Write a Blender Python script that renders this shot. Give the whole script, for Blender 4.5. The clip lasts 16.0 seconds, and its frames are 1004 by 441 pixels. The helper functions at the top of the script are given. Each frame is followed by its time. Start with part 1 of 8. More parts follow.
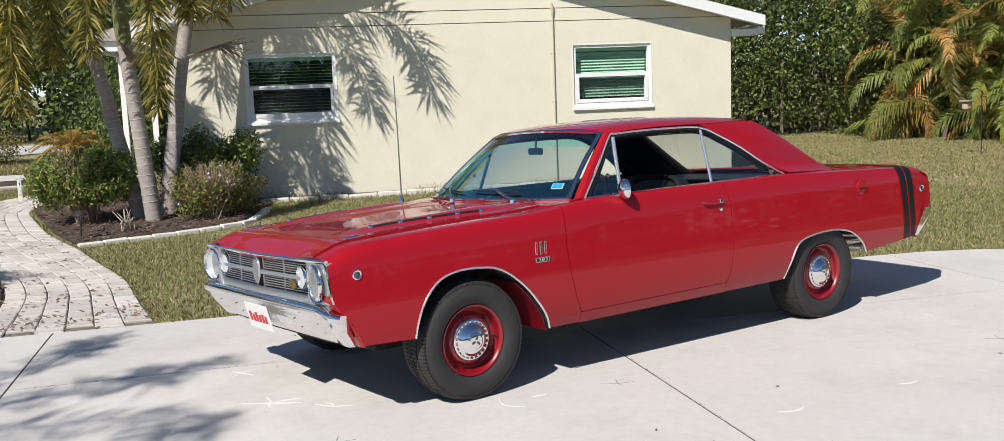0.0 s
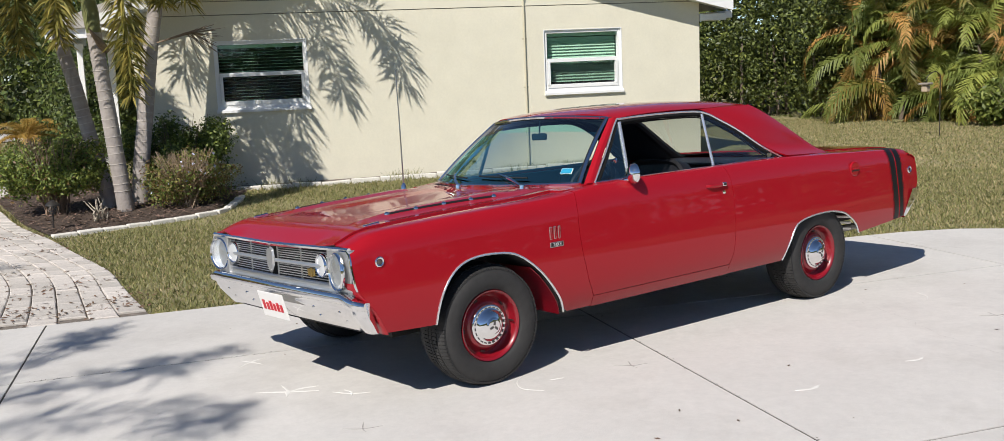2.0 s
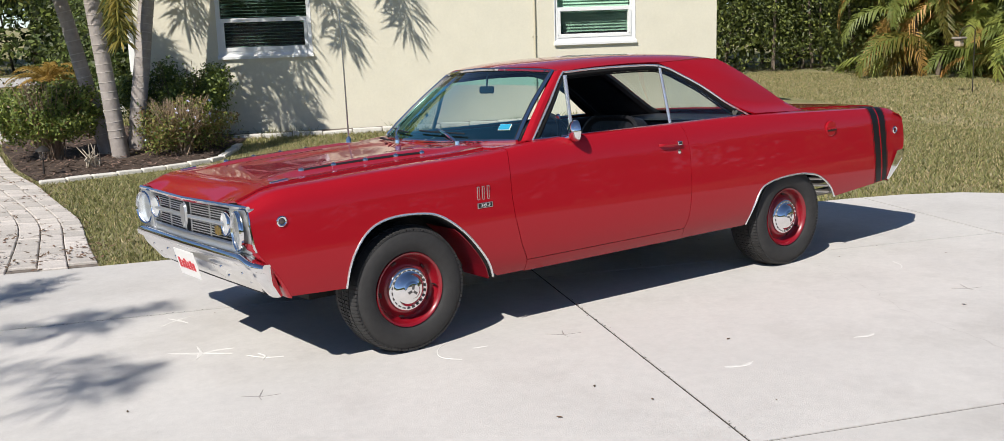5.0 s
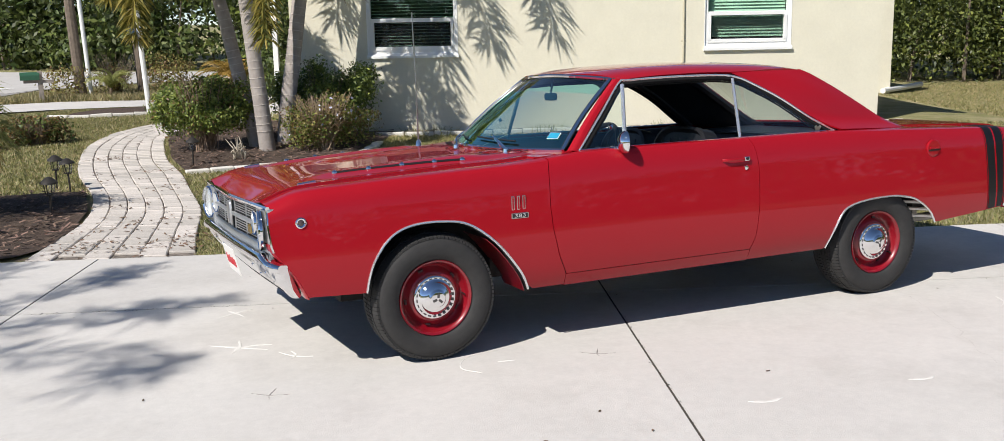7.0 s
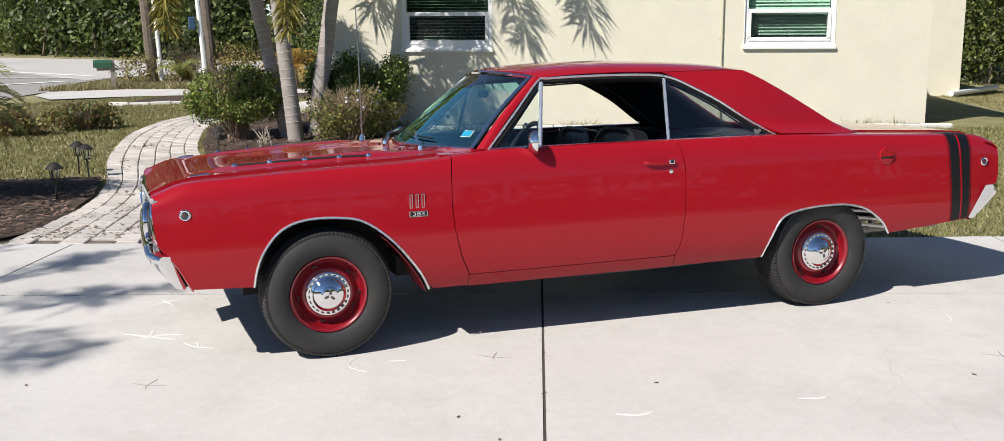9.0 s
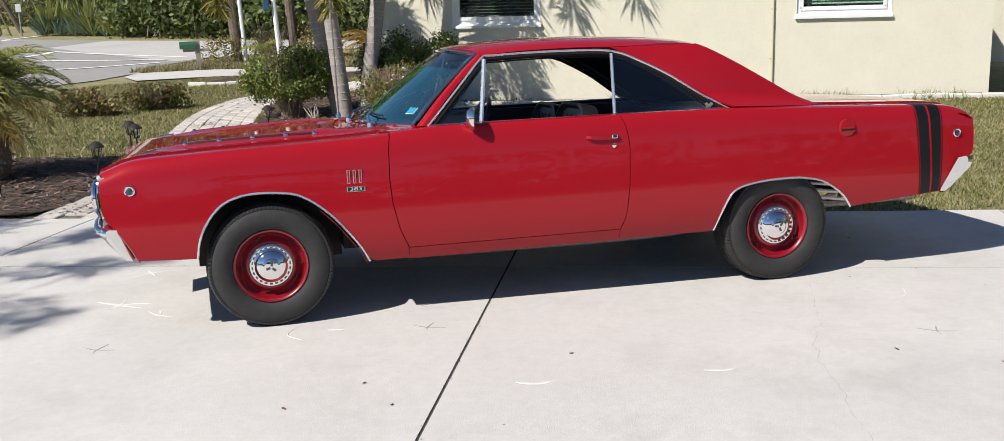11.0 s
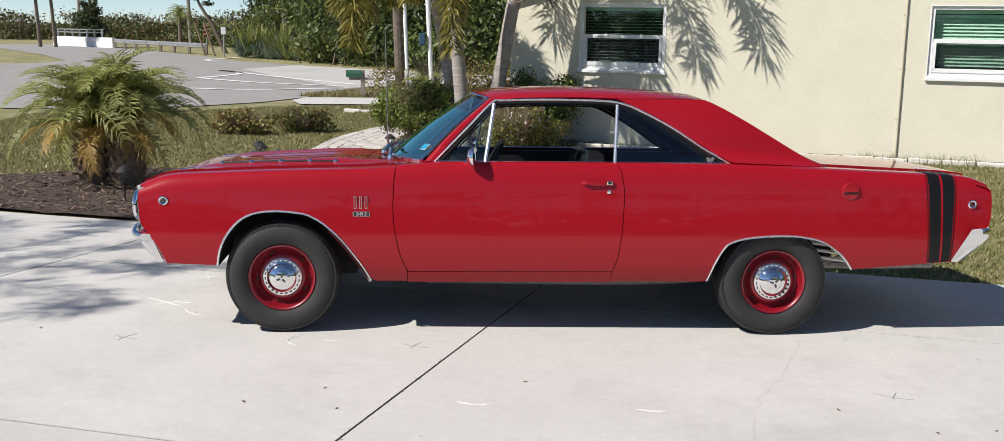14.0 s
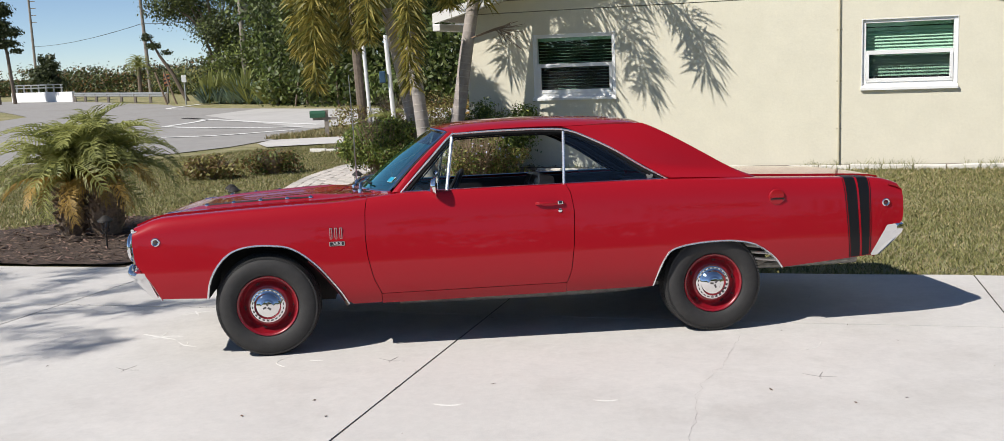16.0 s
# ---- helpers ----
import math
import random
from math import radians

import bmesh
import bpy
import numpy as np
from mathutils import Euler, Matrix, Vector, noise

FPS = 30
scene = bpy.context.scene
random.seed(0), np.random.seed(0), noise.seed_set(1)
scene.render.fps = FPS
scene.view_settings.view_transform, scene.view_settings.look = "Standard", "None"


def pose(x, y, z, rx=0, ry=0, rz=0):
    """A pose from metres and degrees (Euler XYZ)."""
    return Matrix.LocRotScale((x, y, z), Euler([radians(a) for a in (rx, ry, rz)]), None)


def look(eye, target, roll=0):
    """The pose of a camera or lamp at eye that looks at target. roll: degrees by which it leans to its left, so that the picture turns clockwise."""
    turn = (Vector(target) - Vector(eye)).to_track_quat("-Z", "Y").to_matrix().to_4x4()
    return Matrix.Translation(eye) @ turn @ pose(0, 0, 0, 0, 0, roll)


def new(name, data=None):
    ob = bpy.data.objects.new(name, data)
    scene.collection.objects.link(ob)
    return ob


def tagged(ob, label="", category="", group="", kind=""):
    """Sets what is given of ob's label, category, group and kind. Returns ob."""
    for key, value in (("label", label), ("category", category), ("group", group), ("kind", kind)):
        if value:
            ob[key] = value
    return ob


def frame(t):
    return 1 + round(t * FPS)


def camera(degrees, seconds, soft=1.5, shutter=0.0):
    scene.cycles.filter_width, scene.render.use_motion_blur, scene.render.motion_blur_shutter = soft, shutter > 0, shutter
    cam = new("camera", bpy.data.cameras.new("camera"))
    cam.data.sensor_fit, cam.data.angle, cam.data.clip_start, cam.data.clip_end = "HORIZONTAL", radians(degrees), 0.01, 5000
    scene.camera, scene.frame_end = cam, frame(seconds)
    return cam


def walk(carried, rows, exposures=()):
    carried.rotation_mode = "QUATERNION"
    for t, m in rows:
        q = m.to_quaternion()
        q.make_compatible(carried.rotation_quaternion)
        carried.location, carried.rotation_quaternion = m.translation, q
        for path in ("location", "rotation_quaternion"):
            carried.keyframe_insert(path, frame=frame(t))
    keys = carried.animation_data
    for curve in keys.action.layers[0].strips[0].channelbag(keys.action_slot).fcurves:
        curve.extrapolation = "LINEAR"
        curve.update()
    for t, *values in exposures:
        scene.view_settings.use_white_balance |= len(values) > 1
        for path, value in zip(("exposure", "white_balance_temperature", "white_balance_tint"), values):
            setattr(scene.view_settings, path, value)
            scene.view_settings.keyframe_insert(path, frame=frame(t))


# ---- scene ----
cam = camera(51.2, 16.0, soft=0.7)
PATH = [
    (0, (-4.316, -5.277, 1.658), (-3.177, -3.654, 1.389), -2.1),
    (0.5, (-4.319, -5.291, 1.65), (-3.179, -3.674, 1.357), -1.9),
    (1, (-4.359, -5.257, 1.659), (-3.196, -3.66, 1.348), -1.5),
    (1.5, (-4.484, -5.163, 1.672), (-3.296, -3.584, 1.366), -2.2),
    (2, (-4.602, -5.101, 1.676), (-3.393, -3.536, 1.376), -2.4),
    (2.5, (-4.593, -5.046, 1.676), (-3.346, -3.516, 1.355), -2.2),
    (3, (-4.488, -5.046, 1.662), (-3.226, -3.534, 1.318), -2.2),
    (3.5, (-4.321, -5.11, 1.66), (-3.09, -3.573, 1.313), -2.0),
    (4, (-4.209, -5.159, 1.659), (-3.015, -3.599, 1.285), -2.1),
    (4.2, (-4.153, -5.143, 1.653), (-2.963, -3.581, 1.272), -2.2),
    (6.3, (-3.486, -5.413, 1.652), (-2.553, -3.687, 1.266), -0.6),
    (6.5, (-3.409, -5.429, 1.657), (-2.505, -3.686, 1.275), -0.7),
    (7, (-3.175, -5.473, 1.653), (-2.356, -3.688, 1.273), -1.1),
    (7.5, (-2.925, -5.646, 1.658), (-2.184, -3.831, 1.263), -0.9),
    (8, (-2.709, -5.704, 1.651), (-1.987, -3.886, 1.231), -0.5),
    (8.5, (-2.45, -5.681, 1.647), (-1.742, -3.855, 1.244), -0.2),
    (9, (-2.252, -5.745, 1.647), (-1.599, -3.895, 1.259), -0.4),
    (9.5, (-2.038, -5.927, 1.659), (-1.47, -4.055, 1.243), -0.2),
    (9.7, (-1.961, -5.941, 1.652), (-1.406, -4.067, 1.228), -0.1),
    (11.8, (-1.108, -6.241, 1.658), (-0.77, -4.313, 1.243), -2.0),
    (12, (-1.015, -6.252, 1.654), (-0.715, -4.317, 1.247), -1.6),
    (12.5, (-0.824, -6.272, 1.672), (-0.628, -4.326, 1.256), -0.0),
    (13, (-0.633, -6.362, 1.676), (-0.512, -4.408, 1.265), 0.9),
    (13.5, (-0.531, -6.47, 1.686), (-0.438, -4.509, 1.305), 1.3),
    (14, (-0.534, -6.654, 1.707), (-0.412, -4.69, 1.35), 0.9),
    (14.5, (-0.468, -6.822, 1.731), (-0.29, -4.858, 1.399), -0.0),
    (15, (-0.389, -6.997, 1.745), (-0.22, -5.031, 1.416), -1.3),
    (15.5, (-0.423, -7.133, 1.763), (-0.26, -5.165, 1.442), -1.9),
    (16, (-0.528, -7.276, 1.76), (-0.347, -5.307, 1.458), -2.3),
]
walk(cam, [(t, look(eye, target, roll)) for t, eye, target, roll in PATH],
     exposures=[(0.0, 0.07), (2.0, 0.0), (4.2, 0.04), (6.5, 0.09), (9.0, 0.15), (12.0, 0.09), (16.0, 0.03)])

# ---- world and sun ----
SUN_TO = Vector((-0.75, -0.35, 0.82)).normalized()      # towards the sun
world = bpy.data.worlds.new("world")
scene.world = world
world.use_nodes = True
wn = world.node_tree.nodes
sky = wn.new("ShaderNodeTexSky")
sky.sky_type, sky.sun_disc = "NISHITA", False
sky.sun_elevation = math.asin(SUN_TO.z)
sky.sun_rotation = math.atan2(SUN_TO.x, SUN_TO.y)
sky.altitude = 2600
sky.air_density, sky.dust_density, sky.ozone_density = 0.75, 0.03, 2.0
wn["Background"].inputs["Strength"].default_value = 0.108
world.node_tree.links.new(sky.outputs[0], wn["Background"].inputs["Color"])
sun = new("sun", bpy.data.lights.new("sun", "SUN"))
sun.data.energy, sun.data.angle, sun.data.color = 5.5, radians(0.55), (1.0, 0.955, 0.90)
sun.matrix_world = Matrix.Translation((-20, -10, 25)) @ SUN_TO.to_track_quat("Z", "Y").to_matrix().to_4x4()


# ---- helpers of this scene ----
def mesh_of(verts, faces, mat=None, smooth=False, name="m"):
    me = bpy.data.meshes.new(name)
    me.from_pydata([tuple(v) for v in verts], [], faces)
    if mat:
        me.materials.append(mat)
    if smooth:
        me.shade_smooth()
    me.update()
    return me


def thing(name, label, category, group="", kind="", at=(0, 0, 0), rz=0.0):
    ob = new(name)
    ob.matrix_basis = pose(at[0], at[1], at[2], 0, 0, rz)
    return tagged(ob, label, category, group, kind)


def part(name, geo, mat=None, parent=None, label="", smooth=None, bevel=0.0, solid=0.0, sharp=35):
    """One mesh object under a thing or a part; geo is a bmesh, a (verts, faces) pair or a mesh."""
    if isinstance(geo, bmesh.types.BMesh):
        me = bpy.data.meshes.new(name)
        bmesh.ops.recalc_face_normals(geo, faces=geo.faces)
        geo.to_mesh(me)
        geo.free()
        if mat:
            me.materials.append(mat)
    elif isinstance(geo, tuple):
        me = mesh_of(geo[0], geo[1], mat, name=name)
    else:
        me = geo
    if smooth:
        me.shade_smooth()
        me.set_sharp_from_angle(angle=radians(sharp))
    ob = new(name, me)
    if parent:
        ob.parent = parent
    if solid:
        md = ob.modifiers.new("thickness", "SOLIDIFY")
        md.thickness, md.offset = solid, -1
        if smooth:
            es = ob.modifiers.new("crisp_edges", "EDGE_SPLIT")
            es.split_angle = radians(sharp + 10)
    if bevel:
        md = ob.modifiers.new("edge", "BEVEL")
        md.width, md.segments, md.limit_method = bevel, 2, "ANGLE"
    if label:
        ob["label"] = label
    return ob


def box(bm, x0, y0, z0, x1, y1, z1, m=None):
    vs = [bm.verts.new((x, y, z)) for z in (z0, z1) for x, y in ((x0, y0), (x1, y0), (x1, y1), (x0, y1))]
    for f in ((3, 2, 1, 0), (4, 5, 6, 7), (0, 1, 5, 4), (1, 2, 6, 5), (2, 3, 7, 6), (3, 0, 4, 7)):
        bm.faces.new([vs[i] for i in f])
    if m is not None:
        for v in vs:
            v.co = m @ v.co
    return vs


def boxbm(*a, m=None):
    bm = bmesh.new()
    box(bm, *a, m=m)
    return bm


def tube(bm, pts, radii, n=8, cap=True):
    """A round tube along points; radii one number or one for each point."""
    if not hasattr(radii, "__len__"):
        radii = [radii] * len(pts)
    radii = [float(r) for r in radii]
    pts = [Vector(p) for p in pts]
    rings, side = [], None
    for i, p in enumerate(pts):
        d = (pts[min(i + 1, len(pts) - 1)] - pts[max(i - 1, 0)]).normalized()
        if side is None:
            side = d.orthogonal().normalized()
        side = (side - d * side.dot(d)).normalized()
        up = d.cross(side)
        rings.append([bm.verts.new(p + radii[i] * (math.cos(a) * side + math.sin(a) * up)) for a in (2 * math.pi * k / n for k in range(n))])
    for r, s in zip(rings, rings[1:]):
        for k in range(n):
            bm.faces.new((r[k], r[(k + 1) % n], s[(k + 1) % n], s[k]))
    if cap:
        bm.faces.new(rings[0][::-1])
        bm.faces.new(rings[-1])
    return rings


def tubebm(pts, radii, n=8, cap=True):
    bm = bmesh.new()
    tube(bm, pts, radii, n, cap)
    return bm


def revolve(bm, profile, n=32, m=None, closed=False):
    """Turns (radius, along) pairs round the local y axis."""
    rings = []
    for r, a in profile:
        if r < 1e-5:
            rings.append([bm.verts.new((0, a, 0))])
        else:
            rings.append([bm.verts.new((r * math.cos(t), a, r * math.sin(t))) for t in (2 * math.pi * k / n for k in range(n))])
    pairs = list(zip(rings, rings[1:])) + ([(rings[-1], rings[0])] if closed else [])
    for r, s in pairs:
        for k in range(n):
            q = [r[k % len(r)], r[(k + 1) % len(r)], s[(k + 1) % len(s)], s[k % len(s)]]
            q = list(dict.fromkeys(q))
            if len(q) > 2:
                bm.faces.new(q)
    if m is not None:
        for ring in rings:
            for v in ring:
                v.co = m @ v.co
    return rings


def interp(x, table):
    return float(np.interp(x, [p[0] for p in table], [p[1] for p in table]))


def spline(pts, n):
    """n points evenly along a smooth curve through pts."""
    pts = [Vector(p) for p in pts]
    dense = []
    for i in range(len(pts) - 1):
        a, b, c, d = pts[max(i - 1, 0)], pts[i], pts[i + 1], pts[min(i + 2, len(pts) - 1)]
        for k in range(16):
            t = k / 16
            dense.append(0.5 * (2 * b + (c - a) * t + (2 * a - 5 * b + 4 * c - d) * t * t + (3 * b - a - 3 * c + d) * t ** 3))
    dense.append(pts[-1])
    run = [0.0]
    for a, b in zip(dense, dense[1:]):
        run.append(run[-1] + (b - a).length)
    out = []
    for k in range(n):
        s = run[-1] * k / (n - 1)
        i = min(int(np.searchsorted(run, s, side="right")) - 1, len(dense) - 2)
        f = (s - run[i]) / max(run[i + 1] - run[i], 1e-9)
        out.append(dense[i].lerp(dense[i + 1], min(max(f, 0), 1)))
    return out


def ground_z(x, y):
    """The plot falls gently from the drive towards the house side."""
    z = -0.0145 * min(max(y + 0.8, -9.0), 10.0) - 0.0075 * min(max(x + 1.4, 0.0), 3.2)
    s, n = (x - 1.655) * 0.9107 - (y - 9.717) * 0.4131, (x - 1.655) * 0.4131 + (y - 9.717) * 0.9107
    d = math.hypot(max(-1.0 - s, 0.0, s - 8.5), max(-n, 0.0))
    t = min(max(1.0 - d / 3.2, 0.0), 1.0)
    return z + 0.16 * t * t * (3 - 2 * t)      # banked up against the house


def ground_zs(x, y):
    """ground_z for whole arrays."""
    z = -0.0145 * np.clip(y + 0.8, -9.0, 10.0) - 0.0075 * np.clip(x + 1.4, 0.0, 3.2)
    s, n = (x - 1.655) * 0.9107 - (y - 9.717) * 0.4131, (x - 1.655) * 0.4131 + (y - 9.717) * 0.9107
    d = np.hypot(np.maximum(np.maximum(-1.0 - s, s - 8.5), 0.0), np.maximum(-n, 0.0))
    t = np.clip(1.0 - d / 3.2, 0.0, 1.0)
    return z + 0.16 * t * t * (3 - 2 * t)


def inside(x, y, poly):
    """Which of the points lie in a polygon (arrays)."""
    hit = np.zeros(np.shape(x), bool)
    for a, b in zip(poly, poly[1:] + poly[:1]):
        if a[1] != b[1]:
            hit ^= ((a[1] > y) != (b[1] > y)) & (x < (b[0] - a[0]) * (y - a[1]) / (b[1] - a[1]) + a[0])
    return hit


# ---- materials ----
def material(name, color, rough=0.6, metal=0.0, spec=0.5, coat=0.0, noise_scale=0.0, vary=0.15, bump=0.0, bump_scale=None, island=0.0,
             stain=0.0, stain_scale=1.0, second=None, ior=None, trans=0.0, random_ob=0.0, emit=0.0, coat_ior=1.42, grain=None):
    """A principled surface with grain, broad stains and relief at sizes in metres."""
    mat = bpy.data.materials.new(name)
    mat.use_nodes = True
    nt = mat.node_tree
    nodes, links = nt.nodes, nt.links
    b = nodes["Principled BSDF"]
    b.inputs["Base Color"].default_value = (*color, 1)
    b.inputs["Roughness"].default_value = rough
    b.inputs["Metallic"].default_value = metal
    b.inputs["Specular IOR Level"].default_value = spec
    b.inputs["Coat Weight"].default_value = coat
    b.inputs["Coat Roughness"].default_value = 0.03
    b.inputs["Coat IOR"].default_value = coat_ior
    if ior:
        b.inputs["IOR"].default_value = ior
    b.inputs["Transmission Weight"].default_value = trans
    tc = nodes.new("ShaderNodeTexCoord")
    last = None

    def mix(kind, fac, a, c):
        m = nodes.new("ShaderNodeMix")
        m.data_type, m.blend_type = "RGBA", kind
        for sock, v in ((m.inputs[0], fac), (m.inputs[6], a), (m.inputs[7], c)):
            if hasattr(v, "is_output"):
                links.new(v, sock)
            else:
                sock.default_value = v
        return m.outputs[2]

    def noise_tex(scale, detail=6, rough_=0.6):
        n = nodes.new("ShaderNodeTexNoise")
        n.inputs["Scale"].default_value, n.inputs["Detail"].default_value, n.inputs["Roughness"].default_value = scale, detail, rough_
        links.new(tc.outputs["Object"], n.inputs["Vector"])
        return n.outputs["Fac"]

    def ramp(src, lo, hi, a=0.0, c=1.0):
        r = nodes.new("ShaderNodeMapRange")
        links.new(src, r.inputs[0])
        for i, v in enumerate((lo, hi, a, c)):
            r.inputs[i + 1].default_value = v
        return r.outputs[0]

    cur = (*color, 1)
    if noise_scale:
        f = ramp(noise_tex(noise_scale), 0.25, 0.75)
        dark = tuple(max(c * (1 - vary), 0) for c in color)
        light = tuple(min(c * (1 + vary), 1) for c in color)
        cur = mix("MIX", f, (*dark, 1), (*light, 1))
    if second:
        f = ramp(noise_tex(stain_scale, 8, 0.65), 0.42, 0.62)
        cur = mix("MIX", f, cur, (*second, 1))
    if grain:
        f = ramp(noise_tex(grain[0], 8, 0.85), 0.36, 0.64, 1 - grain[1], 1 + grain[1] * 0.6)
        g = nodes.new("ShaderNodeCombineColor")
        for k in range(3):
            links.new(f, g.inputs[k])
        cur = mix("MULTIPLY", 1.0, cur, g.outputs[0])
    if stain:
        f = ramp(noise_tex(stain_scale * 0.37 + 0.1, 7, 0.7), 0.5, 0.8, 0, stain)
        cur = mix("MULTIPLY", f, cur, (0.35, 0.31, 0.26, 1))
    if island or random_ob:
        if island:
            g = nodes.new("ShaderNodeNewGeometry").outputs["Random Per Island"]
        else:
            g = nodes.new("ShaderNodeObjectInfo").outputs["Random"]
        amt = island or random_ob
        hsv = nodes.new("ShaderNodeHueSaturation")
        links.new(ramp(g, 0, 1, 1 - amt, 1 + amt), hsv.inputs["Value"])
        links.new(ramp(g, 0, 1, 0.5 + 0.03 * amt, 0.5 - 0.03 * amt), hsv.inputs["Hue"])
        if hasattr(cur, "is_output"):
            links.new(cur, hsv.inputs["Color"])
        else:
            hsv.inputs["Color"].default_value = cur
        cur = hsv.outputs[0]
    if hasattr(cur, "is_output"):
        links.new(cur, b.inputs["Base Color"])
    if bump:
        bp = nodes.new("ShaderNodeBump")
        bp.inputs["Strength"].default_value = 1.0
        bp.inputs["Distance"].default_value = bump
        links.new(noise_tex(bump_scale or noise_scale or 50, 8, 0.6), bp.inputs["Height"])
        links.new(bp.outputs[0], b.inputs["Normal"])
    if emit:
        b.inputs["Emission Color"].default_value = (*color, 1)
        b.inputs["Emission Strength"].default_value = emit
    return mat


def leafy(name, color, back=0.35, vary=0.35, rough=0.5, random_ob=0.0):
    """Leaf: a little light passes through; shade differs from leaf to leaf."""
    mat = material(name, color, rough, spec=0.4, island=0.0 if random_ob else vary, random_ob=random_ob)
    nt = mat.node_tree
    out = nt.nodes["Material Output"]
    b = nt.nodes["Principled BSDF"]
    tr = nt.nodes.new("ShaderNodeBsdfTranslucent")
    src = b.inputs["Base Color"].links
    if src:
        nt.links.new(src[0].from_socket, tr.inputs["Color"])
    else:
        tr.inputs["Color"].default_value = (*color, 1)
    mx = nt.nodes.new("ShaderNodeMixShader")
    mx.inputs[0].default_value = back
    nt.links.new(b.outputs[0], mx.inputs[1])
    nt.links.new(tr.outputs[0], mx.inputs[2])
    nt.links.new(mx.outputs[0], out.inputs["Surface"])
    return mat


def glass(name, tint=(0.9, 0.97, 0.95), rough=0.0, gloss=0.06, power=4.0, shine=(1, 1, 1)):
    mat = bpy.data.materials.new(name)
    mat.use_nodes = True
    nt = mat.node_tree
    nt.nodes.remove(nt.nodes["Principled BSDF"])
    tr = nt.nodes.new("ShaderNodeBsdfTransparent")
    tr.inputs[0].default_value = (*tint, 1)
    gl = nt.nodes.new("ShaderNodeBsdfGlossy")
    gl.inputs["Roughness"].default_value = rough
    gl.inputs["Color"].default_value = (*shine, 1)
    lw = nt.nodes.new("ShaderNodeLayerWeight")
    lw.inputs[0].default_value = 0.5
    pw = nt.nodes.new("ShaderNodeMath")
    pw.operation = "POWER"
    pw.inputs[1].default_value = power
    fr = nt.nodes.new("ShaderNodeMapRange")
    fr.inputs[3].default_value, fr.inputs[4].default_value = gloss, 1.0
    nt.links.new(lw.outputs["Facing"], pw.inputs[0])
    nt.links.new(pw.outputs[0], fr.inputs[0])
    mx = nt.nodes.new("ShaderNodeMixShader")
    nt.links.new(fr.outputs[0], mx.inputs[0])
    nt.links.new(tr.outputs[0], mx.inputs[1])
    nt.links.new(gl.outputs[0], mx.inputs[2])
    nt.links.new(mx.outputs[0], nt.nodes["Material Output"].inputs["Surface"])
    return mat


M = {
    "concrete": material("concrete", (0.590, 0.566, 0.530), 0.8, second=(0.555, 0.532, 0.500), noise_scale=1.3, vary=0.09, bump=0.0012, bump_scale=160, stain=0.28, stain_scale=2.6, random_ob=0.03, grain=(16, 0.07)),
    "joint": material("joint_dirt", (0.060, 0.052, 0.044), 0.95, noise_scale=30, vary=0.4),
    "grass": material("lawn", (0.25, 0.24, 0.09), 0.9, noise_scale=60, vary=0.4, bump=0.02, bump_scale=90, second=(0.38, 0.33, 0.18), stain_scale=1.1, grain=(70, 0.4)),
    "blade": leafy("grass_blade", (0.225, 0.228, 0.085), 0.3, 0.5),
    "mulch": material("mulch", (0.075, 0.050, 0.036), 0.95, noise_scale=40, vary=0.6, bump=0.02, bump_scale=60),
    "paver": material("paver", (0.57, 0.525, 0.475), 0.85, noise_scale=14, vary=0.15, grain=(60, 0.22), bump=0.003, bump_scale=70, stain=0.45, stain_scale=1.2, random_ob=0.16),
    "edging": material("white_edging", (0.66, 0.63, 0.57), 0.85, noise_scale=18, vary=0.15, bump=0.004, bump_scale=60, stain=0.4, stain_scale=2),
    "stucco": material("cream_stucco", (0.70, 0.66, 0.525), 0.85, noise_scale=2.2, vary=0.045, bump=0.004, bump_scale=14, grain=(26, 0.045)),
    "stucco_knock": material("gable_board", (0.70, 0.66, 0.525), 0.8, noise_scale=2, vary=0.03),
    "white": material("white_paint", (0.78, 0.78, 0.76), 0.45, noise_scale=8, vary=0.03),
    "asphalt": material("asphalt", (0.32, 0.305, 0.285), 0.9, noise_scale=3, vary=0.12, bump=0.004, bump_scale=90, stain=0.3, stain_scale=0.3),
    "roadpaint": material("road_paint", (0.80, 0.79, 0.75), 0.7, noise_scale=9, vary=0.15),
    "shingle": material("roof_shingle", (0.40, 0.37, 0.33), 0.9, noise_scale=12, vary=0.25, bump=0.004, bump_scale=40),
}


# ---- ground, drive, walk, road ----
def clip(poly, p, d, keep):
    """The part of a polygon on one side of the line through p along d (keep +1: left)."""
    side = lambda q: keep * (d[0] * (q[1] - p[1]) - d[1] * (q[0] - p[0]))
    out = []
    for a, b in zip(poly, poly[1:] + poly[:1]):
        sa, sb = side(a), side(b)
        if sa >= 0:
            out.append(a)
        if sa * sb < 0:
            t = sa / (sa - sb)
            out.append((a[0] + t * (b[0] - a[0]), a[1] + t * (b[1] - a[1])))
    return out


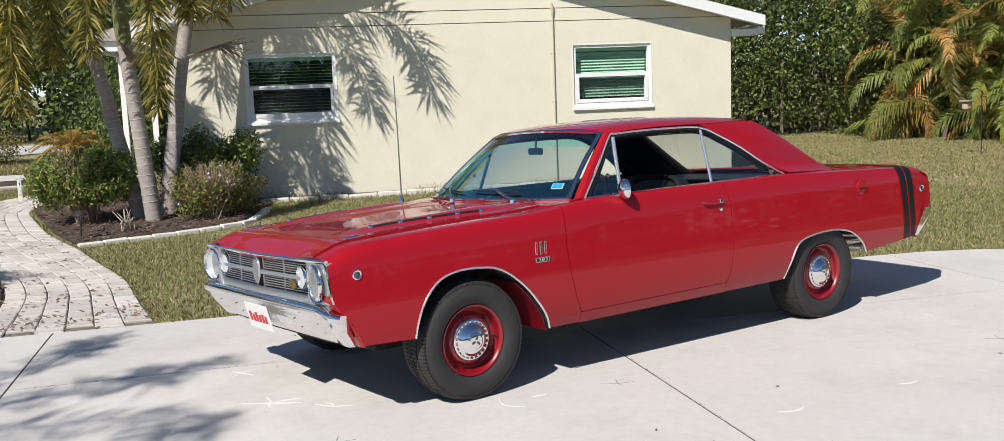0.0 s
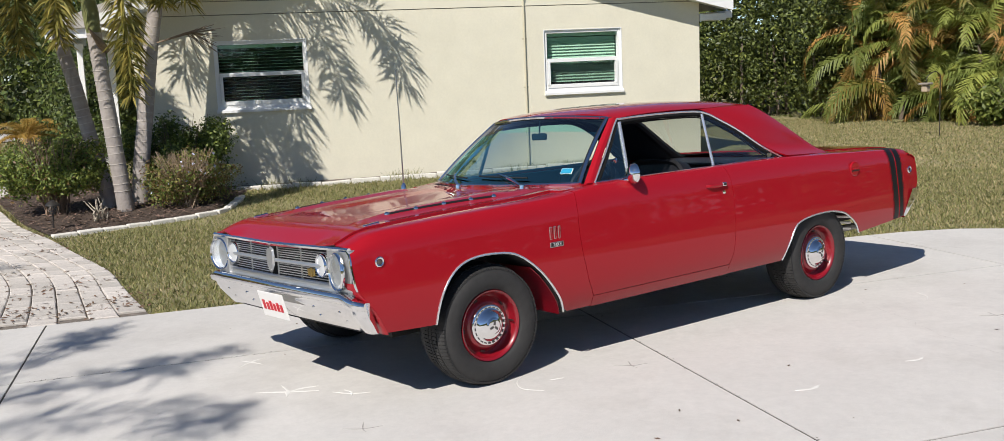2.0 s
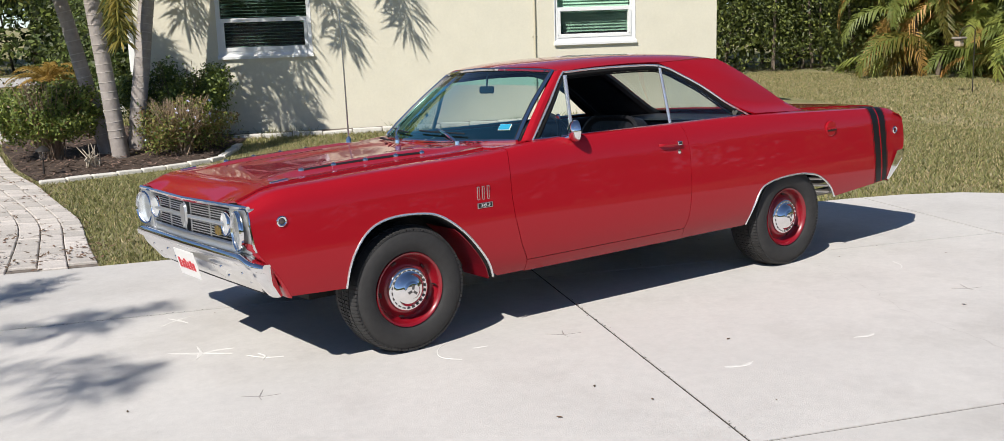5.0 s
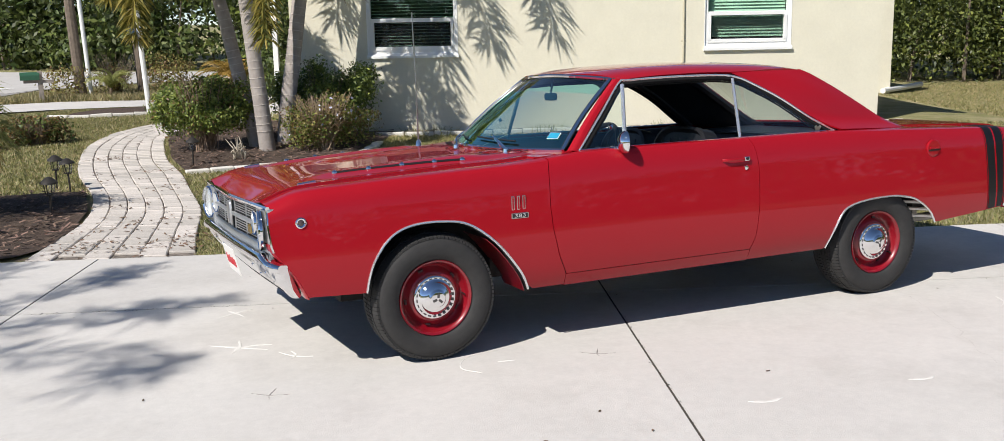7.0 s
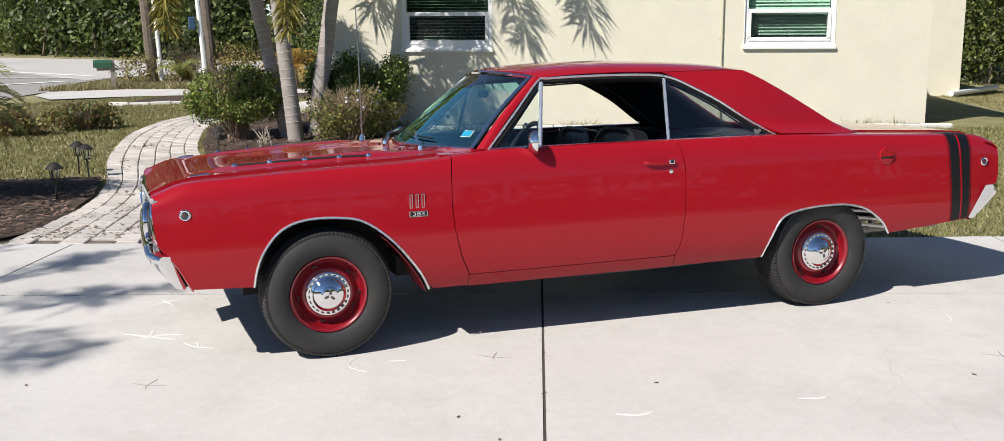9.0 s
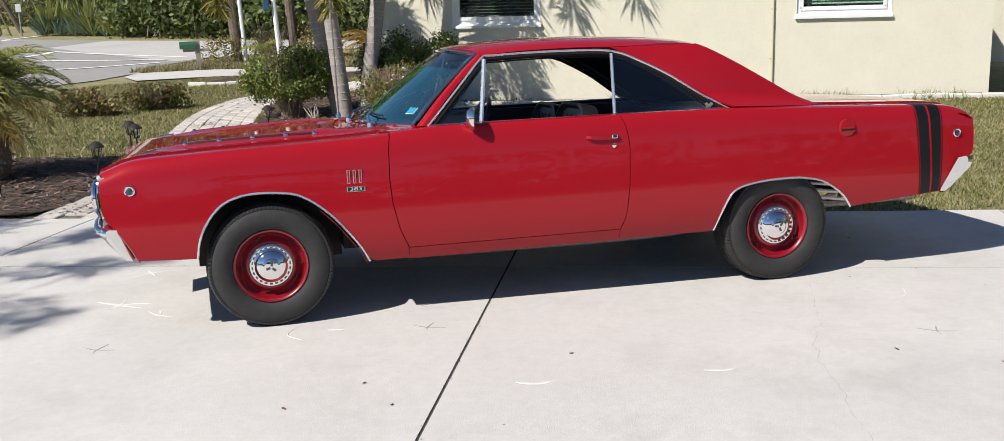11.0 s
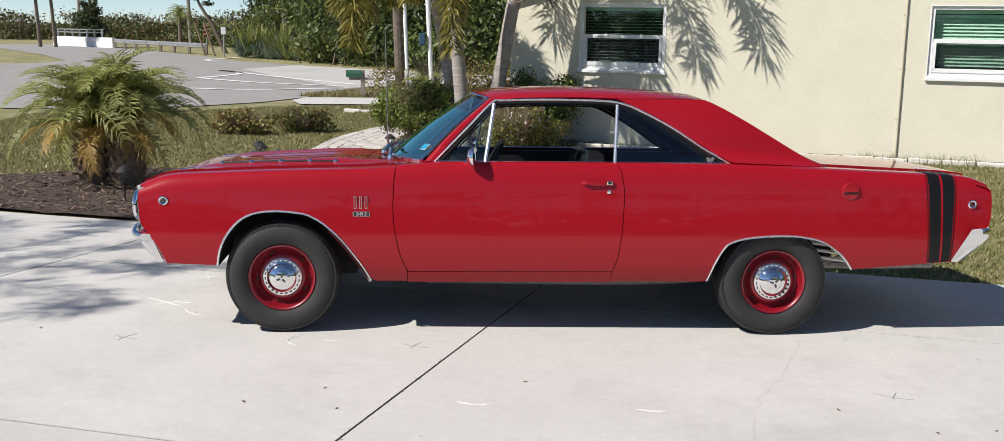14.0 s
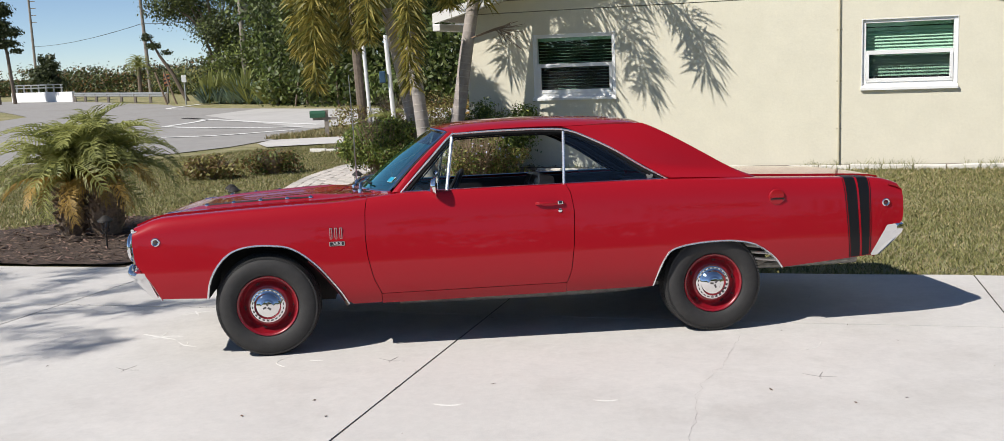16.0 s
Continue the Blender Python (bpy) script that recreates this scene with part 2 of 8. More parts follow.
def ground_patch(name, poly, mat, lift, label, category, parent=None, thick=0.0):
    """A polygon laid on the ground, cut where the fall changes; with a thickness it becomes a slab that ends below the soil."""
    bm = bmesh.new()
    pieces, key = [poly], {}
    for x0 in (-1.4, 1.8):
        pieces = [c for p in pieces for c in (clip(p, (x0, 0), (0, 1), 1), clip(p, (x0, 0), (0, 1), -1)) if len(c) > 2]
    for p in pieces:
        face = []
        for x, y in p:
            q = (round(x, 4), round(y, 4))
            if q not in key:
                key[q] = bm.verts.new((x, y, ground_z(x, y) + lift))
            if key[q] not in face:
                face.append(key[q])
        if len(face) > 2:
            f = bm.faces.new(face)
            f.normal_update()
            if f.normal.z < 0:
                f.normal_flip()
    if thick:
        low = list(bm.verts)
        bmesh.ops.extrude_face_region(bm, geom=list(bm.faces))
        for v in low:
            v.co.z -= thick
    ob = part(name, bm, mat, parent)
    if label:
        tagged(ob, label, category, kind="structure")
    return ob


# one sheet to the horizon, finer where it is near
xs = [-1500, -600, -250, -120, -70, -45] + list(np.arange(-30, 30.1, 1.0)) + [45, 70, 120, 250, 600, 1500]
ys = [-1500, -600, -250, -120, -60, -35] + list(np.arange(-20, 40.1, 1.0)) + [55, 80, 120, 250, 600, 1500]
gv = [(x, y, ground_z(x, y) - 0.02) for y in ys for x in xs]
gf = [(j * len(xs) + i, j * len(xs) + i + 1, (j + 1) * len(xs) + i + 1, (j + 1) * len(xs) + i) for j in range(len(ys) - 1) for i in range(len(xs) - 1)]
tagged(part("ground", (gv, gf), M["grass"]), "patchy green and straw-coloured lawn round the house", "lawn", kind="structure")

DRIVE_EDGE = [(-5.35, 3.70), (-4.5, 3.36), (-3.2, 2.87), (-2.05, 2.43), (0.0, 1.70), (2.0, 1.05), (3.2, 0.59), (3.75, 0.40),
              (4.2, 0.20), (4.62, -0.10), (4.98, -0.62), (5.25, -1.4), (5.45, -2.4), (5.6, -4.0), (5.7, -7), (5.7, -9.7), (-5.6, -9.7)]
driveway = thing("driveway", "pale broom-finished concrete driveway in jointed slabs", "driveway", kind="structure")
JD = Vector((0.937, -0.352))                       # the long joints run beside the car
JN = Vector((0.365, 0.931))
slabs = [[tuple(p) for p in DRIVE_EDGE]]
for p, d in (((-1.75, 0.63), JD), ((-0.95, -2.73), (0.947, -0.321)), ((-3.0, -6.6), JD), ((0.04, 0.02), JN), ((-3.1, 1.75), JN), ((3.40, -0.8), JN)):
    cut = []
    for s in slabs:
        for k in (1, -1):
            c = clip(s, p, d, k)
            if len(c) > 2:
                cut.append(c)
    slabs = cut


def shrink(poly, by):
    """Every corner drawn in along its two edges, which leaves the joint open."""
    out, n = [], len(poly)
    area = sum(a[0] * b[1] - b[0] * a[1] for a, b in zip(poly, poly[1:] + poly[:1]))
    if area < 0:
        poly = poly[::-1]
    for i in range(n):
        a, b, c = (Vector(poly[j % n]) for j in (i - 1, i, i + 1))
        e, f = b - a, c - b
        if e.length < 1e-6 or f.length < 1e-6:
            continue
        e, f = e.normalized(), f.normalized()
        m = Vector((-e.y - f.y, e.x + f.x))
        if m.length < 1e-6:
            continue
        m.normalize()
        out.append(tuple(b + m * by / max(0.4, m.dot(Vector((-e.y, e.x))))))
    return out


for s in slabs:
    q = shrink(s, 0.0065)
    if len(q) > 2:
        ground_patch("slab", q, M["concrete"], 0.0, "", "", driveway, thick=0.12)
for s in slabs:
    ground_patch("joint_bed", s, M["joint"], -0.0045, "", "", driveway)


# ---- house ----
HOUSE_AT, HOUSE_RZ = (1.655, 9.717, 0.0), -24.4       # local x along the gable wall, local y into the house
house = thing("house", "single-storey cream stucco house with white-framed windows and a low gable roof", "house", at=HOUSE_AT, rz=HOUSE_RZ)
WALL_L, WALL_R, WALL_T, BASE, BOARD = -1.15, 7.65, 0.22, -0.3, 2.52
WINDOWS = [(-0.01, 1.34, 1.125, 2.14), (5.01, 6.31, 1.15, 2.14)]
RIDGE_S, PITCH = 3.15, 0.255


def roof_under(s):
    return 3.62 - PITCH * abs(s - RIDGE_S)


def wall_with_openings(name, x0, x1, z0, z1, holes, thick, mat, parent):
    """A wall along x whose openings go right through it."""
    xs_ = sorted({x0, x1, *(v for h in holes for v in h[:2])})
    zs_ = sorted({z0, z1, *(v for h in holes for v in h[2:])})
    solid = lambda i, j: 0 <= i < len(xs_) - 1 and 0 <= j < len(zs_) - 1 and not any(
        h[0] < (xs_[i] + xs_[i + 1]) / 2 < h[1] and h[2] < (zs_[j] + zs_[j + 1]) / 2 < h[3] for h in holes)
    bm = bmesh.new()
    cache = {}
    v = lambda i, j, k: cache.setdefault((i, j, k), bm.verts.new((xs_[i], k * thick, zs_[j]))) if (i, j, k) not in cache else cache[(i, j, k)]
    for i in range(len(xs_) - 1):
        for j in range(len(zs_) - 1):
            if not solid(i, j):
                continue
            bm.faces.new((v(i, j, 0), v(i + 1, j, 0), v(i + 1, j + 1, 0), v(i, j + 1, 0)))
            bm.faces.new((v(i, j, 1), v(i, j + 1, 1), v(i + 1, j + 1, 1), v(i + 1, j, 1)))
            for di, dj, a, b in ((-1, 0, (i, j), (i, j + 1)), (1, 0, (i + 1, j + 1), (i + 1, j)), (0, -1, (i + 1, j), (i, j)), (0, 1, (i, j + 1), (i + 1, j + 1))):
                if not solid(i + di, j + dj):
                    bm.faces.new((v(*a, 0), v(*b, 0), v(*b, 1), v(*a, 1)))
    return part(name, bm, mat, parent)


wall_with_openings("wall", WALL_L, WALL_R, BASE, BOARD - 0.012, WINDOWS, WALL_T, M["stucco"], house)
# gable boards above the stucco, each with a shadow groove below it
lines = [BOARD, 2.715, 2.93, 3.15, 3.37, 3.58]
for lo, hi in zip(lines, lines[1:]):
    a = [s for s in (WALL_L, WALL_R)]
    def edge(z):
        w = (3.62 - z) / PITCH
        return max(WALL_L, RIDGE_S - w), min(WALL_R, RIDGE_S + w)
    (l0, r0), (l1, r1) = edge(lo), edge(hi - 0.012)
    vs = [(l0, -0.004, lo), (r0, -0.004, lo), (r1, -0.004, hi - 0.012), (l1, -0.004, hi - 0.012)]
    vs += [(x, 0.10, z) for x, _, z in vs]
    part("gable_board", (vs, [(0, 1, 2, 3), (7, 6, 5, 4), (0, 4, 5, 1), (1, 5, 6, 2), (2, 6, 7, 3), (3, 7, 4, 0)]), M["stucco_knock"], house)
# Dark sheet behind the boards: the grooves' shade is put into its colour.
M["groove"] = material("painted_groove_shade", (0.20, 0.18, 0.13), 0.9)
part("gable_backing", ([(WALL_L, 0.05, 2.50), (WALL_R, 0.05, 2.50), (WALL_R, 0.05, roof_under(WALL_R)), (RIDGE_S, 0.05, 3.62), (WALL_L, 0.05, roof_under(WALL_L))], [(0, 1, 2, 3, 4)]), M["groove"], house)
DEPTH = 11.0
part("wall", boxbm(WALL_R - 0.2, WALL_T + 0.003, BASE, WALL_R - 0.003, DEPTH, 2.45), M["stucco"], house)
part("wall", boxbm(WALL_L + 0.003, WALL_T + 0.003, BASE, WALL_L + 0.2, DEPTH, 2.45), M["stucco"], house)
part("wall", boxbm(WALL_L, DEPTH, BASE, WALL_R, DEPTH + 0.2, 2.45), M["stucco"], house)
# set-back wing past the far corner
part("wall", boxbm(WALL_R + 0.003, 6.9, BASE, 10.42, 7.1, 2.45), M["stucco"], house)
part("wall", boxbm(10.22, 7.103, BASE, 10.42, DEPTH, 2.45), M["stucco"], house)

# roof: two slopes with overhang, white rakes and a gutter
OH, EAVE = 0.30, 0.45
for sgn in (-1, 1):
    s_e = WALL_R + EAVE if sgn > 0 else WALL_L - EAVE
    z_e, z_r = roof_under(s_e), roof_under(RIDGE_S)
    vs = [(RIDGE_S, -OH, z_r), (s_e, -OH, z_e), (s_e, DEPTH + 0.4, z_e), (RIDGE_S, DEPTH + 0.4, z_r)]
    under = [(x, y, z + 0.02) for x, y, z in vs]
    top = [(x, y, z + 0.15) for x, y, z in vs]
    fs = [(0, 1, 2, 3), (7, 6, 5, 4), (0, 4, 5, 1), (1, 5, 6, 2), (2, 6, 7, 3), (3, 7, 4, 0)]
    part("roof_slope", (under + top, fs), M["shingle"], house)
    vs = [(RIDGE_S, -OH - 0.025, z_r - 0.02), (s_e, -OH - 0.025, z_e - 0.02), (s_e, -OH - 0.025, z_e + 0.14), (RIDGE_S, -OH - 0.025, z_r + 0.14)]
    part("rake_board", (vs + [(x, y + 0.024, z) for x, y, z in vs], fs), M["white"], house)
    vs = [(RIDGE_S, -OH + 0.002, z_r + 0.004), (s_e, -OH + 0.002, z_e + 0.004), (s_e, -0.003, z_e + 0.004), (RIDGE_S, -0.003, z_r + 0.004)]
    part("soffit", (vs + [(x, y, z + 0.012) for x, y, z in vs], fs), M["white"], house)
    gx = s_e + sgn * 0.06
    g = bmesh.new()
    box(g, min(s_e + sgn * 0.004, gx + sgn * 0.08), -OH + 0.3, z_e - 0.13, max(s_e + sgn * 0.004, gx + sgn * 0.08), DEPTH, z_e - 0.01)
    part("gutter", g, M["white"], house, bevel=0.012)
bm = boxbm(7.66, -0.02, roof_under(8.1) - 0.16, 8.12, 0.30, roof_under(8.1) - 0.05)
part("eave_return", bm, M["white"], house, bevel=0.01)

M["pane"] = glass("window_glass", (0.70, 0.86, 0.77), gloss=0.03)
M["screen"] = glass("insect_screen", (0.74, 0.77, 0.76), 0.5, 0.02)
M["blind"] = material("blind_slat", (0.74, 0.78, 0.73), 0.5, random_ob=0.05)
M["room_shade"] = material("room_shade", (0.03, 0.035, 0.033), 0.9)
M["frame"] = material("vinyl_frame", (0.80, 0.80, 0.78), 0.35)


def house_window(i, x0, x1, z0, z1, drop):
    """A single-hung window in a painted reveal, with a blind whose slats are turned shut by 'drop'."""
    win = part("window", boxbm(x0 + 0.004, 0.085, z0 + 0.004, x1 - 0.004, 0.088, z0 + 0.02), M["frame"], house)
    y0, y1, t = 0.022, 0.12, 0.06
    fb = bmesh.new()
    for q in ((x0 + 0.004, z0 + 0.03, x0 + t, z1 - 0.004), (x1 - t, z0 + 0.03, x1 - 0.004, z1 - 0.004), (x0 + t, z1 - t, x1 - t, z1 - 0.004), (x0 + t, z0 + 0.03, x1 - t, z0 + 0.03 + t)):
        box(fb, q[0], y0, q[1], q[2], y1, q[3])
    part("window_frame", fb, M["frame"], win, bevel=0.004)
    mid = (z0 + z1) / 2 + 0.01
    part("meeting_rail", boxbm(x0 + t, y0 + 0.004, mid - 0.03, x1 - t, y1 - 0.004, mid + 0.03), M["frame"], win, bevel=0.005)
    lo = bmesh.new()
    for q in ((x0 + t + 0.002, z0 + 0.1, x0 + t + 0.045, mid - 0.03), (x1 - t - 0.045, z0 + 0.1, x1 - t - 0.002, mid - 0.03), (x0 + t + 0.002, z0 + 0.076, x1 - t - 0.002, z0 + 0.13)):
        box(lo, q[0], y0 - 0.012, q[1], q[2], y1 - 0.02, q[3])
    part("lower_sash", lo, M["frame"], win, bevel=0.004)
    for nm, a, b, y in (("pane", mid + 0.03, z1 - t, 0.10), ("pane", z0 + 0.13, mid - 0.03, 0.085)):
        p = part(nm, boxbm(x0 + t, y, a, x1 - t, y + 0.004, b), M["pane"], win)
        p.visible_shadow = False
    sc = part("insect_screen", boxbm(x0 + t + 0.045, 0.078, z0 + 0.13, x1 - t - 0.045, 0.080, mid - 0.03), M["screen"], win, "grey insect screen over the lower sash")
    sc.visible_shadow = False
    # reveal lining and sloped sill, painted white
    rv = bmesh.new()
    box(rv, x0 + 0.0005, -0.006, z0, x0 + 0.012, 0.2, z1)
    box(rv, x1 - 0.012, -0.006, z0, x1 - 0.0005, 0.2, z1)
    box(rv, x0 + 0.012, -0.006, z1 - 0.012, x1 - 0.012, 0.2, z1 - 0.0005)
    part("reveal_lining", rv, M["frame"], win)
    vs = [(x0 - 0.01, -0.045, z0 - 0.035), (x1 + 0.01, -0.045, z0 - 0.035), (x1 + 0.01, -0.045, z0 + 0.0), (x0 - 0.01, -0.045, z0 + 0.0),
          (x0 - 0.01, -0.002, z0 - 0.035), (x1 + 0.01, -0.002, z0 - 0.035), (x1 - 0.012, 0.075, z0 + 0.07), (x0 + 0.012, 0.075, z0 + 0.07)]
    part("window_sill", (vs, [(0, 1, 2, 3), (3, 2, 6, 7), (4, 5, 1, 0), (0, 3, 7, 4), (1, 5, 6, 2), (4, 7, 6, 5)]), M["frame"], win)
    bl = part("blind", boxbm(x0 + 0.05, 0.165, z1 - 0.11, x1 - 0.05, 0.20, z1 - 0.06), M["blind"], house)
    rise = 0.044 * drop
    slat = mesh_of([(x0 + 0.06, 0.155, 0.0), (x1 - 0.06, 0.155, 0.0), (x1 - 0.06, 0.198, rise), (x0 + 0.06, 0.198, rise),
                    (x0 + 0.06, 0.156, -0.003), (x1 - 0.06, 0.156, -0.003), (x1 - 0.06, 0.199, rise - 0.003), (x0 + 0.06, 0.199, rise - 0.003)],
                   [(0, 1, 2, 3), (7, 6, 5, 4), (0, 4, 5, 1), (2, 6, 7, 3)], M["blind"])
    z = z1 - 0.17
    while z > z0 + 0.12:
        o = part("slat", slat, None, bl)
        o.location.z = z
        z -= 0.047
    # Near-black sheet close behind the blind: the unlit room's shade as colour.
    part("room_back", boxbm(x0 - 0.1, 0.26, z0 - 0.1, x1 + 0.1, 0.28, z1 + 0.1), M["room_shade"], house)


for i, w in enumerate(WINDOWS):
    house_window(i, *w, (0.12, 1.0)[i])
M["pipe"] = material("painted_pipe", (0.52, 0.48, 0.35), 0.5, noise_scale=10, vary=0.1)
part("conduit", tubebm([(4.70, -0.022, -0.15), (4.70, -0.022, 2.66)], 0.014, 10), M["pipe"], house, smooth=True)
part("conduit_head", tubebm([(4.70, -0.025, 2.62), (4.70, -0.025, 2.70), (4.68, -0.03, 2.77), (4.68, -0.03, 2.80)], [0.024, 0.028, 0.026, 0.012], 10), M["pipe"], house, smooth=True)
for z in (0.55, 1.25, 2.0):
    part("strap", boxbm(4.66, -0.006, z, 4.74, -0.002, z + 0.02), M["pipe"], house)


# ---- car: a red two-door hardtop; local x runs to the tail, y to its far side ----
M["paint"] = material("red_paint", (0.325, 0.0062, 0.0135), 0.4, metal=0.0, spec=0.08, coat=0.68, coat_ior=1.5, noise_scale=900, vary=0.05)
nt = M["paint"].node_tree
lw = nt.nodes.new("ShaderNodeLayerWeight")
lw.inputs[0].default_value = 0.5
mr = nt.nodes.new("ShaderNodeMapRange")
for k, v in enumerate((0.30, 0.75, 0.60, 1.0)):
    mr.inputs[k + 1].default_value = v
nt.links.new(lw.outputs["Facing"], mr.inputs[0])
nt.links.new(mr.outputs[0], nt.nodes["Principled BSDF"].inputs["Coat Weight"])
M["wheel_red"] = material("wheel_red", (0.21, 0.003, 0.010), 0.35, coat=0.8)
M["slot_shade"] = material("shaded_slot", (0.035, 0.004, 0.006), 0.6)
M["chrome"] = material("chrome", (0.80, 0.80, 0.81), 0.045, metal=1.0, noise_scale=30, vary=0.03)
M["bright_trim"] = material("bright_trim", (0.74, 0.75, 0.77), 0.24, metal=0.78)
M["dim_chrome"] = material("dim_chrome", (0.36, 0.30, 0.30), 0.2, metal=1.0)
M["satin"] = material("satin_metal", (0.52, 0.52, 0.52), 0.28, metal=1.0)
M["black"] = material("black_trim", (0.012, 0.012, 0.013), 0.45)
M["seal"] = material("black_rubber_seal", (0.010, 0.010, 0.010), 0.85, spec=0.15)
M["stripe"] = material("stripe_black", (0.008, 0.008, 0.009), 0.45, spec=0.25, coat=0.12)
M["under"] = material("underbody", (0.02, 0.018, 0.016), 0.9, noise_scale=14, vary=0.4)
M["rubber"] = material("tyre_rubber", (0.026, 0.025, 0.024), 0.75, noise_scale=25, vary=0.25, bump=0.001, bump_scale=120)
M["vinyl"] = material("black_vinyl", (0.014, 0.014, 0.016), 0.42, noise_scale=20, vary=0.3, bump=0.0008, bump_scale=300)
M["cloth"] = material("dark_grey_cloth", (0.022, 0.022, 0.024), 0.8, noise_scale=60, vary=0.3)
M["carglass"] = glass("car_glass", (0.92, 1.0, 0.96), gloss=0.07, power=1.9, shine=(0.74, 1.0, 0.98))
M["screen_glass"] = glass("windscreen_glass", (0.86, 1.0, 0.95), gloss=0.14, power=1.2, shine=(0.52, 1.0, 0.90))
M["shade_glass"] = glass("tinted_band", (0.32, 0.66, 0.66), gloss=0.13)
M["quarter_glass"] = glass("quarter_glass", (0.92, 0.97, 0.97), gloss=0.07)
M["lens"] = glass("lamp_glass", (0.93, 0.95, 0.96))
M["amber"] = material("marker_lens", (0.07, 0.05, 0.045), 0.15, coat=0.5)
M["redlens"] = material("tail_lens", (0.32, 0.01, 0.012), 0.15, coat=0.6)
M["dark_lens"] = material("dark_red_lens", (0.06, 0.006, 0.008), 0.15, coat=0.5)
M["plate_white"] = material("plate_white", (0.78, 0.76, 0.72), 0.45)
M["plate_red"] = material("plate_red", (0.55, 0.02, 0.03), 0.45)
M["sticker"] = material("cyan_sticker", (0.012, 0.26, 0.42), 0.5)
M["gold"] = material("gold_badge", (0.55, 0.38, 0.12), 0.3, metal=1.0)

car = thing("car", "glossy red two-door hardtop with black tail stripes, on the drive", "car")
car.matrix_basis = Matrix.Translation((0, 0, -0.0116)) @ pose(0, 0, 0, math.degrees(math.atan(-0.0145)), 0, 0)

HALF = [(-2.21, 0.843), (-2.0, 0.862), (-1.7, 0.875), (-1.2, 0.884), (-0.5, 0.888), (0.5, 0.888), (1.2, 0.886), (1.8, 0.880), (2.3, 0.864), (2.55, 0.848), (2.70, 0.827)]
TOP = [(-2.21, 0.800), (-2.17, 0.836), (-2.1, 0.870), (-2.0, 0.884), (-1.85, 0.890), (-1.6, 0.903), (-1.26, 0.915), (-0.95, 0.924), (-0.8, 0.936), (-0.6, 0.955), (-0.45, 0.962), (0.0, 0.964), (0.8, 0.963), (1.2, 0.960),
       (1.6, 0.948), (2.0, 0.930), (2.3, 0.917), (2.45, 0.910), (2.57, 0.900), (2.64, 0.884), (2.70, 0.850), (2.78, 0.80)]
TUCK = [(0.27, 0.062), (0.30, 0.040), (0.36, 0.016), (0.42, 0.0045), (0.47, 0.001), (0.51, 0.0), (0.55, 0.0015), (0.60, 0.005), (0.66, 0.0105), (0.72, 0.0172), (0.80, 0.028)]
F_ARCH = [(-1.762, 0.386), (-1.746, 0.472), (-1.712, 0.550), (-1.648, 0.630), (-1.568, 0.676), (-1.452, 0.694), (-1.298, 0.683), (-1.223, 0.657), (-1.149, 0.607), (-1.075, 0.538), (-1.003, 0.449), (-0.949, 0.372), (-0.910, 0.296)]
R_ARCH = [(1.017, 0.296), (1.053, 0.406), (1.096, 0.486), (1.138, 0.525), (1.221, 0.549), (1.346, 0.563), (1.480, 0.565), (1.555, 0.559), (1.660, 0.537), (1.744, 0.490), (1.808, 0.436), (1.858, 0.370)]
DOOR_F = [(0.29, -0.705), (0.356, -0.703), (0.452, -0.747), (0.595, -0.778), (0.716, -0.787), (0.875, -0.781), (0.98, -0.763)]
DOOR_R = [(0.29, 0.455), (0.359, 0.458), (0.40, 0.478), (0.439, 0.489), (0.602, 0.511), (0.805, 0.521), (0.927, 0.504), (0.98, 0.473)]
NOSE = [(0.38, -2.03), (0.50, -2.09), (0.58, -2.15), (0.63, -2.186), (0.74, -2.198), (0.83, -2.193)]
TAIL = [(0.40, 2.485), (0.50, 2.53), (0.585, 2.606), (0.625, 2.678), (0.67, 2.690), (0.77, 2.694), (0.83, 2.688), (0.90, 2.66)]


def smooth_interp(x, table):
    """Linear table, eased by averaging over a short stretch."""
    return sum(interp(x + d, table) for d in (-0.08, -0.04, 0.0, 0.04, 0.08)) / 5


def z_top(x):
    return smooth_interp(x, TOP)


def side_y(x, z):
    w, zt = smooth_interp(x, HALF), z_top(x)
    zc = min(0.79, zt - 0.05)
    tuck = lambda q: sum(interp(q + d, TUCK) for d in (-0.03, -0.015, 0.0, 0.015, 0.03)) / 5
    if z <= zc:
        return w - tuck(z)
    f = (z - zc) / max(zt - zc, 1e-4)
    return w - tuck(zc) - (0.018 * f + 0.027 * f ** 3)


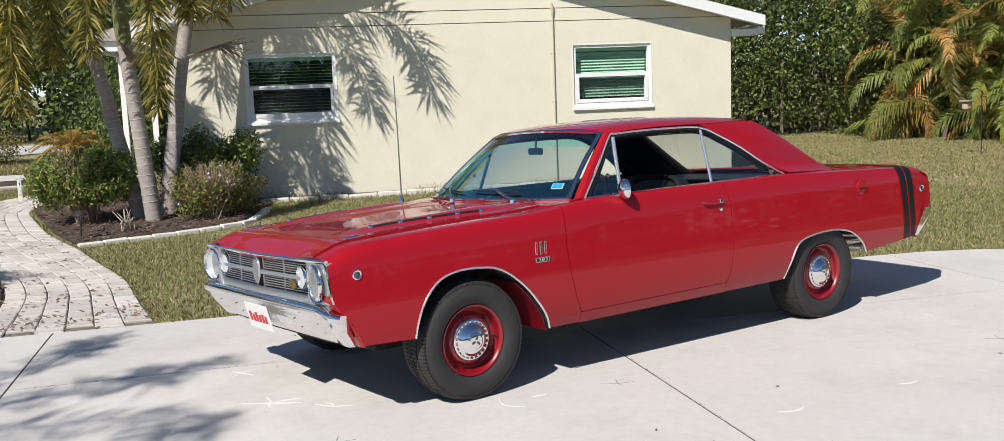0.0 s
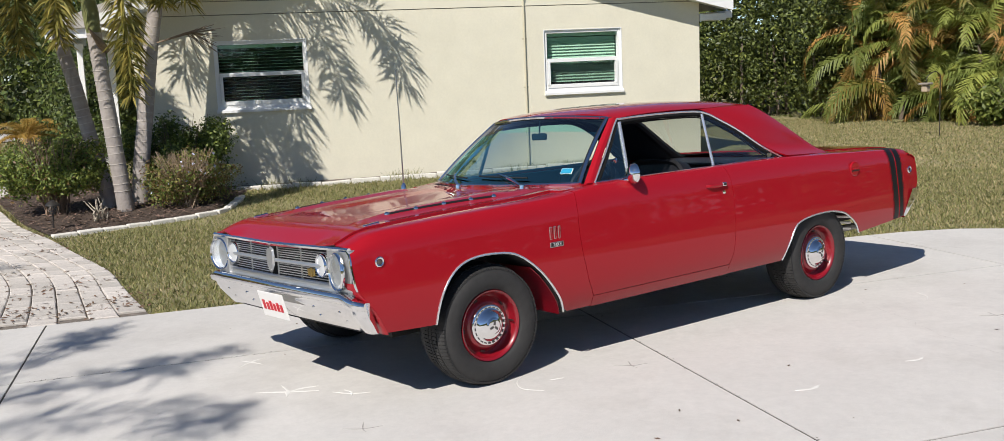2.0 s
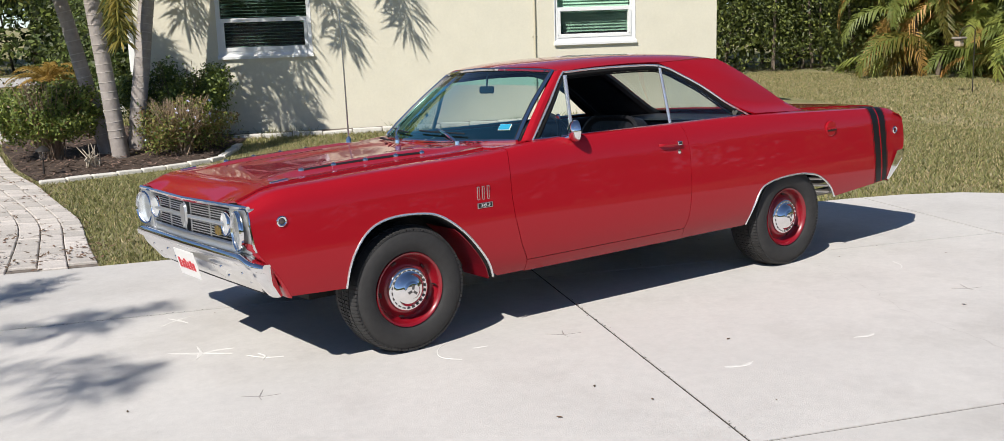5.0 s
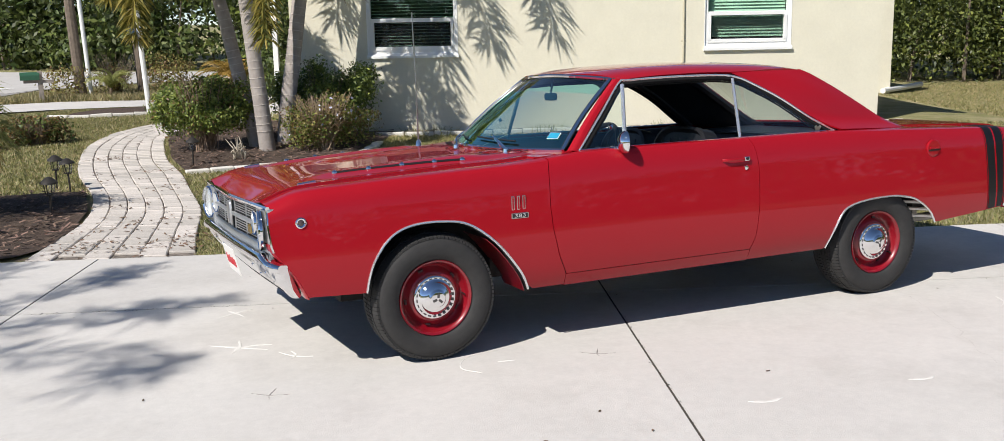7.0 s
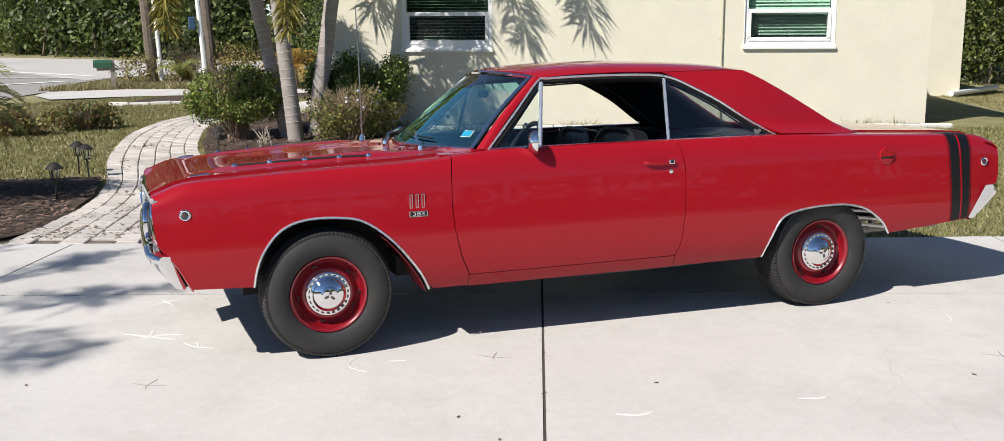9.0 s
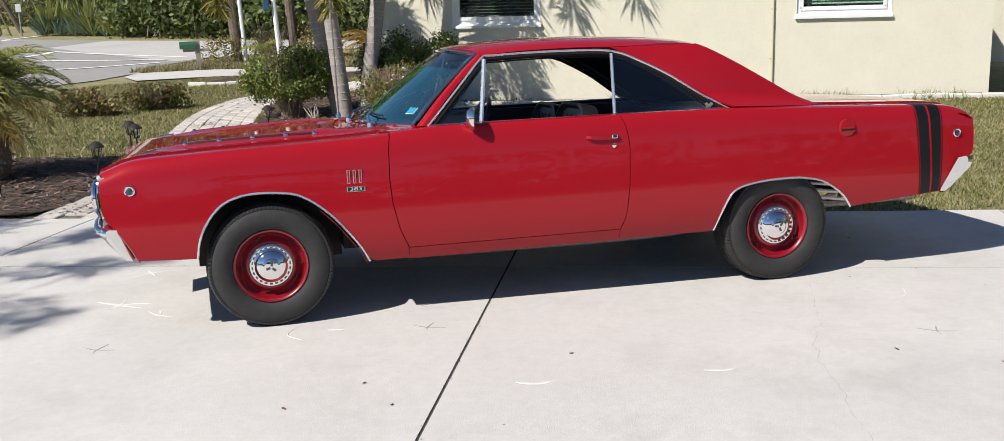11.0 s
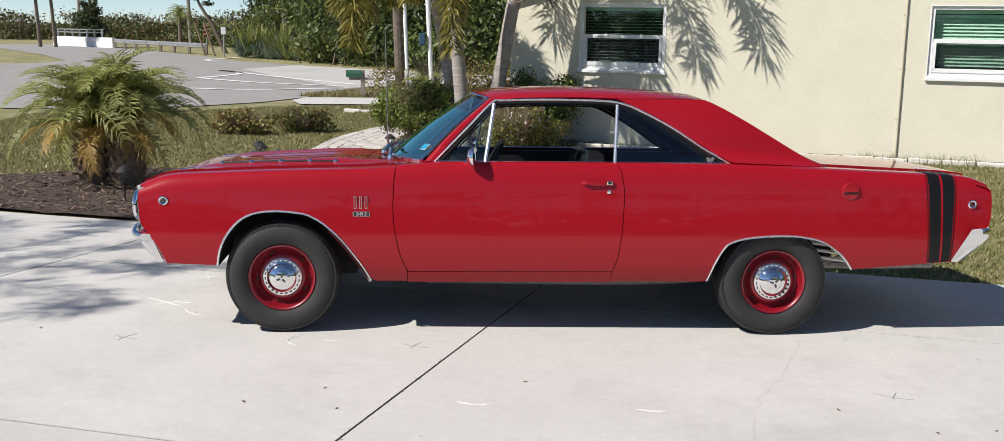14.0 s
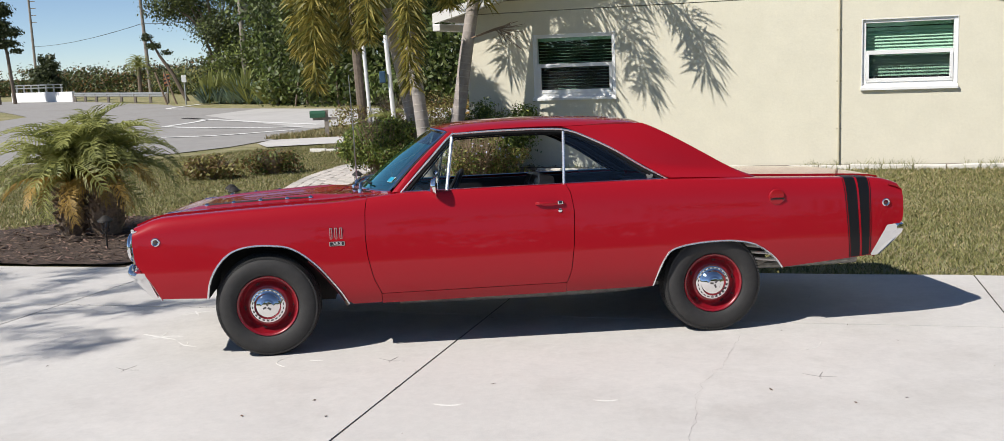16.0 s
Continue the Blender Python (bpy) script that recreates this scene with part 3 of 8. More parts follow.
def side_panel(x_a, x_b, low, cols, rows=14, ledge=None, cuts=(), reach=(1.0, 1.0)):
    """Outer skin between two edge curves x(z); low(x) is its lower edge; ledge carries it over the top to that half width."""
    us = sorted({k / cols for k in range(cols + 1)} | set(cuts))
    grid = []
    for u in us:
        col = []
        for j in range(rows + 1):
            t = j / rows
            zn = 0.30 + (0.96 - 0.30) * t
            for _ in range(2):
                fa, fb = max(0.0, 1 - u / reach[0]), max(0.0, 1 - (1 - u) / reach[1])
                x = x_a(0.74) + (x_b(0.74) - x_a(0.74)) * u + (x_a(zn) - x_a(0.74)) * fa + (x_b(zn) - x_b(0.74)) * fb
                zn = low(x) + (z_top(x) - low(x)) * t
            z = zn
            col.append((x, side_y(x, z), z))
        if ledge is not None:
            x, y, z = col[-1]
            inn = ledge(x)
            for f, dz in ((0.08, 0.005), (0.22, 0.009), (0.55, 0.012), (1.0, 0.013)):
                col.append((x, y + (inn - y) * f, z + dz))
        grid.append(col)
    n = len(grid[0])
    verts = [p for c in grid for p in c]
    faces = [(i * n + j, (i + 1) * n + j, (i + 1) * n + j + 1, i * n + j + 1) for i in range(len(grid) - 1) for j in range(n - 1)]
    return verts, faces


def mirrored(geo, sy):
    """Left side (towards -y) for sy=-1; faces keep facing out."""
    v = [(x, sy * y, z) for x, y, z in geo[0]]
    f = [tuple(q) for q in geo[1]] if sy < 0 else [tuple(reversed(q)) for q in geo[1]]
    return v, f


def grid_geo(rows):
    n = len(rows[0])
    return [p for r in rows for p in r], [(i * n + j, i * n + j + 1, (i + 1) * n + j + 1, (i + 1) * n + j) for i in range(len(rows) - 1) for j in range(n - 1)]


GAP = 0.0022


def fender_low(x):
    if x < F_ARCH[0][0]:
        return 0.386 + (F_ARCH[0][0] - x) * 0.04
    return interp(x, F_ARCH) if x < F_ARCH[-1][0] else 0.295


def quarter_low(x):
    if x < R_ARCH[0][0]:
        return 0.293
    if x > R_ARCH[-1][0]:
        return 0.370 + (x - R_ARCH[-1][0]) * 0.075
    return interp(x, R_ARCH)


def cuts_for(arch, a, b):
    xs_ = []
    for p, q in zip(arch, arch[1:]):
        xs_ += [p[0], (p[0] * 2 + q[0]) / 3, (p[0] + 2 * q[0]) / 3]
    return [(x - a) / (b - a) for x in xs_]


f_cuts = cuts_for(F_ARCH, -2.198, -0.785 - GAP)
q_cuts = cuts_for(R_ARCH, 0.517 + GAP, 2.6928)
fender = side_panel(lambda z: interp(z, NOSE), lambda z: interp(z, DOOR_F) - GAP, fender_low, 40, 22, lambda x: 0.668, f_cuts, (0.26, 0.088))
door = side_panel(lambda z: interp(z, DOOR_F) + GAP, lambda z: interp(z, DOOR_R) - GAP, lambda x: 0.356, 24, 22, lambda x: 0.752)
quarter = side_panel(lambda z: interp(z, DOOR_R) + GAP, lambda z: interp(z, TAIL), quarter_low, 50, 22, lambda x: 0.752 if x < 1.15 else max(0.626, 0.752 - (x - 1.15) * 0.35), q_cuts, (0.22, 0.36))
sides = {}
for sy in (-1, 1):
    sides["fender", sy] = part("front_fender", mirrored(fender, sy), M["paint"], car, smooth=True, solid=0.006)
    sides["door", sy] = part("door", mirrored(door, sy), M["paint"], car, smooth=True, solid=0.008)
    sides["quarter", sy] = part("quarter_panel", mirrored(quarter, sy), M["paint"], car, smooth=True, solid=0.006)
    rows = []
    for k in range(25):
        x = -0.703 + (0.456 + 0.703) * k / 24
        rows.append([(x, side_y(x, z), z) for z in (0.352, 0.335, 0.315, 0.298, 0.290)] + [(x, side_y(x, 0.29) - 0.05, 0.285)])
    part("rocker_panel", mirrored(grid_geo(rows), sy), M["paint"], car, smooth=True, solid=0.004)
    rows = []
    for z in np.linspace(0.388, 0.66, 10):
        x = interp(z, NOSE)
        y = side_y(x, z)
        rows.append([(x + 0.001, y, z), (x - 0.006, y - 0.010, z), (x - 0.010, y - 0.04, z), (x - 0.006, 0.62, z)])
    part("fender_return", mirrored(grid_geo(rows), -sy), M["paint"], car, smooth=True, solid=0.003)
    for arch in (F_ARCH, R_ARCH):
        pts = spline([(x, sy * (side_y(x, z) + 0.002), z) for x, z in arch], 40)
        part("wheel_arch_trim", tubebm(pts, 0.0062, 6), M["bright_trim"], car, smooth=True)

# hood, with two raised ribs and a lip; the nose runs to a slight point
LIFT = [(-2.22, 0.0), (-2.02, 0.0), (-1.92, 0.004), (-1.80, 0.010), (-1.33, 0.018), (-1.1, 0.020), (-0.95, 0.018), (-0.8, 0.012)]


def ease(t):
    t = min(max(t, 0.0), 1.0)
    return t * t * (3 - 2 * t)


def hood_z(x, y):
    a = abs(y)
    plateau = ease((0.595 - a) / 0.075)
    rib = math.exp(-((a - 0.47) / 0.045) ** 2) * 0.013 * ease((x + 2.02) / 0.25) * ease((-0.95 - x) / 0.15)
    dip = -0.012 * ease((0.36 - a) / 0.2) * ease((x + 1.9) / 0.3)
    base = z_top(x) + 0.013
    return base + smooth_interp(x, LIFT) * plateau + rib + dip - 0.026 * ease((-2.08 - x) / 0.14) * ease((0.664 - a) / 0.25)


rows = []
for i in range(49):
    u = i / 48
    row = []
    for j in range(57):
        y = 0.664 * (2 * j / 56 - 1)
        xf = -2.222 + 0.028 * (abs(y) / 0.664) ** 1.3
        xr = -0.985 + 0.17 * (y / 0.664) ** 2
        x = xf + (xr - xf) * u ** 1.15
        row.append((x, y, hood_z(x, y)))
    rows.append(row)
hood = part("hood", grid_geo(rows), M["paint"], car, smooth=True, solid=0.01)
# cowl between the hood and the windscreen
def ws_base(y):
    return -0.828 + 0.215 * (y / 0.73) ** 2, 0.972 - 0.002 * abs(y)
rows = []
for i in range(9):
    row = []
    for j in range(41):
        y = 0.745 * (2 * j / 40 - 1)
        xr = -0.985 + 0.17 * (min(abs(y), 0.664) / 0.664) ** 2 + GAP * 2
        xb, zb = ws_base(y)
        x = xr + (xb + 0.02 - xr) * i / 8
        row.append((x, y, hood_z(min(x, -0.8), y) * (1 - i / 8) + (zb - 0.004) * i / 8 - 0.006 * math.sin(math.pi * i / 8)))
    rows.append(row)
part("cowl_panel", grid_geo(rows), M["paint"], car, smooth=True, solid=0.006)
for sy in (-1, 1):
    for k in range(9):
        y = sy * (0.18 + 0.045 * k)
        x = ws_base(y)[0] - 0.055
        part("cowl_slot", boxbm(x - 0.018, y - 0.006, 0.9725, x + 0.018, y + 0.006, 0.9755), M["black"], car)

# roof
def roof_half(x):
    return interp(x, [(-0.40, 0.555), (-0.2, 0.580), (0.1, 0.600), (0.5, 0.606), (0.8, 0.598), (1.02, 0.578)])
def roof_c(x):
    return smooth_interp(x, [(-0.42, 1.325), (-0.33, 1.356), (-0.2, 1.379), (0.0, 1.393), (0.3, 1.398), (0.6, 1.390), (0.85, 1.376), (1.0, 1.360), (1.1, 1.338)])
def ws_top(y):
    return -0.345 + 0.10 * (y / 0.55) ** 2
rows = []
for i in range(33):
    row = []
    for j in range(41):
        v = 2 * j / 40 - 1
        xf = ws_top(v * 0.565) + 0.012
        x = xf + (1.02 - 0.03 * (1 - v * v) - xf) * i / 32
        h = roof_half(x)
        row.append((x, h * v, roof_c(x) - 0.030 * abs(v) ** 2 - (0.036 - 0.030 * ease((x - 0.5) / 0.5)) * abs(v) ** 9))
    rows.append(row)
part("roof", grid_geo(rows), M["paint"], car, smooth=True, solid=0.012)
C_FRONT = [(0.50, 0.606, 1.330), (0.64, 0.622, 1.272), (0.80, 0.652, 1.190), (1.00, 0.694, 1.062), (1.10, 0.722, 1.002), (1.165, 0.752, 0.972)]
C_REAR = [(1.02, 0.576, 1.326), (1.10, 0.590, 1.292), (1.26, 0.617, 1.205), (1.43, 0.642, 1.104), (1.60, 0.660, 1.005), (1.74, 0.668, 0.945)]
ca, cb = spline(C_FRONT, 25), spline(C_REAR, 25)
rows = []
for k in range(25):
    t = k / 24
    row = []
    for j in range(17):
        u = j / 16
        p = ca[k].lerp(cb[k], u)
        out = 0.022 * math.sin(math.pi * u) * (0.10 + 0.90 * math.sin(math.pi * min(t * 1.2, 1)))
        zz = p.z + 0.010 * math.sin(math.pi * u) * math.sin(math.pi * min(t * 1.5, 1))
        flare = max(0.0, (t - 0.72) / 0.28) ** 2
        y = p.y + out
        y = y + (side_y(p.x, 0.95) - 0.03 - y) * flare * 0.75 * (1 - u * 0.55)
        row.append((p.x, y, zz))
    # turned in round the rear glass
    e = row[-1]
    row.append((e[0] - 0.004, e[1] - 0.030, e[2] - 0.012))
    row.append((e[0] - 0.03, e[1] - 0.05, e[2] - 0.05))
    rows.append(row)
for sy in (-1, 1):
    part("roof_pillar", mirrored(grid_geo(rows), sy), M["paint"], car, smooth=True, solid=0.01, sharp=75)
# deck, tail panel
def deck_z(x, y):
    return z_top(x) + 0.013 + 0.012 * (1 - (y / 0.64) ** 2)
def tail_x(z, y):
    return interp(z, TAIL) + 0.05 * (1 - (abs(y) / 0.81) ** 2)
rows = []
for i in range(29):
    row = []
    for j in range(33):
        y = 0.622 * (2 * j / 32 - 1)
        xa = 1.60 + 0.06 * (abs(y) / 0.62) ** 2
        x = xa + (2.60 - xa) * i / 28
        row.append((x, y, deck_z(x, y)))
    rows.append(row)
part("boot_lid", grid_geo(rows), M["paint"], car, smooth=True, solid=0.01)
rows = []
for z in (0.40, 0.45, 0.50, 0.56, 0.60, 0.63, 0.70, 0.78, 0.83, 0.855, 0.87):
    row = []
    for j in range(33):
        v = 2 * j / 32 - 1
        x = tail_x(z, v * 0.81)
        row.append((x - (0.028 if z > 0.85 else 0) - (0.05 if z > 0.86 else 0), v * (side_y(min(interp(z, TAIL), 2.69), min(z, 0.80)) - 0.004), z))
    rows.append(row)
part("tail_panel", grid_geo(rows), M["paint"], car, smooth=True, solid=0.006)
for sy in (-1, 1):
    part("tail_lamp", boxbm(2.70, sy * 0.30 if sy > 0 else -0.70, 0.70, 2.745, 0.70 if sy > 0 else -0.30, 0.80), M["redlens"], car, bevel=0.01)

# glass
def ws_grid(inset, lift, a=0.0, b=1.0):
    rows_ = []
    for i in range(13):
        t = a + (b - a) * i / 12
        row = []
        for j in range(33):
            v = 2 * j / 32 - 1
            y0, y1 = v * (0.708 - inset), v * (0.552 - inset)
            x0, z0 = ws_base(y0)
            x1, z1 = ws_top(y1), 1.352 - 0.028 * v * v
            s = inset * 1.3 + t * (1 - 2.6 * inset)
            row.append((x0 + (x1 - x0) * s - lift - 0.02 * math.sin(math.pi * s), y0 + (y1 - y0) * s, z0 + (z1 - z0) * s + lift))
        rows_.append(row)
    return grid_geo(rows_)
def pane(name, geo, mat, parent, label=""):
    p = part(name, geo, mat, parent, label, smooth=True)
    p.visible_shadow = False
    return p
wsob = pane("windscreen", ws_grid(0.012, 0.0, 0.0, 0.80), M["screen_glass"], car, "clear green-tinted windscreen")
pane("tint_band", ws_grid(0.012, 0.0, 0.80, 1.0), M["shade_glass"], wsob, "darker green tint along the top edge")
g = ws_grid(0.0, 0.004)
ring = [g[0][j] for j in range(33)] + [g[0][i * 33 + 32] for i in range(1, 13)] + [g[0][12 * 33 + j] for j in range(31, -1, -1)] + [g[0][i * 33] for i in range(11, -1, -1)]
part("windscreen_trim", tubebm(ring, 0.0105, 6), M["chrome"], car, smooth=True)
part("windscreen_seal", tubebm([(x + 0.006, y * 0.98, z - 0.003) for x, y, z in ring], 0.014, 6), M["black"], car)
rear = []
for i in range(9):
    s = i / 8
    rear.append([(1.0 - 0.03 * (1 - v * v) + 0.60 * s + 0.03 * (1 - v * v) * s, v * (0.545 + 0.06 * s), 1.342 - 0.02 * v * v - 0.375 * s + 0.03 * math.sin(math.pi * s)) for v in (2 * j / 16 - 1 for j in range(17))])
pane("rear_window", grid_geo(rear), M["carglass"], car)

for sy in (-1, 1):
    # front pillar
    a0, a1 = Vector((-0.612, 0.726, 0.972)), Vector((-0.242, 0.560, 1.326))
    b0, b1 = Vector((-0.560, 0.752, 0.968)), Vector((-0.205, 0.590, 1.328))
    rows = []
    for i in range(13):
        t = i / 12
        p, q = a0.lerp(a1, t), b0.lerp(b1, t)
        bow = Vector((-0.010, 0.006, 0.006)) * math.sin(math.pi * t)
        r = [p.lerp(q, u) + bow + Vector((-0.008, 0.012, 0.004)) * math.sin(math.pi * u) for u in (0, 0.25, 0.5, 0.75, 1)]
        r.append(q + bow + Vector((0.01, -0.035, 0)))
        rows.append([tuple(v) for v in r])
    part("pillar_trim", tubebm([tuple(a0.lerp(a1, t).lerp(b0.lerp(b1, t), 0.5) + Vector((0.016, -0.030, -0.004))) if sy > 0 else (a0.lerp(a1, t).lerp(b0.lerp(b1, t), 0.5).x + 0.016, -(a0.lerp(a1, t).lerp(b0.lerp(b1, t), 0.5).y - 0.030), a0.lerp(a1, t).lerp(b0.lerp(b1, t), 0.5).z - 0.004) for t in np.linspace(0.02, 0.98, 8)], 0.026, 8), M["vinyl"], car)
    part("windscreen_pillar", mirrored(grid_geo(rows), sy), M["paint"], car, smooth=True, solid=0.012)
    # drip rail: bright strip, dark seal and inner frame
    rail = [(-0.556, 0.752, 0.968), (-0.38, 0.678, 1.150), (-0.225, 0.602, 1.306), (-0.16, 0.600, 1.318), (0.1, 0.616, 1.326), (0.42, 0.622, 1.322), (0.55, 0.626, 1.302),
            (0.66, 0.634, 1.256), (0.82, 0.664, 1.172), (1.00, 0.704, 1.054), (1.10, 0.734, 0.998), (1.158, 0.758, 0.966)]
    pts = spline([(x, sy * y, z) for x, y, z in rail], 70)
    part("drip_rail", tubebm(pts, 0.0066, 6), M["bright_trim"], car, smooth=True)
    part("door_seal", tubebm([(p.x * 0.985 + 0.006, p.y - sy * 0.004, p.z - 0.019) for p in pts], 0.014, 6), M["seal"], car)
    part("window_frame", tubebm([(p.x * 0.97 + 0.012, p.y - sy * 0.010, p.z - 0.036) for p in pts[1:-1]], 0.0048, 6), M["seal"], car, smooth=True)
    part("belt_moulding", tubebm([(x, sy * 0.748, 0.972) for x in np.linspace(-0.56, 1.14, 24)], 0.006, 6), M["chrome"], car, smooth=True)
    # quarter light and its upright, vent window and its post
    post = [(0.478, sy * 0.742, 0.962), (0.500, sy * 0.632, 1.300)]
    if sy < 0:      # the far quarter glass is wound down
        part("quarter_window_post", tubebm(post, 0.0095, 8), M["bright_trim"], car, smooth=True)
    top = [(0.50, 0.628, 1.296), (0.56, 0.632, 1.286), (0.66, 0.642, 1.238), (0.82, 0.668, 1.155), (1.00, 0.704, 1.036), (1.12, 0.736, 0.968)]
    tp = spline(top, 20)
    verts, faces = [], []
    for k, p in enumerate(tp):
        f = k / 19
        verts += [tuple(p), (0.482 + (1.12 - 0.482) * f, 0.736, 0.966)]
    faces = [(2 * k, 2 * k + 1, 2 * k + 3, 2 * k + 2) for k in range(19)]
    if sy < 0:
        pane("quarter_window", mirrored((verts, faces), sy), M["quarter_glass"], car, "dark reflecting rear quarter window")
    part("vent_post", tubebm([(-0.268, sy * 0.738, 0.958), (-0.214, sy * 0.618, 1.298)], 0.0115, 8), M["bright_trim"], car, smooth=True)
    vent = ([(-0.520, 0.738, 0.966), (-0.278, 0.736, 0.966), (-0.222, 0.618, 1.288)], [(0, 1, 2)])
    pane("vent_window", mirrored(vent, sy), M["carglass"], car)
    part("vent_frame", tubebm([(-0.52, sy * 0.738, 0.970), (-0.278, sy * 0.737, 0.970)], 0.008, 6), M["chrome"], car, smooth=True)
    part("vent_latch", tubebm([(-0.34, sy * 0.70, 1.075), (-0.325, sy * 0.69, 1.085)], 0.012, 8), M["chrome"], car, smooth=True)

# cabin
cab = bmesh.new()
box(cab, -0.72, -0.70, 0.30, 1.10, 0.70, 0.335)
part("cabin_floor", cab, M["under"], car)
for sy in (-1, 1):
    part("door_lining", boxbm(-0.70, min(sy * 0.70, sy * 0.742), 0.34, 1.18, max(sy * 0.70, sy * 0.742), 0.955), M["vinyl"], car, bevel=0.012)
    part("arm_rest", boxbm(-0.20, min(sy * 0.62, sy * 0.70), 0.66, 0.30, max(sy * 0.62, sy * 0.70), 0.72), M["vinyl"], car, bevel=0.02)
    bm = bmesh.new()
    pin = [(p.x - 0.012, sy * (p.y - 0.014), p.z - 0.012) for p in ca]
    qin = [(p.x - 0.035, sy * (p.y - 0.054), p.z - 0.055) for p in cb]
    part("rear_seal", tubebm([(p.x - 0.030, sy * (p.y - 0.042), p.z - 0.036) for p in cb], 0.034, 8), M["vinyl"], car)
    part("pillar_seal", tubebm([(p.x + 0.004, sy * (p.y - 0.018), p.z - 0.010) for p in ca], 0.021, 8), M["vinyl"], car)
    part("pillar_lining", grid_geo([[a, b] for a, b in zip(pin, qin)]), M["vinyl"], car)
rows = []
for i in range(11):
    row = []
    for j in range(21):
        v = 2 * j / 20 - 1
        x = -0.30 + 1.28 * i / 10
        row.append((x, v * (roof_half(x) - 0.012), roof_c(x) - 0.028 - 0.030 * v * v - 0.03 * abs(v) ** 8))
    rows.append(row)
part("headliner", grid_geo(rows), M["vinyl"], car, smooth=True)
prof = [(-0.80, 0.930), (-0.60, 0.934), (-0.46, 0.924), (-0.39, 0.895), (-0.37, 0.85), (-0.40, 0.78), (-0.42, 0.66), (-0.80, 0.60)]
n = len(prof)
verts = [(x, y, z) for y in (-0.69, 0.69) for x, z in prof]
faces = [(k, (k + 1) % n, n + (k + 1) % n, n + k) for k in range(n)] + [tuple(range(n))[::-1], tuple(range(n, 2 * n))]
part("dashboard", (verts, faces), M["vinyl"], car, bevel=0.012)
bm = bmesh.new()
revolve(bm, [(0.188 + 0.014 * math.cos(a), 0.014 * math.sin(a)) for a in (2 * math.pi * k / 8 for k in range(8))], 40, closed=True)
revolve(bm, [(0.0, -0.02), (0.045, -0.015), (0.05, 0.01), (0.0, 0.02)], 16)
for a in (0, math.pi):
    tube(bm, [(0.04 * math.cos(a), 0.0, 0.04 * math.sin(a)), (0.185 * math.cos(a), 0.0, 0.185 * math.sin(a))], 0.010, 6)
steer = part("steering_wheel", bm, M["vinyl"], car, smooth=True)
steer.matrix_basis = pose(-0.235, -0.37, 0.905, 0, 0, -90) @ pose(0, 0, 0, -28, 0, 0)
part("steering_column", tubebm([(-0.25, -0.37, 0.90), (-0.50, -0.37, 0.76)], 0.03, 10), M["vinyl"], car, smooth=True)


def seat(x, y, w, top):
    s = part("seat", boxbm(x, y - w / 2, 0.40, x + 0.50, y + w / 2, 0.58), M["vinyl"], car, bevel=0.05)
    bm = bmesh.new()
    hh = top - 0.55
    out = [(-w * 0.47, 0.0), (w * 0.47, 0.0), (w * 0.5, hh * 0.55)] + [(w * 0.5 - 0.15 + 0.15 * math.cos(a), hh - 0.13 + 0.13 * math.sin(a)) for a in np.linspace(0, math.pi / 2, 6)] + [(-w * 0.5 + 0.15 - 0.15 * math.sin(a), hh - 0.13 + 0.13 * math.cos(a)) for a in np.linspace(0, math.pi / 2, 6)] + [(-w * 0.5, hh * 0.55)]
    loops = []
    for x_, q_ in ((-0.030, 0.86), (-0.055, 0.93), (-0.050, 1.0), (0.045, 1.0), (0.055, 0.94), (0.040, 0.86)):
        loops.append([bm.verts.new((x_, py * q_, hh * 0.5 + (pz - hh * 0.5) * q_)) for py, pz in out])
    for la_, lb_ in zip(loops, loops[1:]):
        for k in range(len(out)):
            bm.faces.new((la_[k], la_[(k + 1) % len(out)], lb_[(k + 1) % len(out)], lb_[k]))
    bm.faces.new(loops[0][::-1])
    bm.faces.new(loops[-1])
    b = part("backrest", bm, M["vinyl"], s, smooth=True)
    b.matrix_basis = Matrix.Translation((x + 0.50, y, 0.53)) @ pose(0, 0, 0, 0, 14, 0)
    for k in range(5):
        st = part("seam", tubebm([(-0.058, -w * 0.3 + w * 0.15 * k, 0.06), (-0.058, -w * 0.3 + w * 0.15 * k, top - 0.62)], 0.0035, 6), M["vinyl"], s)
        st.matrix_basis = b.matrix_basis
    return s


seat(-0.22, -0.36, 0.54, 1.055)
seat(-0.16, 0.36, 0.54, 1.02)
s = part("rear_bench", boxbm(0.62, -0.64, 0.40, 1.05, 0.64, 0.60), M["vinyl"], car, bevel=0.05)
bm = boxbm(-0.06, -0.62, 0.0, 0.06, 0.62, 0.42)
b = part("backrest", bm, M["vinyl"], s, bevel=0.04)
b.matrix_basis = Matrix.Translation((1.05, 0, 0.54)) @ pose(0, 0, 0, 0, 22, 0)
part("parcel_shelf", boxbm(1.10, -0.62, 0.925, 1.62, 0.62, 0.935), M["vinyl"], car)
mir = part("inside_mirror", boxbm(-0.012, -0.070, -0.022, 0.010, 0.070, 0.022), M["black"], car, bevel=0.012)
mir.location = (-0.335, -0.02, 1.235)
part("mirror_stalk", tubebm([(-0.335, -0.02, 1.255), (-0.31, -0.0, 1.33)], 0.006, 6), M["satin"], mir).matrix_basis = Matrix.Translation((0.335, 0.02, -1.235))

# inside structure under the skin
bm = bmesh.new()
box(bm, -2.06, -0.60, 0.45, -1.80, 0.60, 0.78)
box(bm, -1.78, -0.46, 0.27, -1.02, 0.46, 0.86)
box(bm, -1.02, -0.62, 0.33, -0.80, 0.62, 0.90)
part("engine_bay", bm, M["under"], car)
bm = bmesh.new()
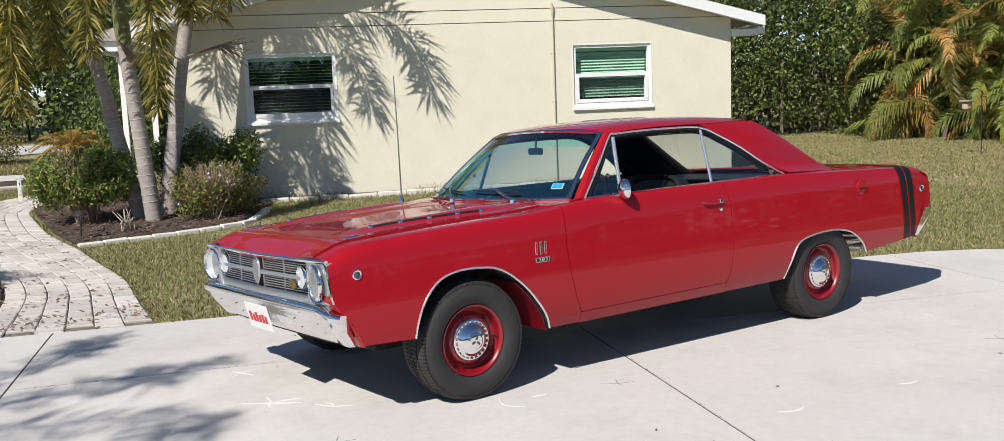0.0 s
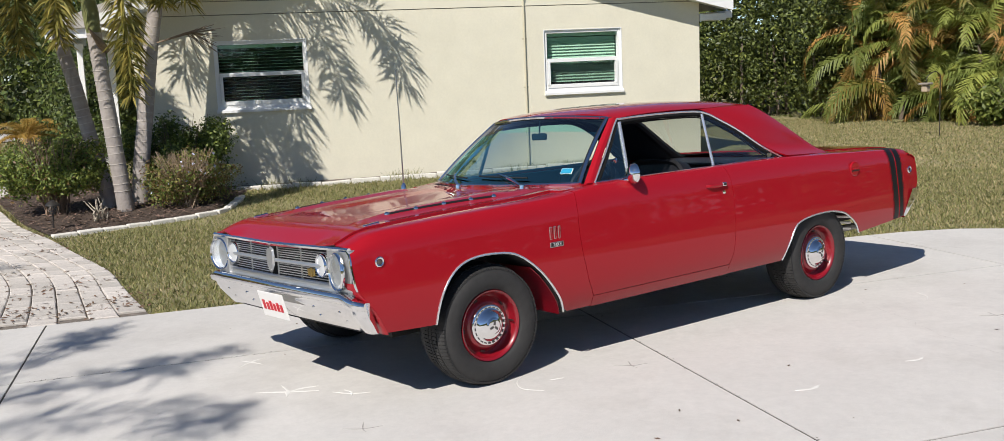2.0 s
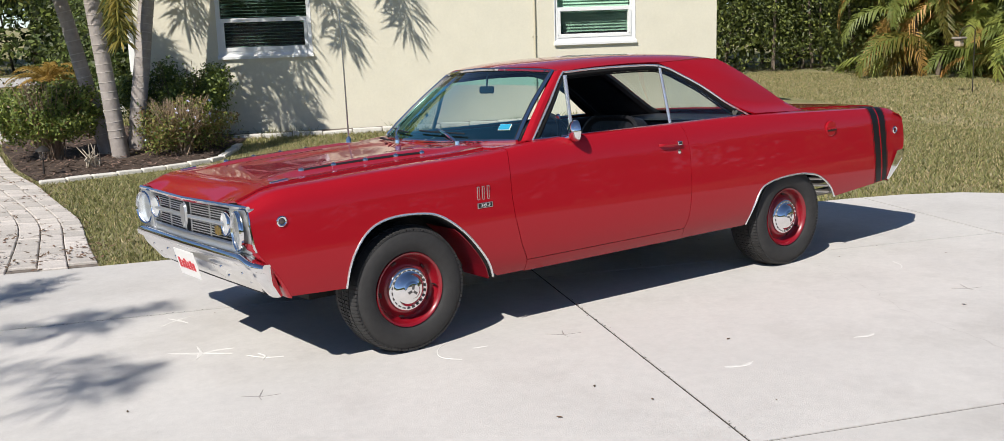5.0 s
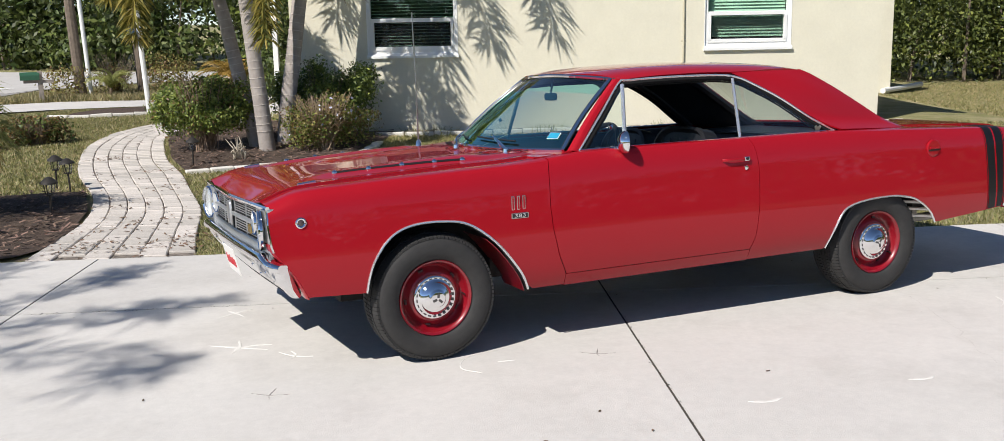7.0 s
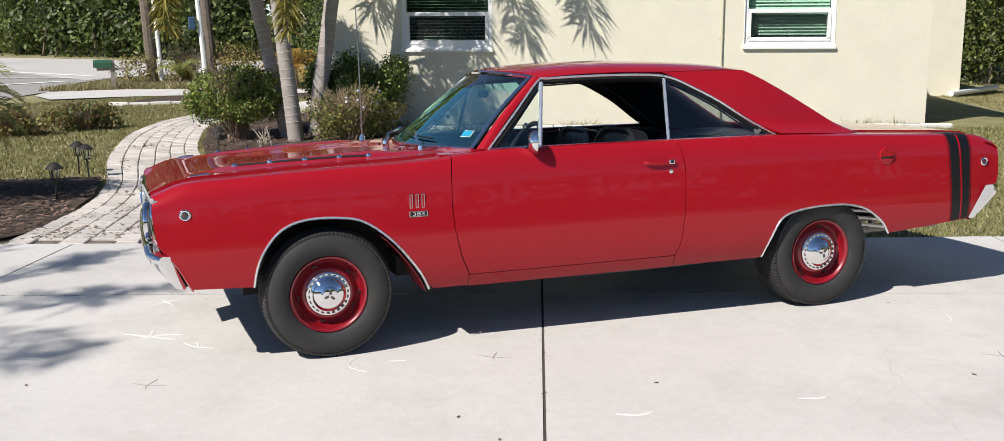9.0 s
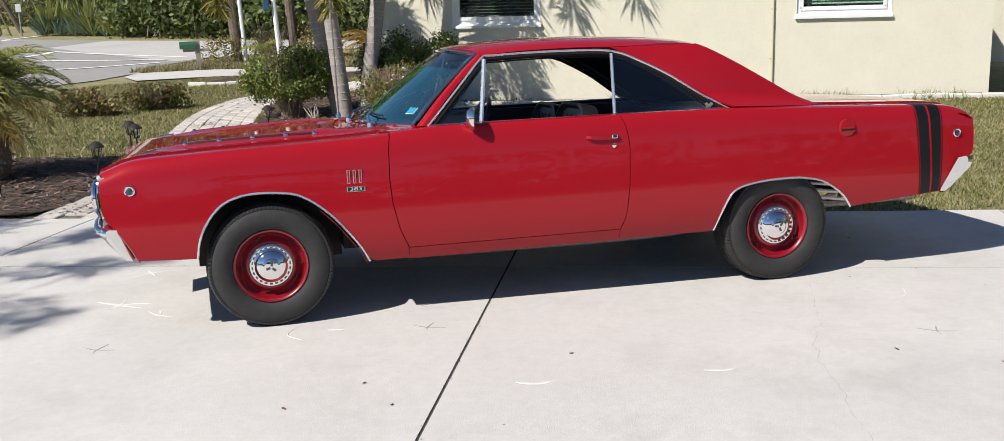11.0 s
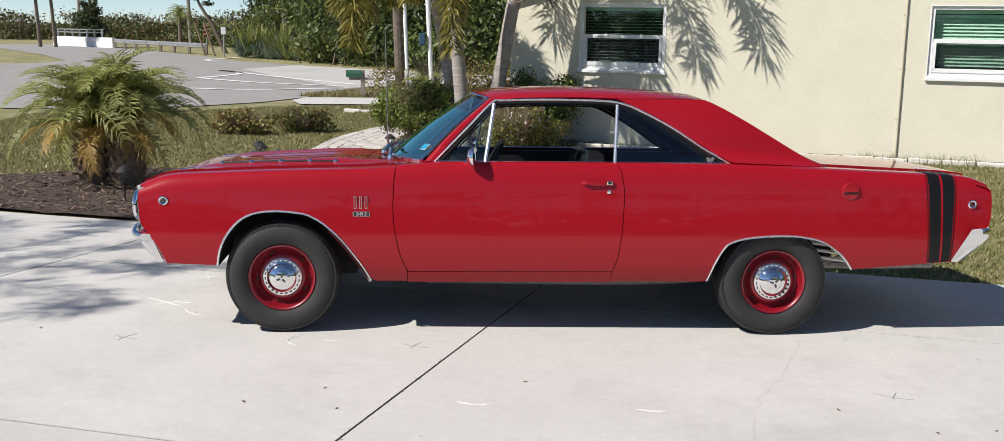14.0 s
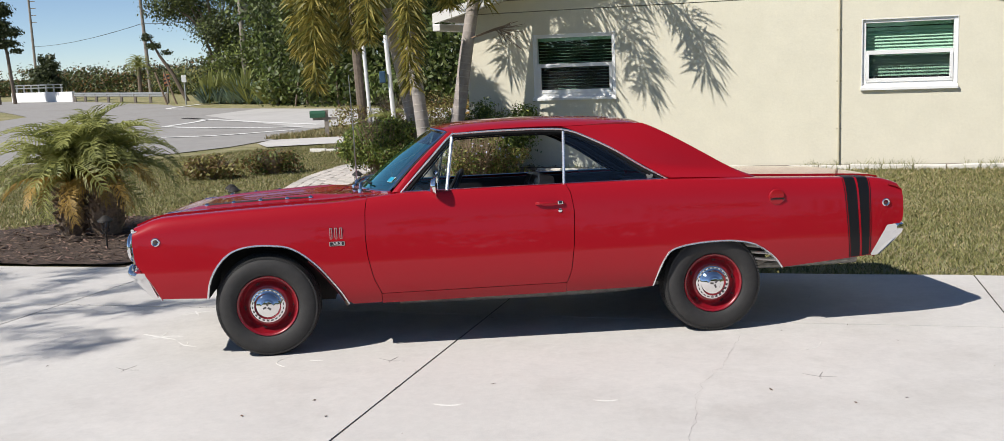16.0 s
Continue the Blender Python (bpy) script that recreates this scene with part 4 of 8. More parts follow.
box(bm, 1.16, -0.48, 0.33, 1.88, 0.48, 0.90)
box(bm, 1.88, -0.66, 0.43, 2.50, 0.66, 0.84)
part("boot_floor", bm, M["under"], car)
for sy in (-1, 1):
    for ax, arch in ((-1.41, F_ARCH), (1.41, R_ARCH)):
        pts = spline([(x, 0, z) for x, z in arch if x < 1.67], 24)
        rows = [[(p.x, sy * (side_y(p.x, p.z) - 0.012), p.z - 0.004) for p in pts], [(p.x * 0.98 + ax * 0.02, sy * 0.48, p.z + 0.03) for p in pts]]
        part("wheel_house", grid_geo(rows), M["under"], car, solid=0.004)
    pts = [p for p in spline([(x, 0, z) for x, z in F_ARCH], 30) if p.x > -1.16]
    rows = [[(p.x - 0.012, sy * (side_y(p.x, p.z) - 0.016), p.z - 0.012) for p in pts], [(p.x - 0.02, sy * 0.60, p.z - 0.004) for p in pts]]
    part("splash_shield", grid_geo(rows), M["wheel_red"], car, "red splash shield behind the front wheel", solid=0.003)
part("cross_member", boxbm(-1.46, -0.50, 0.24, -1.32, 0.50, 0.32), M["under"], car, bevel=0.03)
part("rear_axle", tubebm([(1.41, -0.60, 0.305), (1.41, -0.15, 0.305), (1.41, -0.12, 0.305), (1.41, 0.12, 0.305), (1.41, 0.15, 0.305), (1.41, 0.60, 0.305)], [0.04, 0.04, 0.13, 0.13, 0.04, 0.04], 12), M["under"], car, smooth=True)
M["spring"] = material("worn_spring_steel", (0.30, 0.28, 0.25), 0.6, metal=0.5, noise_scale=30, vary=0.4)
for sy in (-1, 1):
    for k in range(3):
        part("leaf_spring", tubebm(spline([(0.9 + 0.1 * k, sy * 0.56, 0.36 - 0.014 * k), (1.41, sy * 0.56, 0.255 - 0.014 * k), (2.0 - 0.08 * k, sy * 0.56, 0.42 - 0.014 * k)], 14), 0.009, 6), M["spring"], car, smooth=True)
    for k in range(3):
        part("spring_leaf", tubebm([(1.66 + 0.03 * k, sy * 0.66, 0.500 - 0.044 * k), (2.06, sy * 0.66, 0.452 - 0.044 * k)], 0.0105, 6), M["plate_white"], car, smooth=True)
    part("spring_shackle", boxbm(1.97, sy * 0.56 - 0.02, 0.37, 2.01, sy * 0.56 + 0.02, 0.47), M["spring"], car, bevel=0.006)
    part("exhaust_pipe", tubebm(spline([(-0.6, sy * 0.42, 0.23), (1.0, sy * 0.44, 0.235), (1.40, sy * 0.48, 0.40), (1.75, sy * 0.50, 0.34), (2.50, sy * 0.52, 0.345)], 24), 0.026, 10), M["spring"], car, smooth=True)
    part("shock_absorber", tubebm([(1.62, sy * 0.64, 0.30), (1.72, sy * 0.56, 0.52)], 0.025, 10), M["plate_white"], car, smooth=True)

# wheels
M["cap_dark"] = material("cap_recess", (0.10, 0.095, 0.09), 0.4, metal=0.4)


def box_mesh(name, mat, *a):
    bm = boxbm(*a)
    me = bpy.data.meshes.new(name)
    bm.to_mesh(me)
    bm.free()
    me.materials.append(mat)
    return me


CAP_SLOT = box_mesh("cap_slot", M["cap_dark"], 0.0925, -0.0845, -0.0075, 0.0985, -0.0805, 0.0075)
CAP_EMBLEM = box_mesh("cap_emblem", M["cap_dark"], 0.006, -0.1235, -0.006, 0.028, -0.1215, 0.006)


def wheel(ax, sy, yaw=0.0):
    R = 0.308
    bm = bmesh.new()
    prof = [(r_ + (0.010 if r_ > 0.24 else 0.0) * min((r_ - 0.24) / 0.06, 1), a * 1.12 + 0.006) for r_, a in [(0.182, -0.078), (0.196, -0.092), (0.222, -0.104), (0.252, -0.107), (0.279, -0.100), (0.296, -0.086), (0.303, -0.074), (0.3065, -0.04), (R, 0.0), (0.3065, 0.04), (0.303, 0.074), (0.296, 0.086), (0.279, 0.100),
            (0.252, 0.107), (0.222, 0.104), (0.196, 0.092), (0.182, 0.078)]]
    revolve(bm, prof, 72)
    tyre = part("tyre", bm, M["rubber"], None, smooth=True, sharp=50)
    # tread blocks on both shoulders and three ribs
    bm = bmesh.new()
    for k in range(96):
        a = 2 * math.pi * k / 96
        rot = Matrix.Rotation(a, 4, "Y")
        for y0, y1, r0, r1 in ((-0.102, -0.060, 0.295, 0.3185), (0.060, 0.112, 0.295, 0.3185), (-0.050, -0.016, 0.310, 0.3215), (-0.008, 0.010, 0.310, 0.3215), (0.018, 0.054, 0.310, 0.3215)):
            vs = box(bm, r0, y0, -0.0075, r1, y1, 0.0075)
            if abs(y0) > 0.05:
                for v in vs:
                    if abs(v.co.y) > 0.08 and v.co.x > 0.31:
                        v.co.x = 0.306
            for v in vs:
                v.co = rot @ v.co
    tread = part("tread", bm, M["rubber"], tyre)
    bm = bmesh.new()
    revolve(bm, [(0.186, -0.080), (0.190, -0.090), (0.186, -0.097), (0.178, -0.094), (0.172, -0.072), (0.166, -0.050), (0.158, -0.040), (0.150, -0.034), (0.140, -0.040), (0.128, -0.056), (0.118, -0.064), (0.100, -0.060), (0.06, -0.055), (0.0, -0.055)], 56)
    revolve(bm, [(0.186, -0.080), (0.165, 0.0), (0.186, 0.08)], 40)
    rim = part("rim", bm, M["wheel_red"], tyre, smooth=True, sharp=60)
    for k in range(5):
        m = Matrix.Rotation(2 * math.pi * (k + 0.25) / 5, 4, "Y")
        # Dark red block for each slot: the opening's shade is in its colour.
        part("wheel_slot", boxbm(0.137, -0.048, -0.012, 0.148, -0.037, 0.012, m=m), M["slot_shade"], tyre)
    bm = bmesh.new()
    revolve(bm, [(0.112, -0.062), (0.112, -0.074), (0.106, -0.080), (0.100, -0.082), (0.094, -0.081), (0.086, -0.083), (0.078, -0.094), (0.066, -0.106), (0.050, -0.114), (0.042, -0.116), (0.040, -0.119), (0.034, -0.121), (0.0, -0.122)], 48)
    cap = part("hubcap", bm, M["chrome"], tyre, "polished small hubcap", smooth=True, sharp=50)
    for k in range(22):
        m = part("cap_slot", CAP_SLOT, None, tyre)
        m.matrix_basis = Matrix.Rotation(2 * math.pi * k / 22, 4, "Y")
    for k in range(3):
        m = part("cap_emblem", CAP_EMBLEM, None, tyre)
        m.matrix_basis = Matrix.Rotation(2 * math.pi * k / 3 + 0.5, 4, "Y")
    part("valve", tubebm([(0.150, -0.05, 0.03), (0.152, -0.085, 0.03)], 0.004, 6), M["black"], tyre)
    tyre.parent = car
    tyre.matrix_basis = pose(ax, sy * 0.750, 0.3165 if ax < 0 else 0.2935, 0, 0, 0 if sy < 0 else 180) @ pose(0, 0, 0, 0, 31 * (ax > 0) + 12, 0)
    tyre.name = "wheel"
    tyre["label"] = "black tyre on a red steel wheel"
    return tyre


for ax in (-1.41, 1.41):
    for sy in (-1, 1):
        wheel(ax, sy)


# ---- car: front end ----
M["reflector"] = material("silvered_reflector", (0.86, 0.87, 0.87), 0.35, metal=0.55)
M["alloy"] = material("brushed_alloy", (0.62, 0.62, 0.61), 0.38, metal=0.85)


def gx(y):
    return -2.206 + 0.018 * min(abs(y) / 0.62, 1.3)


def sweep(path, section, caps=True):
    """Carries (outward, z) pairs along a plan curve whose left-hand normal points out."""
    path = [Vector(p) for p in path]
    rows_ = []
    for i, p in enumerate(path):
        d = (path[min(i + 1, len(path) - 1)] - path[max(i - 1, 0)]).normalized()
        nrm = Vector((d.y, -d.x))
        rows_.append([(p.x + nrm.x * o, p.y + nrm.y * o, z) for o, z in section])
    v, f = grid_geo(rows_)
    n_ = len(section)
    if caps:
        f = f + [tuple(range(n_)), tuple(range(len(v) - n_, len(v)))[::-1]]
    return v, f


rows = []
for z in (0.60, 0.66, 0.72, 0.78, 0.825):
    rows.append([(gx(y) + 0.045, y, z) for y in np.linspace(-0.78, 0.78, 33)])
part("grille_backing", grid_geo(rows), M["black"], car)
for z0, z1 in ((0.648, 0.712), (0.738, 0.798)):
    for k in range(5):
        z = z0 + (z1 - z0) * (k + 0.5) / 5
        for sy in (-1, 1):
            ys_ = np.linspace(0.05, 0.585, 10) * sy
            part("grille_bar", tubebm([(gx(y) + 0.006, y, z) for y in ys_], 0.0026, 5), M["alloy"], car)
    for sy in (-1, 1):
        for y in (0.045, 0.30, 0.588):
            part("grille_upright", tubebm([(gx(y) + 0.004, sy * y, z0 - 0.006), (gx(y) + 0.004, sy * y, z1 + 0.006)], 0.0045, 6), M["satin"], car)
for sy in (-1, 1):
    ys_ = np.linspace(0.04, 0.60, 12) * sy
    part("grille_centre_bar", tubebm([(gx(y) - 0.006, y, 0.725) for y in ys_], 0.0115, 8), M["alloy"], car, smooth=True)
    part("grille_surround", tubebm([(gx(y) - 0.010, y, 0.814 + 0.008 * abs(y)) for y in np.linspace(0.0, 0.80, 14) * sy], 0.011, 6), M["chrome"], car, smooth=True)
    part("grille_surround", tubebm([(gx(y) - 0.004, y, 0.640) for y in np.linspace(0.0, 0.60, 12) * sy], 0.007, 6), M["satin"], car, smooth=True)
rows = [[(gx(y) + dx, y, z) for y in np.linspace(-0.79, 0.79, 33)] for dx, z in ((0.0, 0.636), (-0.004, 0.618), (0.0, 0.600), (0.02, 0.585))]
part("grille_apron", grid_geo(rows), M["alloy"], car, smooth=True, solid=0.004)
# centre shield
outline = [(0.0, 0.060), (0.030, 0.050), (0.036, 0.020), (0.030, -0.025), (0.0, -0.058), (-0.030, -0.025), (-0.036, 0.020), (-0.030, 0.050)]
verts = [(-2.230, y * 0.8, 0.726 + z) for y, z in outline] + [(-2.216, y, 0.726 + z * 1.1) for y, z in outline]
faces = [tuple(range(8)), tuple(range(8, 16))[::-1]] + [(k, (k + 1) % 8, 8 + (k + 1) % 8, 8 + k) for k in range(8)]
part("grille_shield", (verts, faces), M["alloy"], car, bevel=0.004)
for k in range(3):
    part("grille_badge", boxbm(gx(0.42) - 0.012, -0.455 + 0.026 * k, 0.668 - 0.006 * (k % 2), gx(0.42) - 0.004, -0.434 + 0.026 * k, 0.705 + 0.006 * (k % 2)), M["gold"], car, "small gold trim badge", bevel=0.003)
for sy in (-1, 1):
    # lamp housing plate with both bowls
    v = []
    y0, y1 = 0.595, 0.806
    plate = [(gx(y0) - 0.016, sy * y0, 0.606), (-2.196, sy * y1, 0.612), (-2.200, sy * y1, 0.818), (gx(y0) - 0.016, sy * y0, 0.822)]
    inner = [(x + 0.05, y, z) for x, y, z in plate]
    part("lamp_housing", (plate + inner, [(0, 1, 2, 3), (7, 6, 5, 4), (0, 4, 5, 1), (1, 5, 6, 2), (2, 6, 7, 3), (3, 7, 4, 0)]), M["alloy"], car, bevel=0.006)
    m = pose(-2.203, sy * 0.700, 0.712, 0, 0, -90 + sy * 9)
    bm = bmesh.new()
    revolve(bm, [(0.094, 0.0), (0.096, -0.012), (0.091, -0.020), (0.084, -0.014), (0.083, 0.0)], 36, m)
    lamp = part("headlamp", bm, M["chrome"], car, "round sealed-beam headlamp in a bright ring", smooth=True)
    bm = bmesh.new()
    revolve(bm, [(0.083, -0.006), (0.070, -0.014), (0.045, -0.021), (0.0, -0.024)], 36, m)
    p = part("headlamp_lens", bm, M["lens"], lamp, smooth=True)
    p.visible_shadow = False
    bm = bmesh.new()
    revolve(bm, [(0.082, -0.004), (0.060, 0.004), (0.03, 0.012), (0.0, 0.014)], 28, m)
    part("reflector", bm, M["reflector"], lamp, smooth=True)
    m = pose(gx(0.53) - 0.006, sy * 0.528, 0.728, 0, 0, -90 + sy * 5)
    bm = bmesh.new()
    revolve(bm, [(0.060, 0.01), (0.060, -0.008), (0.057, -0.013), (0.053, -0.010), (0.052, 0.0)], 30, m)
    lamp = part("parking_lamp", bm, M["chrome"], car, smooth=True)
    bm = bmesh.new()
    revolve(bm, [(0.052, -0.004), (0.03, -0.009), (0.0, -0.011)], 24, m)
    part("parking_lens", bm, M["reflector"], lamp, smooth=True)
    edge_line = [(interp(z, NOSE) - 0.002, sy * (side_y(interp(z, NOSE), z) - 0.004), z) for z in np.linspace(0.622, 0.822, 9)]
    part("lamp_bezel_edge", tubebm(edge_line, 0.0065, 6), M["chrome"], car, smooth=True)

# bumpers
plan = spline([(-2.172, -0.874, 0), (-2.200, -0.864, 0), (-2.222, -0.834, 0), (-2.232, -0.75, 0), (-2.238, -0.45, 0), (-2.242, 0.0, 0), (-2.238, 0.45, 0), (-2.232, 0.75, 0), (-2.222, 0.834, 0), (-2.200, 0.864, 0), (-2.172, 0.874, 0)], 61)
def wrap(plan_, sec_, sgn, slim=0.0):
    """A bumper blade: the section leans back along the car, so that the ends slant."""
    ends = [max(0.0, abs(2 * k / (len(plan_) - 1) - 1) - 0.84) / 0.16 for k in range(len(plan_))]
    v_, f_ = grid_geo([[(p.x + sgn * o * (1 - slim * 0.30 * e), p.y * (1 + (0.45 if slim else 0.04) * o), z - slim * 0.045 * e * max(0.0, (z - 0.45) / 0.16)) for o, z in sec_] for p, e in zip(plan_, ends)])
    n_ = len(sec_)
    return v_, f_ + [tuple(range(n_)), tuple(range(len(v_) - n_, len(v_)))[::-1]]


sec = [(-0.060, 0.604), (-0.012, 0.612), (0.004, 0.604), (0.010, 0.588), (0.004, 0.568), (-0.014, 0.557), (-0.026, 0.548), (-0.030, 0.530), (-0.046, 0.500), (-0.085, 0.450), (-0.128, 0.402), (-0.140, 0.394), (-0.150, 0.402)]
fb = part("front_bumper", wrap(plan, sec, -1, 1.0), M["chrome"], car, smooth=True, sharp=60)
rows = []
for p in plan:
    e = max(0.0, (abs(p.y) - 0.78) / 0.094)
    rows.append([(p.x + 0.135 + 0.05 * e, max(-0.735, min(0.735, p.y * 0.9)), z) for z in (0.392, 0.40, 0.45, 0.52, 0.60)])
part("front_valance", grid_geo(rows), M["under"], car, smooth=True, solid=0.004)
for y in (-0.66, -0.40, 0.40, 0.66):
    for z in (0.505, 0.455):
        bm = bmesh.new()
        revolve(bm, [(0.008, 0.0), (0.007, -0.004), (0.0, -0.006)], 10, pose(-2.199 + 0.008 * (abs(y) > 0.6) + (0.505 - z) * 0.78, y, z, 0, 0, -90))
        part("bumper_bolt", bm, M["chrome"], fb, smooth=True)
tilt = Matrix.Translation((-2.226, 0.0, 0.478)) @ pose(0, 0, 0, 0, -14, 0)
plate = part("number_plate", boxbm(-0.004, -0.152, -0.074, 0.0, 0.152, 0.074), M["plate_white"], fb, "white dealer plate with red bars", bevel=0.002)
plate.matrix_basis = tilt
for k, (a, h) in enumerate(((-0.105, 0.055), (-0.062, 0.042), (-0.022, 0.055), (0.018, 0.042), (0.060, 0.050), (0.100, 0.042))):
    part("plate_bar", boxbm(-0.006, -a - 0.015, -0.030, -0.0042, -a + 0.015, -0.030 + h), M["plate_red"], plate)
plan = spline([(2.625, 0.858, 0), (2.655, 0.850, 0), (2.690, 0.822, 0), (2.725, 0.72, 0), (2.765, 0.40, 0), (2.775, 0.0, 0), (2.765, -0.40, 0), (2.725, -0.72, 0), (2.690, -0.822, 0), (2.655, -0.850, 0), (2.625, -0.858, 0)], 51)
sec = [(-0.06, 0.606), (-0.01, 0.612), (0.004, 0.600), (0.004, 0.572), (-0.012, 0.545), (-0.055, 0.505), (-0.105, 0.460), (-0.150, 0.420), (-0.162, 0.412), (-0.170, 0.420)]
part("rear_bumper", wrap(plan, sec, 1), M["chrome"], car, smooth=True, sharp=60)

# ---- car: trim and fittings ----
for sy in (-1, 1):
    for x, z in ((-2.053, 0.748), (2.568, 0.751)):
        m = pose(x, sy * (side_y(x, z) + 0.001), z, 0, 0, 0 if sy < 0 else 180)
        bm = bmesh.new()
        revolve(bm, [(0.026, 0.004), (0.026, -0.005), (0.021, -0.009), (0.015, -0.006)], 24, m)
        o = part("side_marker", bm, M["chrome"], car, smooth=True)
        bm = bmesh.new()
        revolve(bm, [(0.016, -0.004), (0.009, -0.010), (0.0, -0.012)], 20, m)
        part("marker_lens", bm, M["amber"] if x < 0 else M["dark_lens"], o, smooth=True)
    # badge: three slim letter shapes over a numbered plate
    y = sy * (side_y(-0.96, 0.74) + 0.001)
    for k, x in enumerate((-0.995, -0.965, -0.935)):
        o = part("badge_letter", boxbm(x - 0.0085, -0.003, -0.036, x + 0.0085, 0.003, 0.036), M["satin"], car, bevel=0.003)
        o.location = (0, y, 0.745)
        q = part("letter_inlay", boxbm(x - 0.0045, -0.0038, -0.031, x + 0.0045, 0.0038, 0.031), M["paint"], o)
    o = part("badge_plate", boxbm(-1.008, -0.003, -0.014, -0.914, 0.003, 0.014), M["satin"], car, bevel=0.002)
    o.location = (0, sy * (side_y(-0.96, 0.682) + 0.001), 0.682)
    part("badge_inlay", boxbm(-1.003, -0.0038, -0.0105, -0.919, 0.0038, 0.0105), M["black"], o)
    fc = bpy.data.curves.new("badge_number", "FONT")
    fc.body, fc.size, fc.extrude, fc.align_x, fc.align_y = "383", 0.030, 0.0006, "CENTER", "CENTER"
    tmp = bpy.data.objects.new("badge_number", fc)
    me = bpy.data.meshes.new_from_object(tmp)
    bpy.data.objects.remove(tmp)
    me.materials.append(M["chrome"])
    t = part("badge_number", me, None, o)
    t.matrix_basis = Matrix.Translation((-0.961, sy * 0.0045, 0)) @ (pose(0, 0, 0, 90, 0, 0) if sy < 0 else pose(0, 0, 0, 90, 0, 180)) @ Matrix.Diagonal((1.45, 0.8, 1, 1))
    # door handle with button and lock
    y = side_y(0.4, 0.875) + 0.002
    hp = [(0.300, y, 0.876), (0.312, y + 0.012, 0.876), (0.33, y + 0.019, 0.876), (0.40, y + 0.020, 0.875), (0.440, y + 0.016, 0.874)]
    rows = [[(p.x, sy * (p.y + dy), p.z + dz) for dy, dz in ((-0.005, -0.0075), (0.001, -0.0085), (0.003, -0.004), (0.003, 0.003), (0.0, 0.0075), (-0.006, 0.0075), (-0.005, -0.0075))] for p in spline(hp, 14)]
    # Body paint on the grip stands in for the red that chrome would mirror.
    o = part("door_handle", grid_geo(rows), M["paint"], car, "slim door handle with a chrome button", smooth=True)
    o.location = (-0.025, 0, -0.012)
    part("handle_button", boxbm(0.440, min(sy * y, sy * (y + 0.018)), 0.864, 0.476, max(sy * y, sy * (y + 0.018)), 0.888), M["chrome"], o, bevel=0.005)
    part("button_inlay", boxbm(0.447, min(sy * (y + 0.016), sy * (y + 0.0195)), 0.869, 0.468, max(sy * (y + 0.016), sy * (y + 0.0195)), 0.883), M["black"], o)
    bm = bmesh.new()
    revolve(bm, [(0.013, 0.004), (0.012, -0.004), (0.0, -0.006)], 16, pose(0.430, sy * (side_y(0.43, 0.814) + 0.001), 0.814, 0, 0, 0 if sy < 0 else 180))
    part("door_lock", bm, M["chrome"], car, smooth=True)
    # tail stripes: two bands with pin lines
    for (a0, a1), (b0, b1) in (((2.295, 2.369), (2.318, 2.380)), ((2.383, 2.458), (2.394, 2.442))):
        rows = []
        for j in range(25):
            t = j / 24
            row = []
            for u in np.linspace(0, 1, 5):
                x = (b0 + (b1 - b0) * u) * (1 - t) + (a0 + (a1 - a0) * u) * t
                z = quarter_low(x) + 0.004 + (z_top(x) - quarter_low(x) - 0.004) * t
                row.append((x, side_y(x, z) + 0.0018, z))
            rows.append(row)
        for fy in (0.10, 0.25, 0.55, 1.0):
            row = []
            for u in np.linspace(0, 1, 5):
                x = a0 + (a1 - a0) * u
                y0 = side_y(x, z_top(x))
                row.append((x, y0 + (0.628 - y0) * fy, z_top(x) + 0.0018 + np.interp(fy, (0, 0.08, 0.22, 0.55, 1), (0, 0.005, 0.009, 0.012, 0.013))))
            rows.append(row)
        part("tail_stripe", mirrored(grid_geo([list(r) for r in zip(*rows)]), sy), M["stripe"], car, smooth=True)
    for xb, xt in ((2.310, 2.285), (2.451, 2.467)):
        rows = []
        for j in range(25):
            t = j / 24
            row = []
            for u in (-0.0025, 0.0025):
                x = xb * (1 - t) + xt * t + u
                z = quarter_low(x) + 0.004 + (z_top(x) - quarter_low(x) - 0.004) * t
                row.append((x, side_y(x, z) + 0.0018, z))
            rows.append(row)
        part("pin_line", mirrored(grid_geo([list(r) for r in zip(*rows)]), sy), M["stripe"], car, smooth=True)
for a0, a1 in ((2.295, 2.369), (2.383, 2.458)):
    rows = [[(a0 + (a1 - a0) * u, y, deck_z(a0 + (a1 - a0) * u, y) + 0.002) for y in np.linspace(-0.62, 0.62, 17)] for u in (0, 0.33, 0.66, 1)]
    part("tail_stripe", grid_geo(rows), M["stripe"], car, smooth=True)

# Added dark boxes behind the front door seams keep light from showing through.
for sy in (-1, 1):
    part("hinge_pillar", boxbm(-0.83, min(sy * 0.745, sy * 0.812), 0.30, -0.66, max(sy * 0.745, sy * 0.812), 0.92), M["under"], car)
# fuel cap on the near side
y = -(side_y(1.830, 0.826) + 0.001)
bm = bmesh.new()
revolve(bm, [(0.052, 0.004), (0.052, -0.006), (0.047, -0.010), (0.0, -0.012)], 32, pose(1.830, y, 0.826))
cap = part("fuel_cap", bm, M["paint"], car, smooth=True)
part("cap_slot", boxbm(1.786, y - 0.0135, 0.810, 1.876, y - 0.0115, 0.817), M["black"], cap)
part("cap_grip", boxbm(1.794, y - 0.019, 0.820, 1.868, y - 0.010, 0.832), M["paint"], cap, bevel=0.003)
